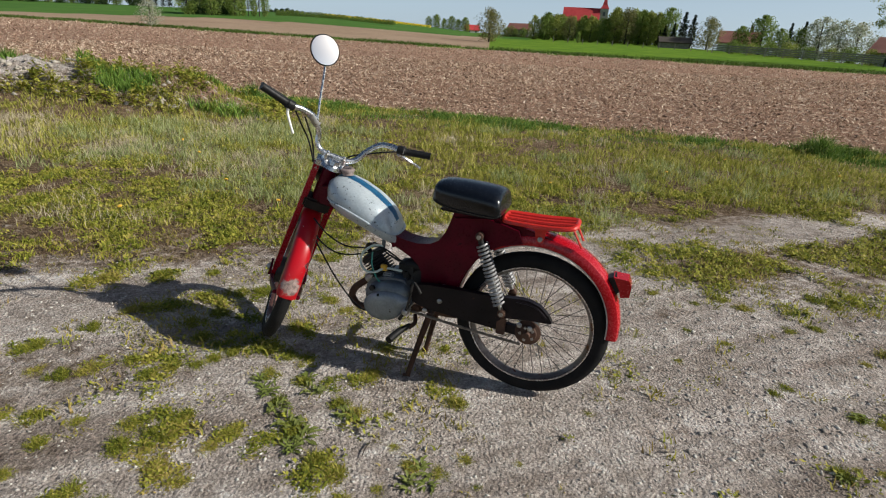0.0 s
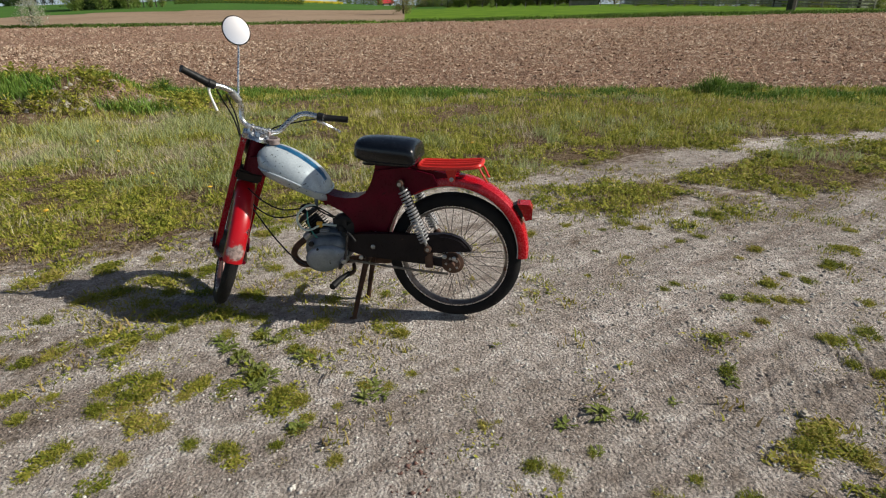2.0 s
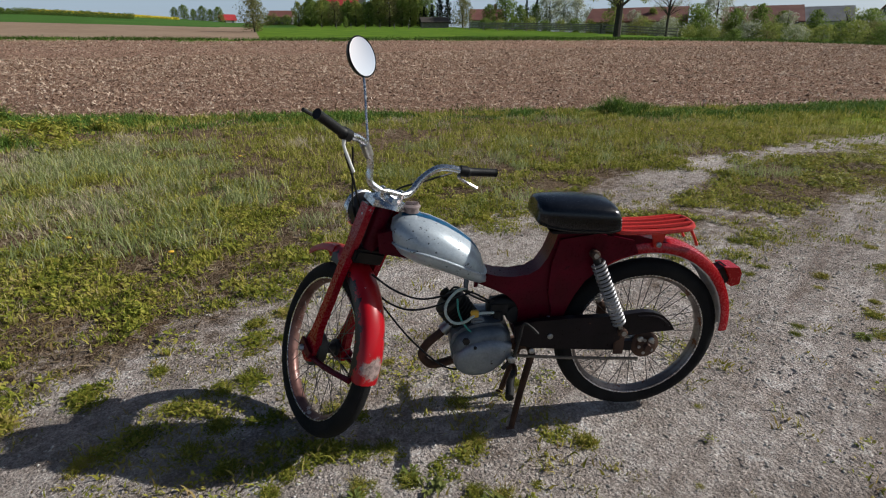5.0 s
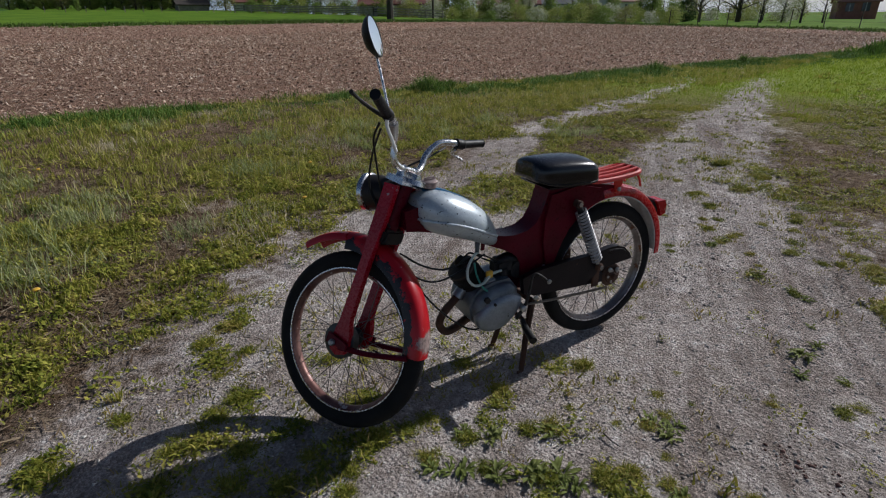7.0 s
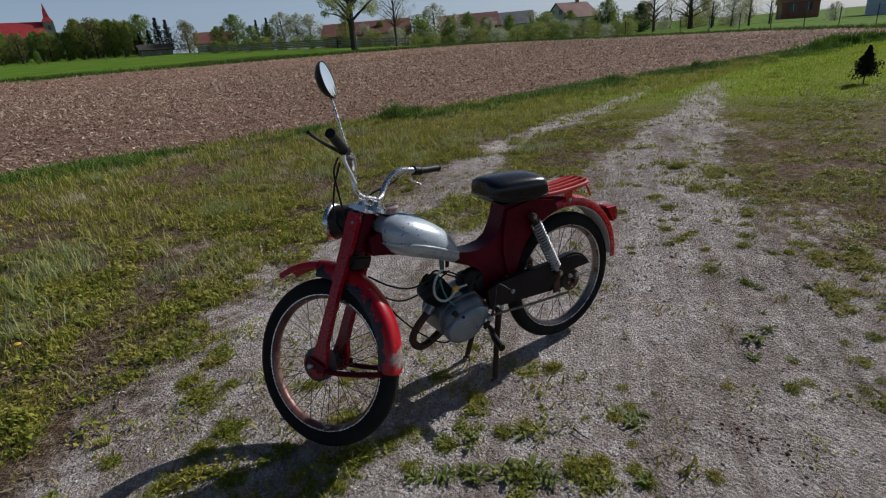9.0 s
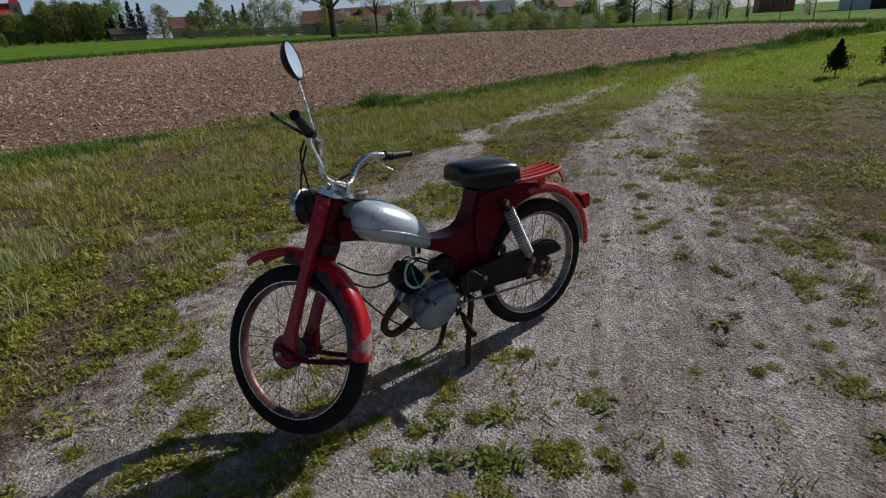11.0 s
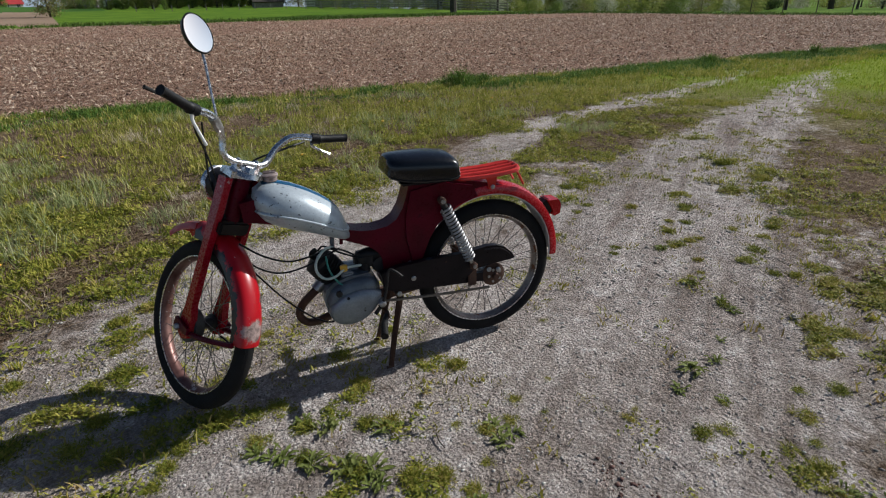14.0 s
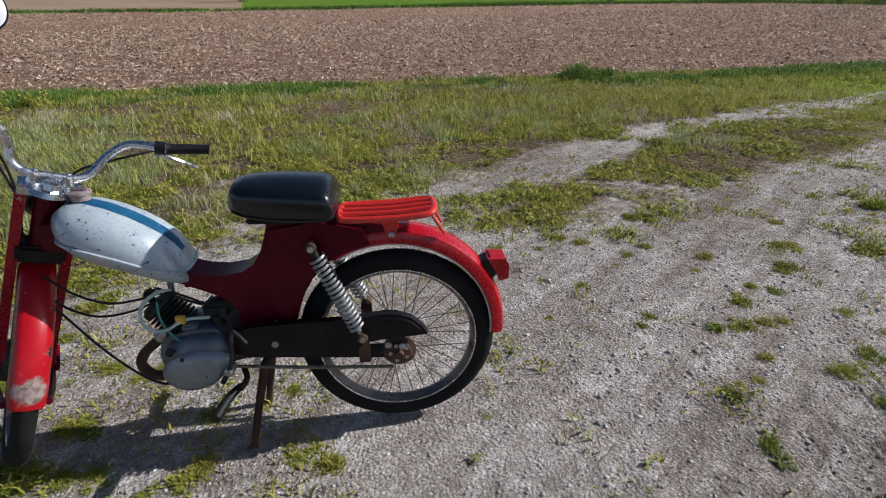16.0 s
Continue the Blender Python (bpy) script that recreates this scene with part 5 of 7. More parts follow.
def engine():
    case = [(0.680, 0.335), (0.674, 0.285), (0.644, 0.246), (0.592, 0.230), (0.540, 0.238), (0.498, 0.272), (0.470, 0.318), (0.474, 0.370), (0.510, 0.415), (0.580, 0.415), (0.640, 0.400), (0.670, 0.372)]
    e = part("engine", prism(case, -0.075, 0.066, 0.022, 4), M_ALU, moped, "small oily two-stroke engine")
    bulge = [(0.674, 0.332), (0.664, 0.285), (0.630, 0.250), (0.580, 0.240), (0.53, 0.252), (0.495, 0.30), (0.480, 0.372), (0.52, 0.405), (0.60, 0.398), (0.650, 0.376)]
    part("magneto_cover", dome(bulge, 0.055, ((1.0, 0.0), (1.0, 0.012), (0.96, 0.026), (0.88, 0.035), (0.70, 0.042), (0.4, 0.046), (0.1, 0.047))), M_ALU, e, "rounded cast cover, its shade put into a darker grey")
    cover_line = [(0.474, 0.346), (0.515, 0.366), (0.560, 0.370), (0.615, 0.358), (0.655, 0.328), (0.671, 0.296), (0.660, 0.262), (0.632, 0.240), (0.588, 0.234), (0.540, 0.248), (0.500, 0.282), (0.476, 0.320)]
    part("clutch_cover", dome(cover_line, 0.078, ((1.0, 0.0), (1.0, 0.014), (0.97, 0.024), (0.90, 0.031), (0.70, 0.037), (0.4, 0.040), (0.1, 0.041))), M_ALUPALE, e, "paler grey cast side cover")
    for x, z in ((0.600, 0.350), (0.545, 0.290)):
        part("screw", placed(lathe([(0.0055, 0.104), (0.0055, 0.116), (0.003, 0.118)], 8), pose(x, 0, z)), M_CYL, e)
    m = pose(0.606, 0, 0.378, 0, 38, 0)
    part("cylinder", placed(tube([(0, 0, -0.02), (0, 0, 0.105)], 0.034, 20, 1), m), M_CYL, e)
    for k in range(8):
        r = 0.058 - 0.001 * abs(k - 5)
        part("cooling_fin", placed(lathe([(r - 0.004, -0.0022), (r, -0.001), (r, 0.001), (r - 0.004, 0.0022)], 28), m @ pose(0, 0, 0.016 + 0.0125 * k, 90, 0, 0)), M_CYL, e)
    part("cylinder_head", placed(lathe([(0.054, 0), (0.054, 0.012), (0.040, 0.022), (0.010, 0.026)], 24), m @ pose(0, 0, 0.108, 90, 0, 0)), M_CYL, e)
    part("spark_plug", placed(tube([(0, 0.0, 0.125), (0.0, 0.008, 0.150), (-0.012, 0.014, 0.160), (-0.03, 0.016, 0.160)], [0.009, 0.011, 0.010, 0.008], 10, 3), m), M_GRIP, e)
    part("plug_lead", tube([(0.675, 0.014, 0.515), (0.655, 0.03, 0.535), (0.60, 0.03, 0.50), (0.55, 0.02, 0.47)], 0.0035, 6, 5), M_CABLE, e)
    part("breather_block", box((0.045, 0.03, 0.030), (0.585, 0.045, 0.412), 0.006), M_ALUPALE, e)
    part("carburettor", box((0.080, 0.060, 0.060), (0.510, 0.010, 0.450), 0.012), M_CYL, e)
    part("intake_hose", tube([(0.540, 0.01, 0.455), (0.50, 0.015, 0.470), (0.455, 0.012, 0.462)], [0.020, 0.024, 0.026], 12, 3), M_GRIP, e, "black rubber intake hose")
    part("float_bowl", placed(tube([(0, 0, 0), (0, 0, 0.035)], 0.017, 12, 1), pose(0.512, 0.03, 0.408)), M_CYL, e)
    part("air_filter", placed(lathe([(0.034, -0.04), (0.038, -0.02), (0.038, 0.02), (0.034, 0.04)], 20), pose(0.450, 0.0, 0.425)), M_CYL, e)
    part("intake", tube([(0.575, 0, 0.41), (0.52, 0, 0.418)], 0.018, 12, 1), M_ALU, e)
    part("fuse_block", box((0.026, 0.014, 0.026), (0.598, 0.066, 0.452), 0.003), M_YELLOW, e, "yellow plastic connector")
    part("fuel_hose", tube([(0.622, 0.024, 0.525), (0.655, 0.050, 0.530), (0.690, 0.070, 0.500), (0.694, 0.080, 0.460), (0.668, 0.085, 0.432), (0.630, 0.080, 0.432), (0.59, 0.065, 0.450), (0.53, 0.04, 0.44)], 0.0050, 8, 6), M_HOSE, e, "clear fuel hose")
    part("wire", tube([(0.655, 0.055, 0.505), (0.650, 0.068, 0.455), (0.625, 0.075, 0.405), (0.585, 0.078, 0.372)], 0.0035, 6, 6), M_GREEN, e, "green wire")
    part("exhaust_pipe", tube([(0.668, 0.0, 0.385), (0.705, 0.005, 0.352), (0.755, 0.008, 0.309), (0.773, 0.006, 0.264), (0.745, 0.0, 0.222), (0.690, -0.02, 0.212), (0.60, -0.06, 0.216), (0.45, -0.10, 0.225)], [0.014, 0.015, 0.015, 0.015, 0.015, 0.016, 0.017, 0.018], 12, 6), M_RUST, moped, "rusty curved exhaust pipe")
    part("exhaust_nut", tube([(0.672, 0.0, 0.382), (0.700, 0.004, 0.357)], 0.022, 12, 1), M_STEEL, e)
    part("kick_lever", tube([(0.505, 0.112, 0.265), (0.472, 0.122, 0.320), (0.456, 0.124, 0.390), (0.446, 0.126, 0.440), (0.425, 0.140, 0.436), (0.404, 0.150, 0.416)], [0.008, 0.006, 0.005, 0.005, 0.005, 0.005], 8, 4), M_CYL, e)
    part("drain_bolt", placed(lathe([(0.012, 0.10), (0.012, 0.112)], 6), pose(0.630, 0, 0.372)), M_CYL, e)
    part("pedal_axle", placed(lathe([(0.014, 0.09), (0.014, 0.125), (0.008, 0.13)], 12), pose(0.478, 0, 0.305)), M_STEEL, e)


engine()
part("fuel_tap", tube([(0.615, 0.012, 0.590), (0.622, 0.02, 0.545), (0.622, 0.022, 0.515)], [0.010, 0.009, 0.007], 10, 3), M_ALU, moped, "metal fuel tap under the tank")
part("muffler", tube([(0.46, -0.10, 0.235), (0.42, -0.100, 0.230), (0.36, -0.105, 0.228), (0.27, -0.105, 0.230)], [0.018, 0.028, 0.028, 0.020], 16, 4), M_RUST, moped)

# stand and footrests
for side in (1, -1):
    leg = part("stand_leg", tube([(0.395, 0.062 * side, 0.285), (0.43, 0.082 * side, 0.15), (0.462, 0.104 * side, 0.012)], [0.014, 0.012, 0.011], 8, 4), M_STAND, moped, "dark rusty stand leg")
    part("foot", tube([(0.452, 0.104 * side, 0.007), (0.482, 0.107 * side, 0.006)], 0.006, 8, 1), M_RUST, leg)
    rest = part("footrest_bar", tube([(0.470, 0.03 * side, 0.250), (0.455, 0.065 * side, 0.236), (0.462, 0.110 * side, 0.236)], 0.009, 8, 4), M_STAND, moped)
    part("footrest_rubber", tube([(0.464, 0.098 * side, 0.238), (0.486, 0.150 * side, 0.234), (0.502, 0.218 * side, 0.226)], [0.010, 0.0135, 0.0145], 12, 3), M_GRIP, rest, "worn black rubber sleeve")
part("stand_cross_bar", tube([(0.395, -0.07, 0.285), (0.395, 0.07, 0.285)], 0.012, 10, 1), M_RUST, moped)


# steering: fork, lamp, bars, mirror
def fork():
    for side in (1, -1):
        outline = [(-0.050, -0.014), (-0.020, -0.030), (0.008, -0.020), (0.016, 0.015), (0.008, 0.090), (0.010, 0.30), (0.018, 0.44), (0.022, 0.560), (-0.022, 0.565), (-0.026, 0.46), (-0.022, 0.30), (-0.030, 0.10), (-0.048, 0.050), (-0.056, 0.015)]
        bm = prism(outline, 0.058 * side - 0.012, 0.058 * side + 0.012, 0.008, 3)
        bm.transform(pose(0.004, 0, -0.01))
        f = part("fork_leg", steered(bm), M_FRONTRED, moped, "scuffed red pressed-steel fork leg")
        part("link", steered(prism([(0.028, -0.008), (0.028, 0.026), (-0.055, 0.018), (-0.055, -0.004)], 0.078 * side - 0.005, 0.078 * side + 0.005, 0.003)), M_FRAME, f)
        part("nut", steered(placed(lathe([(0.012, 0), (0.012, 0.008), (0.007, 0.014)], 6), pose(0, 0.082 * side, 0, 0 if side > 0 else 180, 0, 0))), M_STEEL, f)
        part("fender_stay", steered(tube([(-0.02, 0.066 * side, -0.012), (-0.13, 0.062 * side, 0.022), (-0.255, 0.047 * side, 0.072)], 0.0095, 8, 3)), M_FRAME, f)
    crown = part("fork_crown", steered(prism([(-0.034, 0.562), (-0.032, 0.582), (0.030, 0.582), (0.032, 0.562)], -0.066, 0.066, 0.008, 3)), M_CHROME, moped, "chromed fork crown")
    # bridge coloured black to stand for the shade between the fork legs
    part("lower_bridge", steered(box((0.075, 0.11, 0.05), (0, 0, 0.385), 0.008)), M_BLACK, moped)
    for y in (0.034, -0.034):
        part("clamp", steered(tube([(0, y, 0.580), (0, y, 0.592), (0, y, 0.612)], [0.020, 0.017, 0.0155], 16, 3)), M_CHROME, crown)
        part("clamp_bolt", steered(tube([(0, y, 0.611), (0, y, 0.617), (0, y, 0.621)], [0.0095, 0.0095, 0.006], 6, 1)), M_CHROME, crown)
    part("top_plate", steered(tube([(-0.022, 0, 0.574), (-0.022, 0, 0.588)], [0.050, 0.044], 28, 1)), M_CHROME, crown)
    part("stem_nut", steered(tube([(-0.030, 0, 0.585), (-0.030, 0, 0.604)], [0.024, 0.019], 8, 1)), M_CHROME, crown)
    return crown


crown = fork()


def headlight():
    m = pose(0.026, 0, 0.520) @ pose(0, 0, 0, 0, RAKE - 6, 0) @ pose(0, 0, 0, 0, 0, -90) @ Matrix.Scale(0.84, 4)
    shell = part("headlight", steered(placed(lathe([(0.010, -0.035), (0.040, -0.025), (0.060, 0.015), (0.069, 0.06), (0.070, 0.105)], 32), m)), M_BLACK, moped, "black headlight shell with a metal rim")
    part("bezel", steered(placed(lathe([(0.070, 0.100), (0.076, 0.104), (0.077, 0.122), (0.070, 0.130), (0.066, 0.126), (0.066, 0.100)], 32, loop=True), m)), M_CHROME, shell)
    part("lens", steered(placed(lathe([(0.068, 0.118), (0.055, 0.128), (0.030, 0.134), (0.004, 0.136)], 28), m)), M_LENS, shell)
    part("switch", steered(tube([(0.05, 0.02, 0.555), (0.05, 0.02, 0.575)], 0.009, 10, 1)), M_GRIP, shell)


headlight()


LEFT_LEVER = [(0.004, 0.222, 0.735), (0.030, 0.245, 0.742), (0.036, 0.295, 0.752), (0.028, 0.345, 0.762)]


def handlebar():
    half = [(0, 0, 0.606), (0, 0.045, 0.606), (0.012, 0.080, 0.622), (0.026, 0.110, 0.670), (0.021, 0.148, 0.717), (0.002, 0.190, 0.736), (-0.018, 0.235, 0.744), (-0.040, 0.330, 0.774)]
    left = half[:3] + [(0.026, 0.094, 0.672), (0.021, 0.124, 0.716), (0.004, 0.172, 0.737)] + half[6:]
    path = [(x, -y, z) for x, y, z in half[::-1]] + left[1:]
    bar = part("handlebar", steered(tube(path, 0.0115, 12, 6)), M_CHROME, moped, "curved chromed handlebar")
    for s in (1, -1):
        part("grip", steered(tube([(-0.019, 0.238 * s, 0.745), (-0.022, 0.250 * s, 0.749), (-0.039, 0.325 * s, 0.7725), (-0.042, 0.337 * s, 0.776)], [0.0185, 0.0145, 0.0135, 0.0150], 14, 3)), M_GRIP, bar, "black rubber grip")
        part("lever_clamp", steered(tube([(-0.010, 0.212 * s, 0.740), (-0.018, 0.236 * s, 0.745)], 0.018, 12, 1)), M_GRIP, bar)
        lev = [(-0.008, 0.222 * s, 0.722), (0.018, 0.250 * s, 0.708), (0.024, 0.295 * s, 0.698), (0.012, 0.338 * s, 0.692)] if s < 0 else LEFT_LEVER
        part("brake_lever", steered(tube(lev, [0.007, 0.006, 0.005, 0.006], 8, 5)), M_CHROME if s < 0 else M_CYL, bar, "bent metal hand lever")
    part("gear_lever", steered(tube([(-0.022, 0.228, 0.728), (-0.027, 0.224, 0.711), (-0.045, 0.200, 0.678), (-0.054, 0.182, 0.655)], [0.006, 0.005, 0.0045, 0.005], 8, 4)), M_WHITE, bar, "pale short hanging lever")
    part("mirror_clamp", steered(tube([(0.026, 0.108, 0.694), (0.014, 0.145, 0.727)], 0.0150, 10, 1)), M_STEEL, bar)
    return bar


handlebar()


def mirror():
    foot = STEER @ Vector((0.025, 0.110, 0.697))
    base = Vector((0.926, -0.060, 1.188))
    centre = Vector((0.929, -0.067, 1.248))
    n = Vector((-0.79, 0.57, 0.235)).normalized()
    up = (Vector((0, 0, 1)) - n * n.z).normalized()
    turn = Matrix((up.cross(n), n, up)).transposed().to_4x4()
    m = Matrix.Translation(centre) @ turn
    shell = part("mirror", placed(lathe([(0.012, -0.030), (0.035, -0.024), (0.054, -0.010), (0.060, 0.002), (0.058, 0.006), (0.055, 0.003)], 36), m), M_GRIP, moped, "round mirror in a black shell")
    part("glass", placed(lathe([(0.0555, 0.0045), (0.050, 0.0050), (0.002, 0.0053)], 36), m), M_MIRROR, shell)
    part("stalk", tube([foot, foot.lerp(base, 0.5) + Vector((0, 0.002, 0)), base, centre - n * 0.02], 0.0042, 8, 4), M_CHROME, shell)


mirror()

# cables
for pts in ([(0.04, 0.16, 0.70), (0.08, 0.10, 0.60), (0.07, 0.06, 0.50), (-0.03, 0.04, 0.42)], [(0.03, -0.22, 0.715), (0.02, -0.12, 0.665), (0.05, -0.05, 0.60), (0.05, -0.03, 0.50), (-0.02, 0.03, 0.40)], [(0.02, 0.20, 0.715), (0.048, 0.165, 0.665), (0.052, 0.11, 0.60), (0.03, 0.05, 0.50)]):
    part("cable", steered(tube(pts, 0.0034, 6, 6)), M_CABLE, moped)
for pts in ([(0.93, 0.045, 0.600), (0.86, 0.055, 0.545), (0.78, 0.055, 0.510), (0.70, 0.045, 0.512), (0.62, 0.035, 0.522), (0.52, 0.02, 0.46)],
            [(0.94, 0.06, 0.58), (0.89, 0.065, 0.515), (0.82, 0.06, 0.475), (0.74, 0.055, 0.478), (0.66, 0.045, 0.502), (0.60, 0.035, 0.520)],
            [(0.95, 0.06, 0.57), (0.90, 0.07, 0.50), (0.82, 0.08, 0.385), (0.74, 0.09, 0.300), (0.68, 0.095, 0.262), (0.64, 0.09, 0.262)],
            [(0.985, 0.05, 0.52), (0.955, 0.12, 0.42), (0.965, 0.17, 0.33), (1.00, 0.13, 0.26), (1.05, 0.05, 0.27)]):
    part("cable", tube(pts, 0.0034, 6, 6), M_CABLE, moped)

# ---- weeds on the track ----
def tuft(seed):
    """A ragged tussock about 1 across: leaning blades over a low skirt of small leaves."""
    r = np.random.default_rng(seed)
    n, hearts = 420, 6
    heart = np.clip(r.normal(0, 0.13, (hearts, 2)), -0.24, 0.24)
    k = r.integers(0, hearts, n)
    d = np.clip(r.normal(0, 0.10, (2, n)), -0.19, 0.19)
    x, y = heart[k, 0] + d[0], heart[k, 1] + d[1]
    v, f = blades(x, y, np.zeros(n), r.uniform(0.06, 0.34, n) * r.uniform(0.5, 1.25, hearts)[k], r.uniform(0.012, 0.030, n), r.uniform(0.4, 1.35, n), seed)
    w, g = leaves(r, 200, 0.19, 0.10, 0.14)
    return np.concatenate([v, w]), np.concatenate([f, g + len(v)])


def leaves(r, n, spread, length, high):
    """Small pointed leaves, two faces each, lying and leaning round the ground."""
    p = np.clip(r.normal(0, spread, (n, 2)), -2 * spread, 2 * spread)
    a, tilt = r.uniform(0, 2 * np.pi, n), r.uniform(0.0, 0.8, n)
    size = length * r.uniform(0.5, 1.3, n)
    way = np.stack([np.cos(a) * np.cos(tilt), np.sin(a) * np.cos(tilt), np.sin(tilt)], 1) * size[:, None]
    side = np.stack([-np.sin(a), np.cos(a), r.uniform(-0.3, 0.3, n)], 1) * (size * r.uniform(0.14, 0.30, n))[:, None]
    c = np.concatenate([p, (0.01 + high * r.random(n) * np.exp(-(p ** 2).sum(1) / (2 * spread ** 2)))[:, None]], 1)
    v = np.stack([c, c + way * 0.5 - side, c + way, c + way * 0.5 + side], 1).reshape(-1, 3)
    k = np.arange(n)[:, None] * 4
    return v, np.concatenate([k + [0, 1, 2], k + [0, 2, 3]], 1).reshape(-1, 3)


def low_mat(seed):
    """A flat sprawling mat of small leaves about 1 across, with gaps."""
    r = np.random.default_rng(seed)
    vs, fs, base = [], [], 0
    for k in range(7):
        v, f = leaves(r, 75, 0.13, 0.11, 0.12)
        v[:, :2] += np.clip(r.normal(0, 0.2, 2), -0.3, 0.3)
        vs.append(v), fs.append(f + base)
        base += len(v)
    return np.concatenate(vs), np.concatenate(fs)


def rosette(seed):
    """Broad bent leaves round a heart, about 1 across."""
    r = np.random.default_rng(seed)
    vs, fs = [np.array([0, 0, 0.0])], []
    for k in range(24):
        a, length, w = r.uniform(0, 2 * np.pi), r.uniform(0.22, 0.52), r.uniform(0.06, 0.13)
        rise = r.uniform(0.10, 0.45)
        o = np.array([r.normal(0, 0.12), r.normal(0, 0.12), 0])
        way, side = np.array([np.cos(a), np.sin(a), 0]), np.array([-np.sin(a), np.cos(a), 0])
        base = len(vs)
        for t, ww in ((0.08, 0.35), (0.35, 0.8), (0.7, 1.0), (1.0, 0.1)):
            c = o + way * length * t + np.array([0, 0, rise * math.sin(t * 2.2) * 0.6 + 0.02])
            vs += [c - side * w * ww / 2 + [0, 0, 0.02 * ww], c + [0, 0, -0.01], c + side * w * ww / 2 + [0, 0, 0.02 * ww]]
        fs += [(0, base + 1, base), (0, base + 2, base + 1)]
        for t in range(3):
            for q in range(2):
                i = base + t * 3 + q
                fs += [(i, i + 1, i + 4), (i, i + 4, i + 3)]
    return np.array(vs), np.array(fs)


def plant_kinds(shape, seeds, name, label, mat, category):
    kinds = []
    for s in seeds:
        v, f = shape(s)
        ob = cloud(name, v, f, [mat], label, category, "", None, True)
        kinds.append(ob)
    return kinds


TUFTS = plant_kinds(tuft, (11, 12, 13, 14), "weed_tuft", "low yellow-green grass tuft growing from the bare track", M_PLANT, "weed")
MATS = plant_kinds(low_mat, (31, 32, 33), "weed_mat", "flat sprawling mat of small green leaves on the track", M_PLANT, "weed")
ROSETTES = plant_kinds(rosette, (21, 22, 23), "weed_rosette", "small broad-leaved green weed flat on the track", M_BROAD, "weed")
# x, y, breadth of the plants, by place
BEFORE_ENGINE = [(-0.16, 1.90, 0.13), (0.19, 1.75, 0.13), (-0.06, 1.64, 0.07), (-0.26, 1.68, 0.11), (-0.19, 1.64, 0.11), (-0.43, 1.81, 0.12), (-0.19, 1.34, 0.13), (-0.27, 1.39, 0.12), (-0.38, 1.51, 0.14), (-0.57, 1.49, 0.12), (-0.63, 1.43, 0.11), (-0.58, 1.83, 0.11), (-0.48, 1.67, 0.10), (0.05, 1.40, 0.10), (0.14, 1.38, 0.08), (0.23, 1.46, 0.08), (-0.02, 1.49, 0.07), (0.26, 1.34, 0.05), (-0.15, 1.25, 0.10), (-0.18, 1.19, 0.10), (-0.23, 1.13, 0.08), (-0.05, 1.30, 0.07), (-0.52, 1.17, 0.10), (-0.39, 1.13, 0.12)]
BEFORE_WHEEL = [(-0.93, 1.50, 0.13), (-0.83, 1.45, 0.15), (-0.78, 1.55, 0.12), (-0.91, 1.38, 0.13), (-0.74, 1.31, 0.13), (-0.64, 1.27, 0.10), (-0.72, 1.13, 0.12), (-0.93, 1.18, 0.13), (-0.83, 1.14, 0.11), (-1.29, 1.76, 0.11), (-1.37, 1.73, 0.12), (-1.49, 1.74, 0.10), (-1.29, 1.49, 0.12), (-1.12, 1.49, 0.10), (-1.17, 1.37, 0.11), (-1.17, 1.23, 0.09), (-1.05, 1.77, 0.12), (-0.98, 1.84, 0.12), (-0.90, 1.86, 0.10), (-0.85, 1.92, 0.11), (-1.17, 1.86, 0.12), (-1.62, 1.93, 0.14), (-1.49, 2.09, 0.12)]
IN_SHADE = [(-1.41, 2.25, 0.14), (-1.25, 2.32, 0.17), (-1.07, 2.18, 0.14), (-0.98, 2.29, 0.15), (-0.57, 2.22, 0.15), (-0.51, 2.52, 0.14), (-0.40, 2.42, 0.12), (-0.32, 2.46, 0.10), (-1.49, 2.63, 0.18), (-1.72, 2.58, 0.20), (-0.96, 2.07, 0.14), (-0.63, 2.03, 0.16), (-0.55, 1.99, 0.12), (-0.47, 1.98, 0.08), (-0.79, 1.99, 0.12), (-0.85, 2.11, 0.13), (-1.14, 2.46, 0.14), (-0.99, 2.53, 0.16), (-0.87, 2.56, 0.15), (-0.88, 2.74, 0.09), (-1.24, 2.75, 0.12), (-0.73, 2.83, 0.13), (-0.13, 2.11, 0.14), (0.13, 2.14, 0.10), (-0.69, 3.08, 0.18), (-0.84, 3.00, 0.18)]
BEHIND_WHEEL = [(0.41, 1.46, 0.05), (0.51, 1.15, 0.05), (0.70, 1.75, 0.06), (1.20, 2.18, 0.07), (1.51, 2.37, 0.08), (1.36, 2.49, 0.08), (1.05, 2.80, 0.12), (1.33, 2.91, 0.11), (1.43, 3.24, 0.17), (1.54, 2.82, 0.08), (1.79, 2.78, 0.14), (1.72, 2.90, 0.12), (1.94, 2.56, 0.10), (2.08, 2.60, 0.11), (1.80, 2.49, 0.06), (2.31, 2.98, 0.16), (2.31, 2.39, 0.13), (1.60, 2.02, 0.09), (1.53, 1.97, 0.08), (2.13, 2.28, 0.09), (2.79, 2.32, 0.15), (2.57, 2.13, 0.14), (2.30, 1.97, 0.11), (3.08, 2.58, 0.13)]
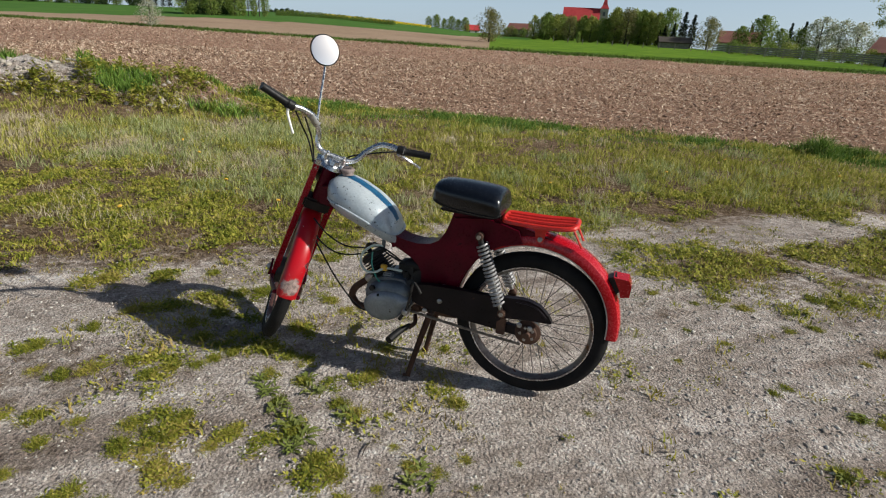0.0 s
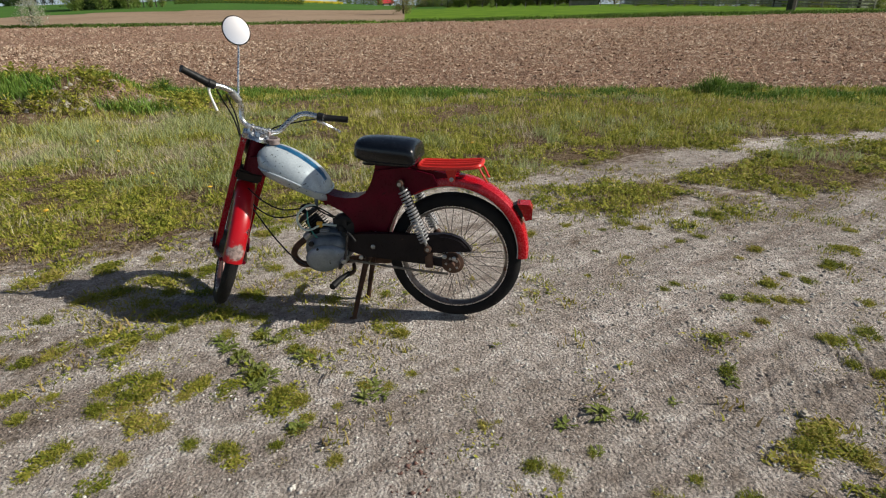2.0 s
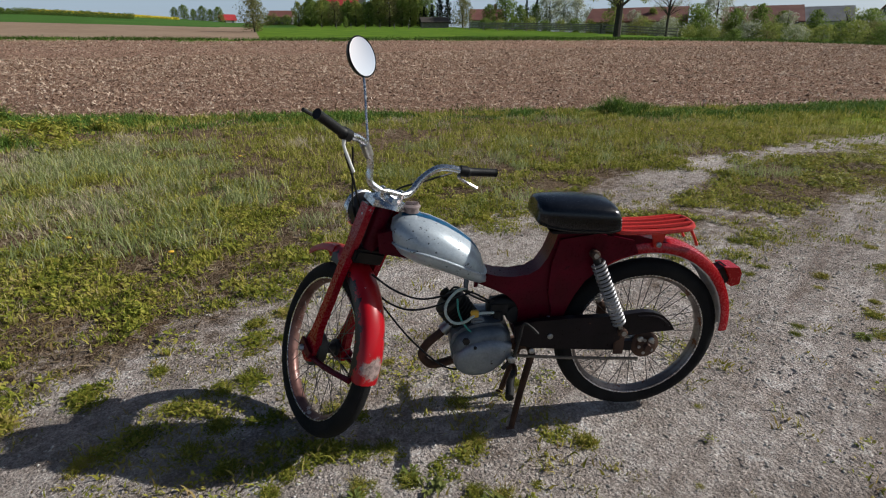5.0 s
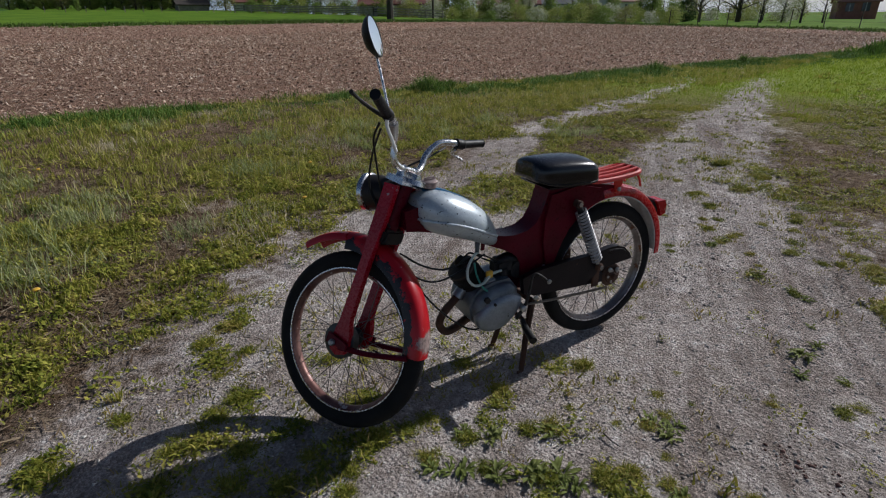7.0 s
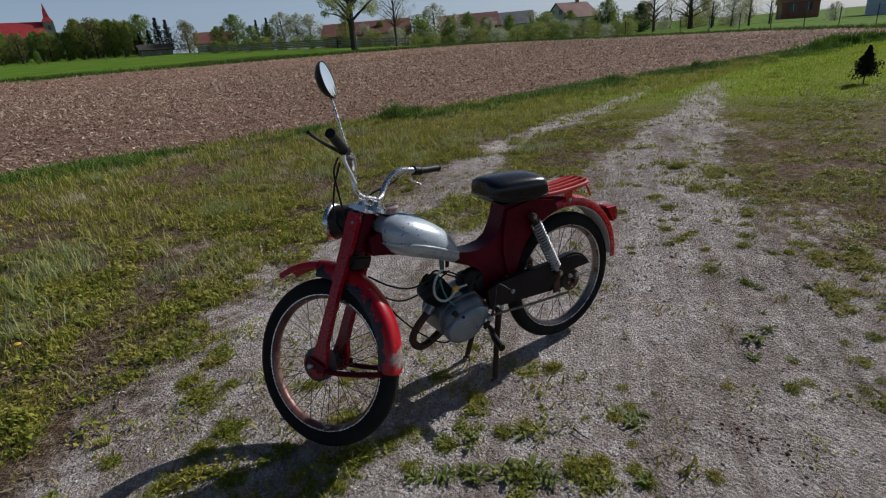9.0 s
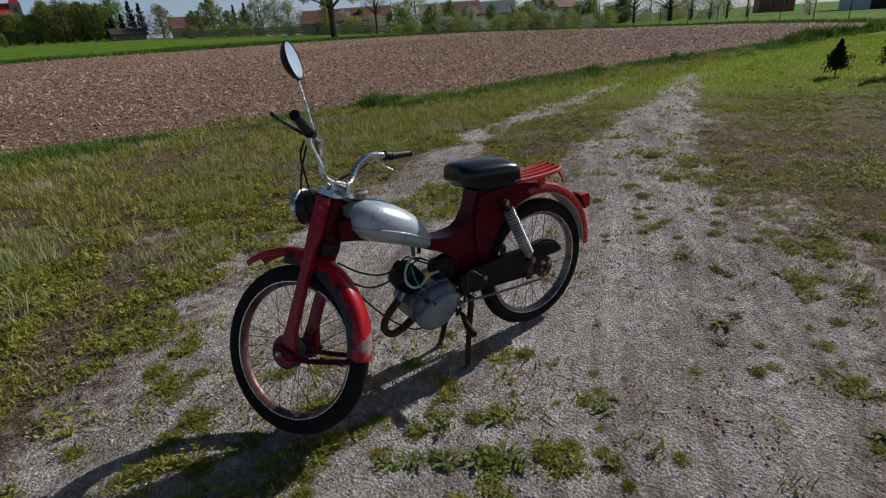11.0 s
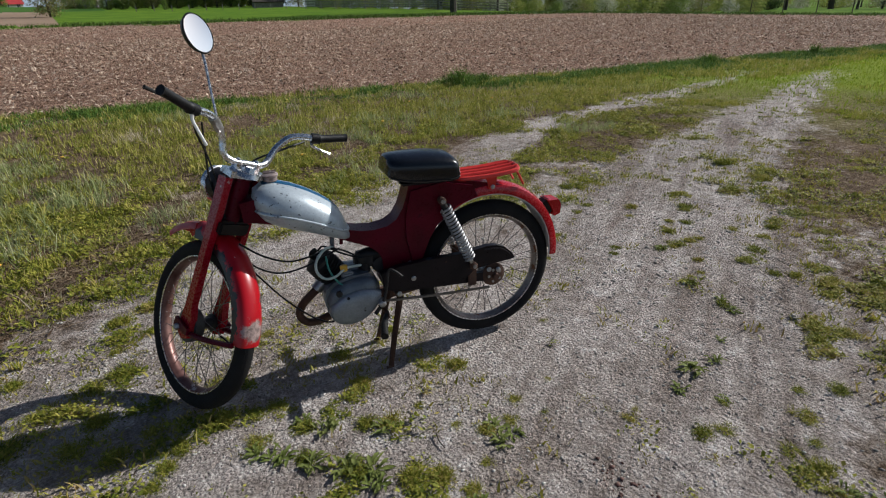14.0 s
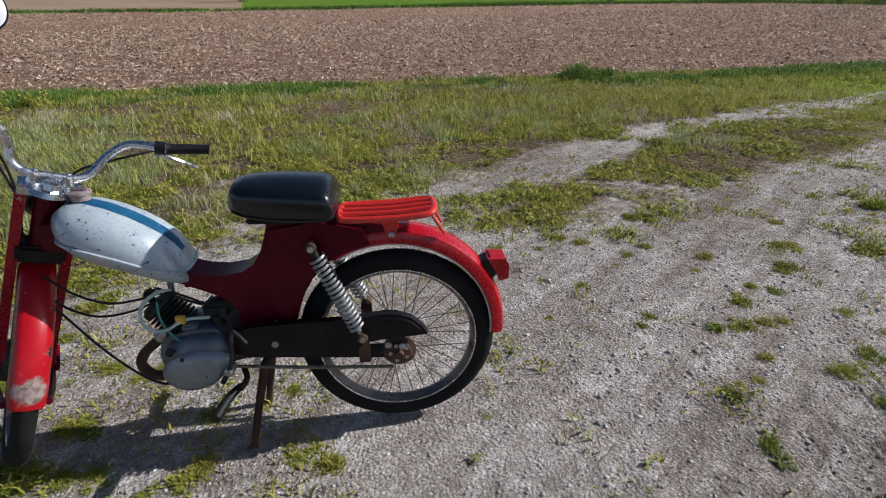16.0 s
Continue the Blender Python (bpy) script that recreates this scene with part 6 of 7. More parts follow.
MIDDLE_RIDGE = [(2.06, 1.96, 0.12), (1.79, 1.84, 0.11), (1.86, 1.80, 0.09), (2.01, 1.80, 0.12), (2.10, 1.77, 0.10), (2.24, 2.05, 0.09), (1.80, 1.62, 0.09), (1.67, 1.54, 0.08), (1.51, 1.51, 0.11), (1.57, 1.54, 0.06), (1.43, 1.30, 0.10), (2.42, 1.73, 0.11), (2.42, 1.55, 0.10), (2.18, 1.49, 0.14), (1.97, 1.46, 0.10), (2.64, 1.58, 0.14), (3.06, 1.60, 0.18), (3.24, 1.54, 0.18), (3.22, 2.11, 0.19), (3.64, 2.10, 0.20), (3.95, 2.14, 0.15), (3.91, 2.52, 0.26), (2.51, 2.11, 0.10), (2.80, 2.36, 0.10)]
TRODDEN_SIDE = [(2.01, 1.22, 0.10), (1.95, 1.28, 0.10), (2.07, 1.08, 0.15), (2.18, 1.19, 0.11), (2.79, 1.35, 0.14), (2.50, 1.23, 0.10), (1.52, 0.94, 0.16), (1.44, 0.92, 0.14), (1.60, 0.86, 0.14), (1.57, 0.70, 0.13), (2.08, 0.88, 0.20), (2.00, 0.80, 0.18), (2.00, 1.05, 0.17), (1.90, 1.02, 0.12), (2.37, 0.69, 0.20), (0.93, 0.77, 0.11), (0.72, 0.74, 0.10), (0.73, 0.65, 0.12), (0.66, 0.58, 0.11), (0.81, 0.70, 0.08), (0.36, 0.57, 0.10), (0.37, 0.48, 0.09), (0.98, 0.51, 0.11), (1.04, 0.84, 0.08), (1.16, 0.75, 0.11), (1.90, 0.55, 0.13), (0.58, 0.94, 0.10), (0.65, 0.90, 0.09), (0.46, 1.13, 0.07), (-0.03, 1.04, 0.09), (0.78, 0.97, 0.06)]
# low broad-leaved plants
BROAD = [(0.88, 1.14, 0.12), (0.73, 1.11, 0.09), (0.99, 1.11, 0.08), (1.15, 1.17, 0.06), (0.80, 0.98, 0.06), (1.41, 1.25, 0.08), (1.51, 1.50, 0.08), (0.44, 0.56, 0.11), (0.11, 1.34, 0.08), (0.05, 1.33, 0.09), (0.09, 1.40, 0.10), (-0.40, 1.56, 0.13), (-0.34, 1.50, 0.12), (-0.48, 1.64, 0.11), (-0.55, 1.73, 0.12), (-0.60, 1.79, 0.09), (-0.37, 1.75, 0.11), (-0.42, 1.83, 0.08), (-0.21, 1.63, 0.10), (1.47, 1.33, 0.07), (0.68, 0.57, 0.08), (1.80, 1.84, 0.09), (-0.36, 1.44, 0.10), (-0.17, 1.20, 0.09)]
weed_rng = random.Random(5)


def plant_weed(kind, x, y, size, first=[]):
    m = pose(x, y, float(land(x, y)) - 0.004, 0, 0, weed_rng.uniform(0, 360)) @ Matrix.Diagonal((size, size, size * weed_rng.uniform(0.6, 0.95), 1))
    ob = copy_thing(kind, m)
    tagged(ob, "", "", "weeds on the track")
    return ob


for x, y, size in BEFORE_ENGINE + BEFORE_WHEEL + IN_SHADE + BEHIND_WHEEL + MIDDLE_RIDGE + TRODDEN_SIDE:
    plant_weed(weed_rng.choice(TUFTS), x, y, size)
    if size > 0.115 and y < 2.0 or size > 0.145:
        plant_weed(weed_rng.choice(MATS), x + weed_rng.gauss(0, size * 0.45), y + weed_rng.gauss(0, size * 0.35), size * 1.05)
for x, y, size in BROAD:
    plant_weed(weed_rng.choice(ROSETTES), x, y, size)
for ob in TUFTS + ROSETTES + MATS:
    bpy.data.objects.remove(ob)


def small_weeds():
    """The many seedlings and sprigs between the larger weeds."""
    x, y, r = scatter(7500, -3.2, 5.5, 0.0, 4.4, lambda x, y: np.clip((value_noise(x, y, 0.45, 91, 3) - 0.42) * 6, 0.04, 1) * np.clip(0.16 + 1.0 * np.exp(-((x + 1.0) / 1.1) ** 2 - ((y - 1.5) / 1.0) ** 2) + 0.9 * (1 - bareness(x, y)), 0, 1), 401)
    V, F, base = [], [], 0
    for i in range(len(x)):
        n = int(r.integers(8, 22))
        size = r.uniform(0.012, 0.042)
        v, f = blades(x[i] + r.normal(0, size, n), y[i] + r.normal(0, size, n), np.full(n, float(land(x[i], y[i])) - 0.003), r.uniform(0.5, 1.2, n) * size, r.uniform(0.1, 0.3, n) * size, r.uniform(0.4, 1.2, n), int(r.integers(1e6)))
        V.append(v), F.append(f + base)
        base += len(v)
    cloud("seedlings", np.concatenate(V), np.concatenate(F), [M_PLANT], "scattered seedlings and sprigs on the track", "weeds")


small_weeds()
stones("dark_crumbs", 420, (0.05, 0.42, 0.80, 1.20), lambda x, y: np.exp(-((x - 0.21) / 0.055) ** 2 - ((y - 0.98) / 0.085) ** 2), (0.004, 0.013), M_CRUMB, "crumbled dark red-brown soil on the track", 306, "soil")
part("twig", tube([(-0.10, 1.49, 0.010), (-0.112, 1.455, 0.009), (-0.115, 1.42, 0.008)], [0.0026, 0.0022, 0.0015], 6, 3), M_BARK)
tagged(bpy.data.objects["twig"], "thin dry brown twig lying on the track", "twig")


def rut_tufts(x, y):
    return np.clip((worn(x, y) - 0.25) * 3, 0, 1) * np.clip(value_noise(x, y, 0.5, 171, 3) * 1.2 - 0.40, 0.03, 1) * (beyond(x, y) < -1)


grass_field("rut_tufts", 110000, (0.8, 9.0, 2.2, 6.0), rut_tufts, (0.012, 0.036), M_WEED, "sparse small tufts in the bare wheel ways", 117, 0.004, 1.2, 26, 0.034)
stone = part("stone", placed(box((0.040, 0.028, 0.022), (0, 0, 0), 0.008), pose(1.55, 1.05, float(land(1.55, 1.05)) + 0.008, 6, 10, 35)), M_STONE)
tagged(stone, "pale grey stone lying by the tyre marks", "stone")


def dandelions():
    """Yellow flower heads in the meadow."""
    r = random.Random(12)
    head = lathe([(0.002, -0.004), (0.014, 0.0), (0.019, 0.007), (0.014, 0.012), (0.003, 0.014)], 10)
    stem = tube([(0, 0, 0), (0.004, 0, 0.05), (0, 0, 0.10)], 0.0022, 5, 2)
    base = thing("dandelion", "yellow dandelion flower standing in the meadow grass", "flower", None, "flowers in the meadow")
    part("stem", stem, M_TALL, base)
    part("flower_head", placed(head, pose(0, 0, 0.10, 90, 0, 0)), M_YELLOW, base)
    spots = [(1.2, 5.2), (-1.9, 4.4), (-2.6, 5.6), (0.4, 4.3), (2.6, 6.1), (-3.4, 6.4), (4.8, 6.6), (-0.9, 6.8), (-2.2, 3.5), (2.35, 0.45), (3.9, 7.4), (1.9, 0.2), (6.6, 6.2), (-1.2, 3.9)]
    for x, y in spots:
        copy_thing(base, pose(x + r.gauss(0, 0.1), y + r.gauss(0, 0.1), float(land(x, y)), r.gauss(0, 12), r.gauss(0, 12), r.uniform(0, 360)))
    for o in (*base.children, base):
        bpy.data.objects.remove(o)


dandelions()

# ---- trees, fences and village in the distance ----
def spot(az, dist):
    """A place on the ground at a bearing (degrees, clockwise from ahead) and distance from the moped's side of the track."""
    x, y = -0.9 + dist * math.sin(radians(az)), 0.6 + dist * math.cos(radians(az))
    return x, y, float(land(x, y))


def leaf_cloud(centres, radii, count, size, r, squash=0.8):
    """Small leaf cards thrown round clump centres, denser towards the clumps' skins."""
    c = np.asarray(centres)[r.integers(0, len(centres), count)]
    k = r.integers(0, len(centres), count)
    c, rad = np.asarray(centres)[k], np.asarray(radii)[k]
    d = r.normal(size=(count, 3))
    d /= np.linalg.norm(d, axis=1)[:, None]
    p = c + d * (rad * r.random(count) ** 0.45)[:, None] * np.array([1, 1, squash])
    a, b = r.normal(size=(count, 3)), r.normal(size=(count, 3))
    a /= np.linalg.norm(a, axis=1)[:, None]
    b -= a * (a * b).sum(1)[:, None]
    b /= np.linalg.norm(b, axis=1)[:, None]
    s = size * r.uniform(0.5, 1.3, count)[:, None]
    v = np.stack([p - a * s, p + b * s * 0.9 + a * s * 0.2, p + a * s], 1)
    return v.reshape(-1, 3), np.arange(3 * count).reshape(-1, 3)


def broadleaf(name, height, spread, mat, label, seed, leaves=1500, size=0.14, stem=0.25, clumps=26, trunk_r=None, sparse=0.36):
    """Tapered trunk with limbs and a crown of leaf clumps."""
    r = np.random.default_rng(seed)
    tree = thing(name, label, "tree")
    tr = trunk_r or height * 0.022
    lean = r.normal(0, 0.03, 2) * height
    top = Vector((lean[0], lean[1], height * 0.86))
    bm = tube([(0, 0, -0.2), (lean[0] * 0.2, lean[1] * 0.2, height * 0.3), (lean[0] * 0.6, lean[1] * 0.6, height * 0.6), top], [tr * 1.25, tr, tr * 0.6, tr * 0.15], 8, 3)
    centres, radii = [], []
    for k in range(clumps):
        t = stem + (0.97 - stem) * (k + 0.5) / clumps
        width = math.sin(math.pi * min(1, max(0.04, (t - stem * 0.7) / (1.05 - stem * 0.7))) ** 0.75) * spread / 2
        a = k * 2.4 + r.normal(0, 0.4)
        d = width * r.uniform(0.35, 0.95)
        c = Vector((lean[0] * t + d * math.cos(a), lean[1] * t + d * math.sin(a), height * t))
        centres.append(c)
        radii.append(max(spread * sparse * r.uniform(0.45, 0.9), 0.15) * (0.5 + 0.5 * width / (spread / 2)))
        if k % 2 == 0:
            low = Vector((lean[0] * t * 0.6, lean[1] * t * 0.6, height * max(0.12, stem * 0.8, t - 0.22)))
            bm = tube([low, low.lerp(c, 0.55) + Vector((0, 0, height * 0.02)), c], [tr * 0.4, tr * 0.22, tr * 0.07], 5, 3, bm)
    part("trunk", bm, M_BARK, tree)
    v, f = leaf_cloud([tuple(c) for c in centres], radii, leaves, size, r)
    cloud("crown", v, f, [mat], "", "", "", tree)
    return tree


def conifer(name, height, spread, label, seed, leaves=1400, size=0.10, bare=0.08, lumpy=0.0):
    r = np.random.default_rng(seed)
    tree = thing(name, label, "tree")
    part("trunk", tube([(0, 0, -0.1), (0, 0, height * 0.95)], [height * 0.022, height * 0.004], 7, 1), M_BARK, tree)
    n = 46
    t = np.linspace(0, 1, n)
    c = np.stack([np.zeros(n), np.zeros(n), height * (bare + (0.97 - bare) * t)], 1)
    a = np.arange(n) * 2.4
    w = spread / 2 * (1 - t) ** 0.8 * (0.75 + 0.25 * np.sin(np.arange(n) * 1.7)) * (1 + lumpy * r.normal(size=n))
    c[:, 0], c[:, 1] = np.cos(a) * w * 0.6, np.sin(a) * w * 0.6
    v, f = leaf_cloud(c, np.maximum(np.abs(w) * 0.65, height * 0.02), leaves, size, r, 0.7)
    cloud("crown", v, f, [M_NEEDLE], "", "", "", tree)
    return tree


def set_tree(tree, az, dist, scale=1.0, wide=1.0, turn=0, group=""):
    x, y, z = spot(az, dist)
    ob = copy_thing(tree, pose(x, y, z - 0.05, 0, 0, turn) @ Matrix.Diagonal((scale * wide, scale * wide, scale, 1)))
    return tagged(ob, "", "", group)


KIND = {
    "green": broadleaf("tree", 6.0, 4.4, M_LEAF, "fresh green broadleaf tree at the village edge", 501, 3118, 0.169, 0.06),
    "dark": broadleaf("tree", 6.0, 5.0, M_LEAF_DARK, "dense dark green tree in a copse", 502, 3637, 0.214, 0.02),
    "yellow": broadleaf("tree", 6.0, 3.6, M_LEAF_YELLOW, "tall young yellow-green tree in a row", 503, 2944, 0.161, 0.05),
    "bronze": broadleaf("tree", 6.0, 5.6, M_BROWNLEAF, "round bronze-leaved tree by the sheds", 504, 3118, 0.161, 0.10),
    "blossom": broadleaf("blossom_tree", 6.0, 5.0, M_BLOSSOM, "fruit tree in pale white blossom", 505, 2772, 0.151, 0.08),
    "orchard": broadleaf("orchard_tree", 6.0, 5.4, M_LEAF_YELLOW, "thin-leaved orchard tree with bare limbs", 506, 779, 0.107, 0.28, 24, 0.17),
    "bare": broadleaf("orchard_tree", 6.0, 6.6, M_BROWNLEAF, "old orchard tree with spreading bare limbs and bronze buds", 512, 1500, 0.085, 0.26, 40, 0.19, 0.20),
    "bush": broadleaf("bush", 3.0, 4.0, M_LEAF, "leafy green garden bush", 507, 2251, 0.125, 0.01, 22, 0.04),
    "pale_bush": broadleaf("bush", 3.0, 4.0, M_BLOSSOM, "pale blossoming garden bush", 509, 1904, 0.115, 0.01, 22, 0.04),
    "young_bush": broadleaf("bush", 3.0, 4.0, M_LEAF_YELLOW, "yellow-green garden bush in young leaf", 510, 1990, 0.115, 0.01, 22, 0.04),
    "brown_bush": broadleaf("bush", 3.0, 4.0, M_BROWNLEAF, "thin bronze-brown garden bush", 511, 1297, 0.107, 0.03, 22, 0.05),
    "conifer": conifer("conifer", 6.0, 2.6, "dark spruce tree in the village", 508, 2251, 0.125),
}
r_far = random.Random(3)
# copse, far left
for k in range(7):
    set_tree(KIND["dark" if k % 3 else "green"], -27.0 + k * 0.68, 126 + 7 * (k % 3), 1.15 + 0.22 * r_far.random(), 0.95, 40 * k, "copse on the hill")
for k in range(5):
    set_tree(KIND["orchard" if k % 2 else "green"], -22.2 + k * 0.5, 130, 1.0 + 0.15 * r_far.random(), 0.5, 40 * k, "copse on the hill")
for k in range(12):
    set_tree(KIND["dark" if k % 2 else "green"], -41.0 + k * 0.85 + r_far.gauss(0, 0.2), 240, 1.15 + 0.45 * r_far.random(), 1.0, 50 * k, "trees on the skyline")
for k in range(5):
    set_tree(KIND["conifer"], -30.8 + 0.55 * k, 250, 0.95 + 0.2 * r_far.random(), 1.2, 0, "trees on the skyline")
for k in range(8):
    set_tree(KIND["dark"], -19.8 + 0.5 * k, 300, 0.7 + 0.1 * r_far.random() - 0.05 * abs(k - 3), 1.3, 60 * k, "far wood on the skyline")
for k in range(26):
    set_tree(KIND["bush"], -19.0 + 0.45 * k, 152 - 0.1 * k, 0.36 + 0.08 * r_far.random(), 1.25, 33 * k, "hedge across the fields")
for k in range(6):
    set_tree(KIND["green"], -4.2 + 0.75 * k, 240, 0.8 + 0.35 * r_far.random(), 1.0, 70 * k, "trees by the far farm")
set_tree(KIND["blossom"], -29.9, 64, 0.46, 0.95)
set_tree(KIND["bronze"], 2.6, 74, 0.68, 1.05, 20)
for k in range(8):
    set_tree(KIND[("brown_bush", "bush")[k % 2]], 3.6 + 0.42 * k, 128, 0.5 + 0.3 * r_far.random(), 1.0, 45 * k, "bushes by the low sheds")
set_tree(KIND["orchard"], 2.9, 76, 0.62, 0.7, 80)
# trees before the church
for k in range(34):
    set_tree(KIND[("yellow", "yellow", "green", "green", "bronze")[k % 5]], 7.0 + 0.37 * k + r_far.gauss(0, 0.15), 112 + 9 * (k % 3), (0.72 + 0.14 * r_far.random() if k < 20 else 0.98 + 0.16 * r_far.random()), 1.0, 47 * k, "trees round the church")
set_tree(KIND["green"], 11.4, 98, 0.32, 0.7)
for az, s in ((19.3, 0.62), (20.1, 0.70), (20.9, 1.02), (21.7, 0.95), (18.9, 0.5)):
    set_tree(KIND["conifer"], az, 110, s, 1.4, 0, "village spruces")
set_tree(KIND["bronze"], 23.2, 104, 0.84, 1.0)
set_tree(KIND["green"], 27.6, 98, 0.95, 1.1, 30)
for az, s in ((29.6, 0.95), (30.6, 1.02), (31.6, 0.80)):
    set_tree(KIND["conifer"], az, 106, s, 1.0, 0, "village spruces")
for k, az in enumerate((26.0, 29.0, 30.4, 32.0, 33.4, 34.6, 36.0)):
    set_tree(KIND["blossom" if k > 2 else "green"], az, 96 - k, 0.62 + 0.25 * (k in (3, 4, 5)) + 0.1 * r_far.random(), 1.05, 53 * k, "garden trees")
for k in range(8):
    set_tree(KIND[("bush", "young_bush")[k % 2]], 25.5 + 1.5 * k, 88 - 1.2 * k, 0.45 + 0.2 * r_far.random(), 1.2, 71 * k, "garden bushes")
# gardens to the east
for k, (az, kind, s) in enumerate(((38.0, "yellow", 0.75), (41.5, "yellow", 0.66), (43.5, "orchard", 0.82), (45.6, "bush", 0.9), (47.2, "blossom", 0.98), (49.2, "blossom", 0.74), (50.6, "green", 0.72), (52.4, "green", 0.60), (57.5, "orchard", 0.66), (58.3, "bush", 0.75), (63.6, "bush", 0.62), (64.8, "green", 0.52), (66.3, "bush", 0.6))):
    set_tree(KIND[kind], az, 80 + (k % 3) * 4, s * (1.0 if kind != "bush" else 1.5), 1.0, 37 * k, "garden trees")
for k in range(40):
    set_tree(KIND[("bush", "pale_bush", "young_bush", "brown_bush", "young_bush")[k % 5]], 38.2 + 0.72 * k + r_far.gauss(0, 0.2), 74 + 4 * (k % 3), 0.42 + 0.38 * r_far.random(), 1.3, 29 * k, "garden bushes")
for k in range(12):
    set_tree(KIND[("blossom", "green", "orchard")[k % 3]], 40.0 + 2.1 * k + r_far.gauss(0, 0.4), 82 + 3 * (k % 2), 0.5 + 0.2 * r_far.random(), 1.0, 83 * k, "garden trees")
for k, (az, kind, s, wide) in enumerate(((64.4, "green", 0.80, 1.0), (67.4, "dark", 0.66, 0.8), (68.6, "bare", 0.98, 0.9), (71.8, "bare", 1.22, 1.25), (73.6, "orchard", 0.75, 1.0), (75.2, "blossom", 0.80, 1.0), (76.6, "orchard", 0.70, 1.0), (78.2, "orchard", 0.64, 1.0), (82.9, "blossom", 0.36, 1.1), (93.0, "orchard", 0.7, 1.0))):
    set_tree(KIND[kind], az, 84 + 3 * (k % 2), s, wide, 61 * k, "orchard trees")
for k in range(15):
    set_tree(KIND[("brown_bush", "young_bush", "pale_bush", "bush")[k % 4]], 64.0 + 0.85 * k + r_far.gauss(0, 0.3), 94 + 5 * (k % 3), 0.42 + 0.35 * r_far.random(), 1.3, 31 * k, "orchard hedge")
for k in range(9):
    set_tree(KIND[("orchard", "bare", "bronze")[k % 3]], 65.5 + 1.4 * k + r_far.gauss(0, 0.3), 102 + 4 * (k % 3), 0.6 + 0.2 * r_far.random(), 0.95, 67 * k, "orchard trees")
for kind in KIND.values():
    for o in (*kind.children, kind):
        bpy.data.objects.remove(o)

# the tall tree at the field's edge
big = broadleaf("tall_tree", 13.0, 10.5, M_LEAF_YELLOW, "tall roadside tree with a dark trunk and thin young leaves", 520, 15000, 0.095, 0.27, 60, 0.30, 0.15)
big.matrix_basis = pose(36.0, 46.9, float(land(36.0, 46.9)) - 0.1, 0, -2.0, 200)
side = broadleaf("tall_tree", 9.6, 7.0, M_BROWNLEAF, "budding tree with fine reddish bare branches", 521, 4200, 0.07, 0.30, 60, 0.13, 0.17)
side.matrix_basis = pose(*spot(43.0, 72), 0, 0, 30)

# saplings on the lawn
for x, y, h, w, seed in ((11.75, 1.74, 0.70, 0.46, 531), (11.6, 0.90, 1.15, 0.52, 532), (10.5, 0.05, 1.20, 0.55, 533)):
    t = conifer("sapling", h, w, "small dark evergreen sapling on the lawn", seed, 5200, 0.026, 0.26, 0.16)
    t.matrix_basis = pose(x, y, float(land(x, y)))
    tagged(t, "", "", "saplings on the lawn")


# buildings
def gable_house(name, label, az, dist, width, depth, eave, ridge, wall_mat, roof_mat, turn=0.0, windows=(), chimney=None, door=None, category="house"):
    """A house with a gable roof; its long eave runs along its own x axis. Windows: (side, along, height, breadth, tall)."""
    x, y, z = spot(az, dist)
    h = thing(name, label, category, pose(x, y, z - 0.3, 0, 0, -az + turn))
    w2, d2 = width / 2, depth / 2
    outline = [(-d2, 0), (d2, 0), (d2, eave), (0, ridge), (-d2, eave)]
    part("wall", loft([[Vector((sx, a, b)) for a, b in outline] for sx in (-w2, w2)]), wall_mat, h, smooth=False)
    o, th = 0.35, 0.18
    slope = (ridge - eave) / d2
    for s in (-1, 1):
        ring = [(s * (d2 + o), eave - slope * o + 0.02), (0, ridge + 0.02), (0, ridge + th), (s * (d2 + o), eave - slope * o + th)]
        roof = part("roof", loft([[Vector((sx, a, b)) for a, b in ring] for sx in (-w2 - o, w2 + o)]), roof_mat, h, smooth=False)
    for side_, along, high, wide, tall in windows:
        if side_ == "front":
            at, size = (along, -d2 - 0.02, high), (wide, 0.08, tall)
            bar = (0.06, 0.10, tall)
        else:
            sx = -w2 - 0.02 if side_ == "left" else w2 + 0.02
            at, size = (sx, along, high), (0.08, wide, tall)
            bar = (0.10, 0.06, tall)
        win = part("window", box(size, at, 0), M_PANE, h, smooth=False)
        part("frame_bar", box(bar, at, 0), M_WHITE, win, smooth=False)
    if chimney is not None:
        part("chimney", box((0.6, 0.6, 1.6), (chimney, 0.2, ridge + 0.4), 0), M_BRICK, h, smooth=False)
    if door:
        along, wide, tall = door
        part("door", box((wide, 0.12, tall), (along, -d2 - 0.03, tall / 2 + 0.3), 0), M_BLACK, h, smooth=False)
    return h


gable_house("farmhouse", "small white farmhouse with a red roof on the skyline", 0.2, 250, 6.0, 5.0, 2.6, 4.6, M_WALL, M_ROOF_RED, 10, [("front", -1.6, 1.9, 0.9, 1.1), ("front", 1.6, 1.9, 0.9, 1.1)])
gable_house("farmhouse", "low house with a brown roof behind trees", 5.3, 150, 5.6, 5.0, 1.9, 3.3, M_GREYWALL, M_ROOF_BROWN, -14, [("front", -1.4, 1.2, 0.8, 0.8), ("front", 1.4, 1.2, 0.8, 0.8)])
gable_house("shed", "long low dark shed roof by the meadow", 20.3, 104, 4.6, 4.0, 1.1, 1.9, M_POST, M_BARK, 8, [], None, None, "shed")
gable_house("house", "house with a brown tiled roof behind the fence", 25.6, 128, 7.0, 6.0, 2.9, 5.0, M_WALL, M_ROOF_BROWN, 5, [("front", -1.5, 1.8, 1.0, 1.1), ("front", 1.5, 1.8, 1.0, 1.1)], 2.0)
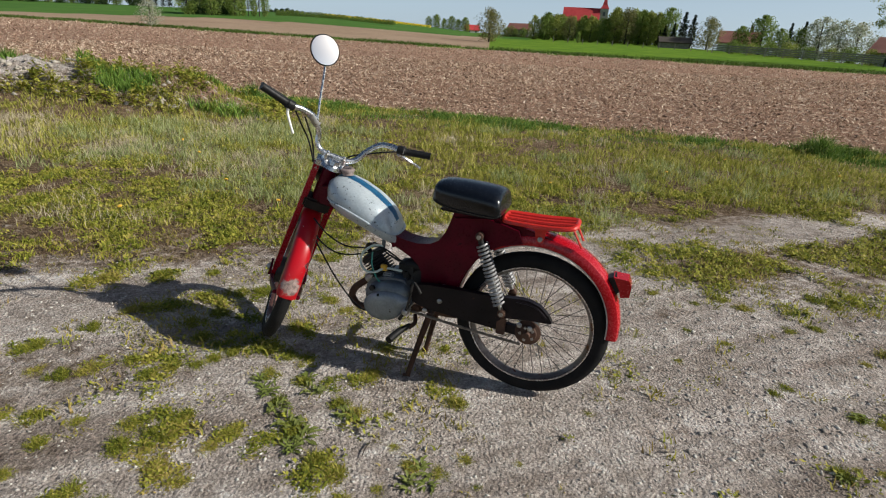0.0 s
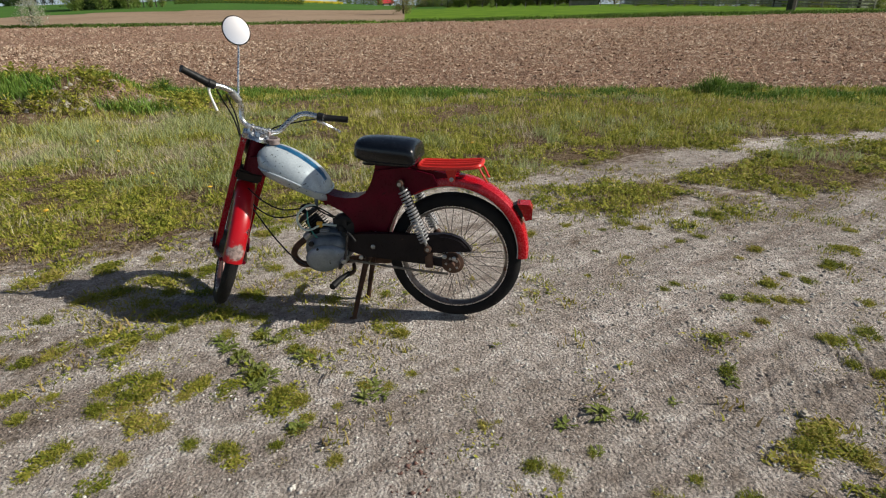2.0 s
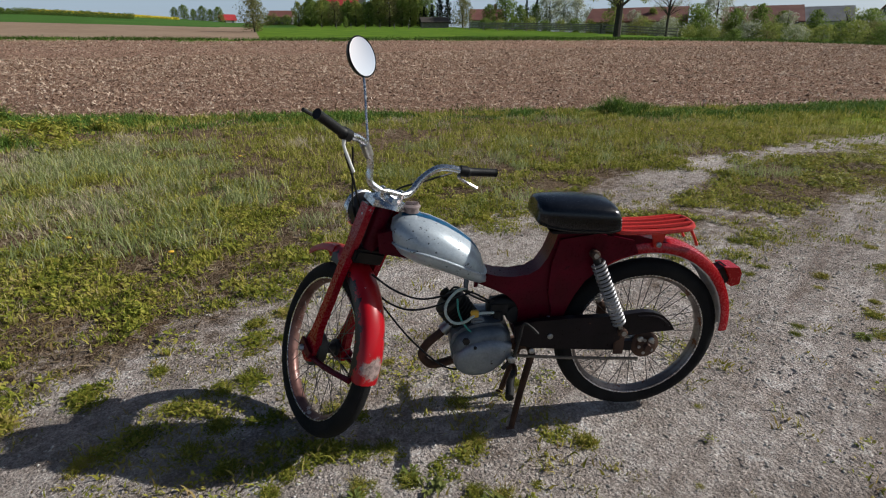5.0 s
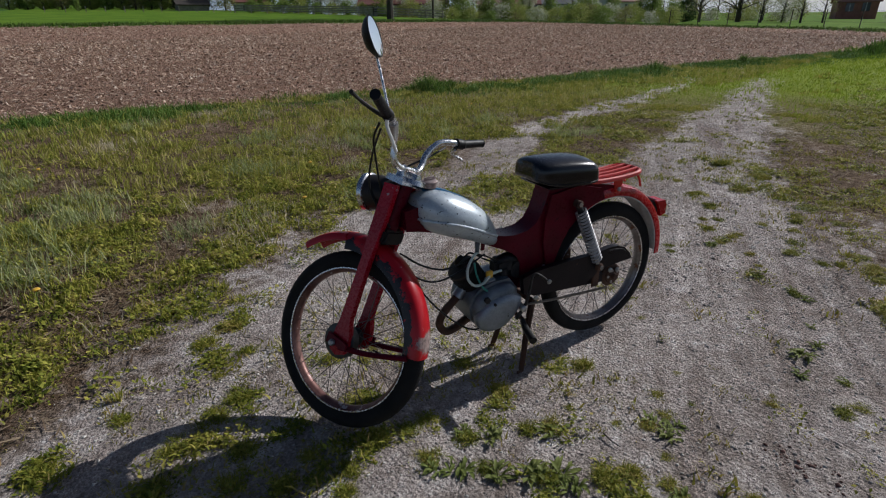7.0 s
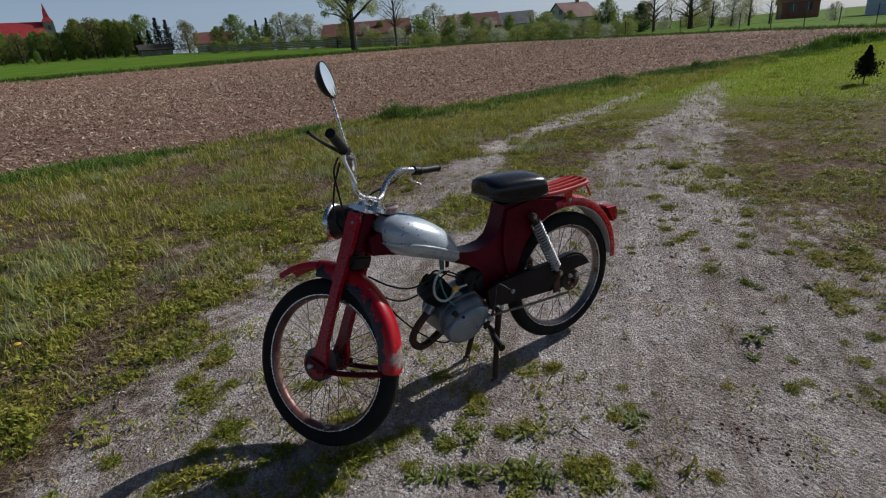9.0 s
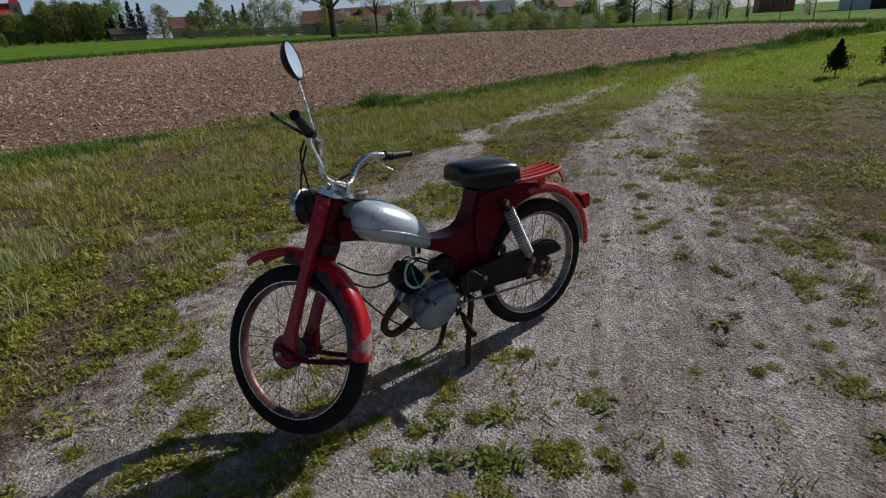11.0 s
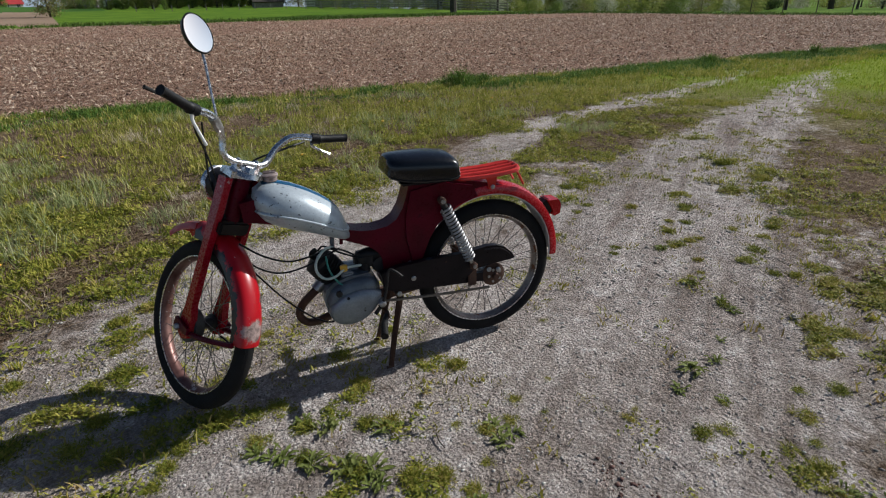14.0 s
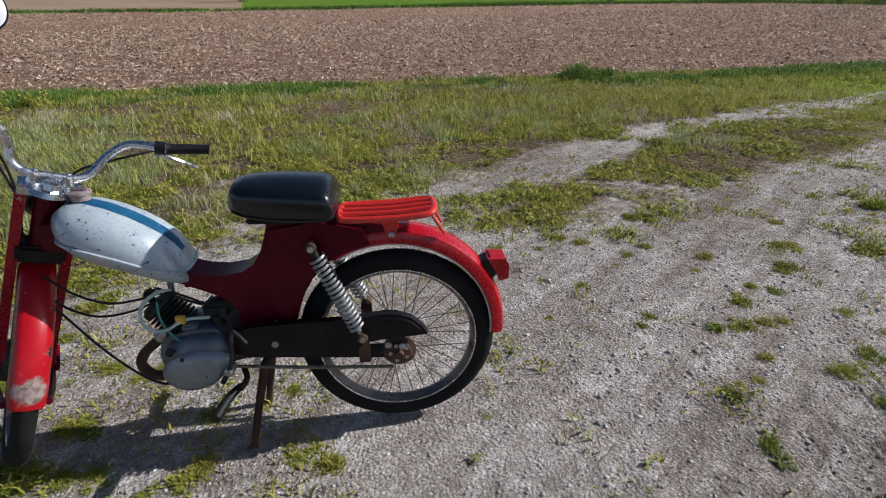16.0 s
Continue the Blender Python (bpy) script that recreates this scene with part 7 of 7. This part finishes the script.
gable_house("house", "pale rendered house with a brown roof behind bushes", 40.3, 86, 12.5, 8.0, 2.3, 4.1, M_WALL, M_ROOF_BROWN, -6, [("front", -3.6, 1.9, 1.1, 1.2), ("front", 0.4, 1.9, 1.1, 1.2), ("front", 3.9, 1.9, 1.1, 1.2)])
gable_house("barn", "long brick barn with a dark brown roof", 50.6, 104, 10.5, 9.0, 2.6, 4.9, M_BRICK, M_ROOF_BROWN, 4, [("front", 5.0, 2.0, 1.2, 1.2)], None, None, "barn")
gable_house("house", "low house with a grey roof among the gardens", 55.2, 104, 6.6, 7.0, 2.7, 4.7, M_WALL, M_ROOF_GREY, 3, [("front", -2.0, 1.8, 1.0, 1.1), ("front", 2.0, 1.8, 1.0, 1.1)])
gable_house("house", "white gabled house with a red-brown roof and chimney", 61.0, 130, 8.6, 8.0, 3.4, 6.4, M_WALL, M_ROOF_BROWN, 42, [("left", -1.3, 4.6, 0.9, 1.1), ("left", 1.2, 4.6, 0.9, 1.1), ("left", 0, 2.2, 1.1, 1.2), ("front", 0, 2.2, 1.2, 1.2)], 1.8)
gable_house("house", "red house with white windows beyond the orchard", 80.2, 128, 6.0, 6.0, 3.2, 5.4, M_BRICK, M_ROOF_BROWN, 10, [("front", -1.2, 2.2, 1.2, 1.4), ("front", 1.2, 2.2, 1.2, 1.4)])
gable_house("barn", "blue-white barn with a wide dark door", 88.6, 112, 14.5, 8.0, 4.6, 7.0, M_WALL_BLUE, M_ROOF_GREY, 3, [], None, (-1.5, 3.6, 3.8), "barn")


def church():
    x, y, z = spot(11.15, 258)
    c = thing("church", "brick church with a bright red roof and a pointed steeple", "church", pose(x, y, z - 1.7, 0, 0, -11.15))
    outline = [(-4.5, 0), (4.5, 0), (4.5, 11.6), (0, 17.0), (-4.5, 11.6)]
    part("wall", loft([[Vector((sx, a, b)) for a, b in outline] for sx in (-8.5, 7.0)]), M_GREYWALL, c, smooth=False)
    for s in (-1, 1):
        ring = [(s * 4.9, 11.2), (0, 17.02), (0, 17.3), (s * 4.9, 11.5)]
        part("roof", loft([[Vector((sx, a, b)) for a, b in ring] for sx in (-8.9, 7.0)]), M_ROOF_RED, c, smooth=False)
    tower = part("tower", box((3.4, 3.4, 17.2), (8.7, 0, 8.6), 0), M_GREYWALL, c, smooth=False)
    part("belfry_window", box((0.9, 0.1, 1.6), (8.7, -1.73, 15.0), 0), M_PANE, tower, smooth=False)
    spire = [[Vector((8.7 + sx * w, sy * w, zz)) for sx, sy in ((-1, -1), (1, -1), (1, 1), (-1, 1))] for zz, w in ((17.1, 1.85), (18.6, 1.0), (23.6, 0.04))]
    part("spire", loft(spire), M_ROOF_RED, c, smooth=False)
    for k in range(4):
        part("window", box((1.0, 0.1, 3.4), (-6 + 3.4 * k, -4.53, 7.4), 0), M_PANE, c, smooth=False)


church()


# fences
def rail_fence(a, b, count, height, label, name="wooden_fence", rails=3, mat=M_POST, thick=0.10):
    """Posts with level boards between two places (bearing, distance)."""
    pts = [spot(a[0] + (b[0] - a[0]) * k / count, a[1] + (b[1] - a[1]) * k / count) for k in range(count + 1)]
    f = thing(name, label, "fence")
    for x, y, z in pts:
        part("post", box((thick, thick, height + 0.5), (x, y, z + height / 2 - 0.2), 0), mat, f, smooth=False)
    for k in range(count):
        p, q = Vector(pts[k]), Vector(pts[k + 1])
        for j in range(rails):
            up = Vector((0, 0, height * (0.35 + 0.6 * j / max(rails - 1, 1))))
            mid, way = (p + q) / 2 + up, q - p
            turn = way.to_track_quat("X", "Z").to_matrix().to_4x4()
            part("rail", box((way.length, 0.04, 0.13 if thick > 0.08 else 0.012), mid, 0, turn), mat, f, smooth=False)
    return f


rail_fence((23.9, 86), (37.0, 70), 9, 1.05, "weathered grey board fence round the gardens", rails=4)
rail_fence((37.0, 70), (44.0, 72), 4, 1.0, "weathered grey board fence beside the tall tree")
rail_fence((9.0, 92), (23.5, 88), 10, 0.75, "row of pale meadow posts with wire", "post_fence", 1, M_POST, 0.08)
rail_fence((66.0, 70), (93.0, 56), 11, 1.55, "thin post and wire fence below the orchard", "post_fence", 2, M_BARK, 0.07)


def rape_field():
    """A flowering strip beyond the hedge."""
    x, y, z = spot(-9.5, 176)
    r = np.random.default_rng(8)
    n = 9000
    u, v = r.uniform(-17, 17, n), r.uniform(-3, 3, n)
    a = radians(9.5)
    px, py = x + u * math.cos(a) - v * math.sin(a), y + u * math.sin(a) + v * math.cos(a)
    h = r.uniform(0.35, 0.65, n)
    vv, f = blades(px, py, land(px, py), h, np.full(n, 0.28), np.full(n, 0.2), 9)
    cloud("rape_field", vv, f, [M_RAPE], "strip of yellow flowering rape on the hill", "crop")


rape_field()
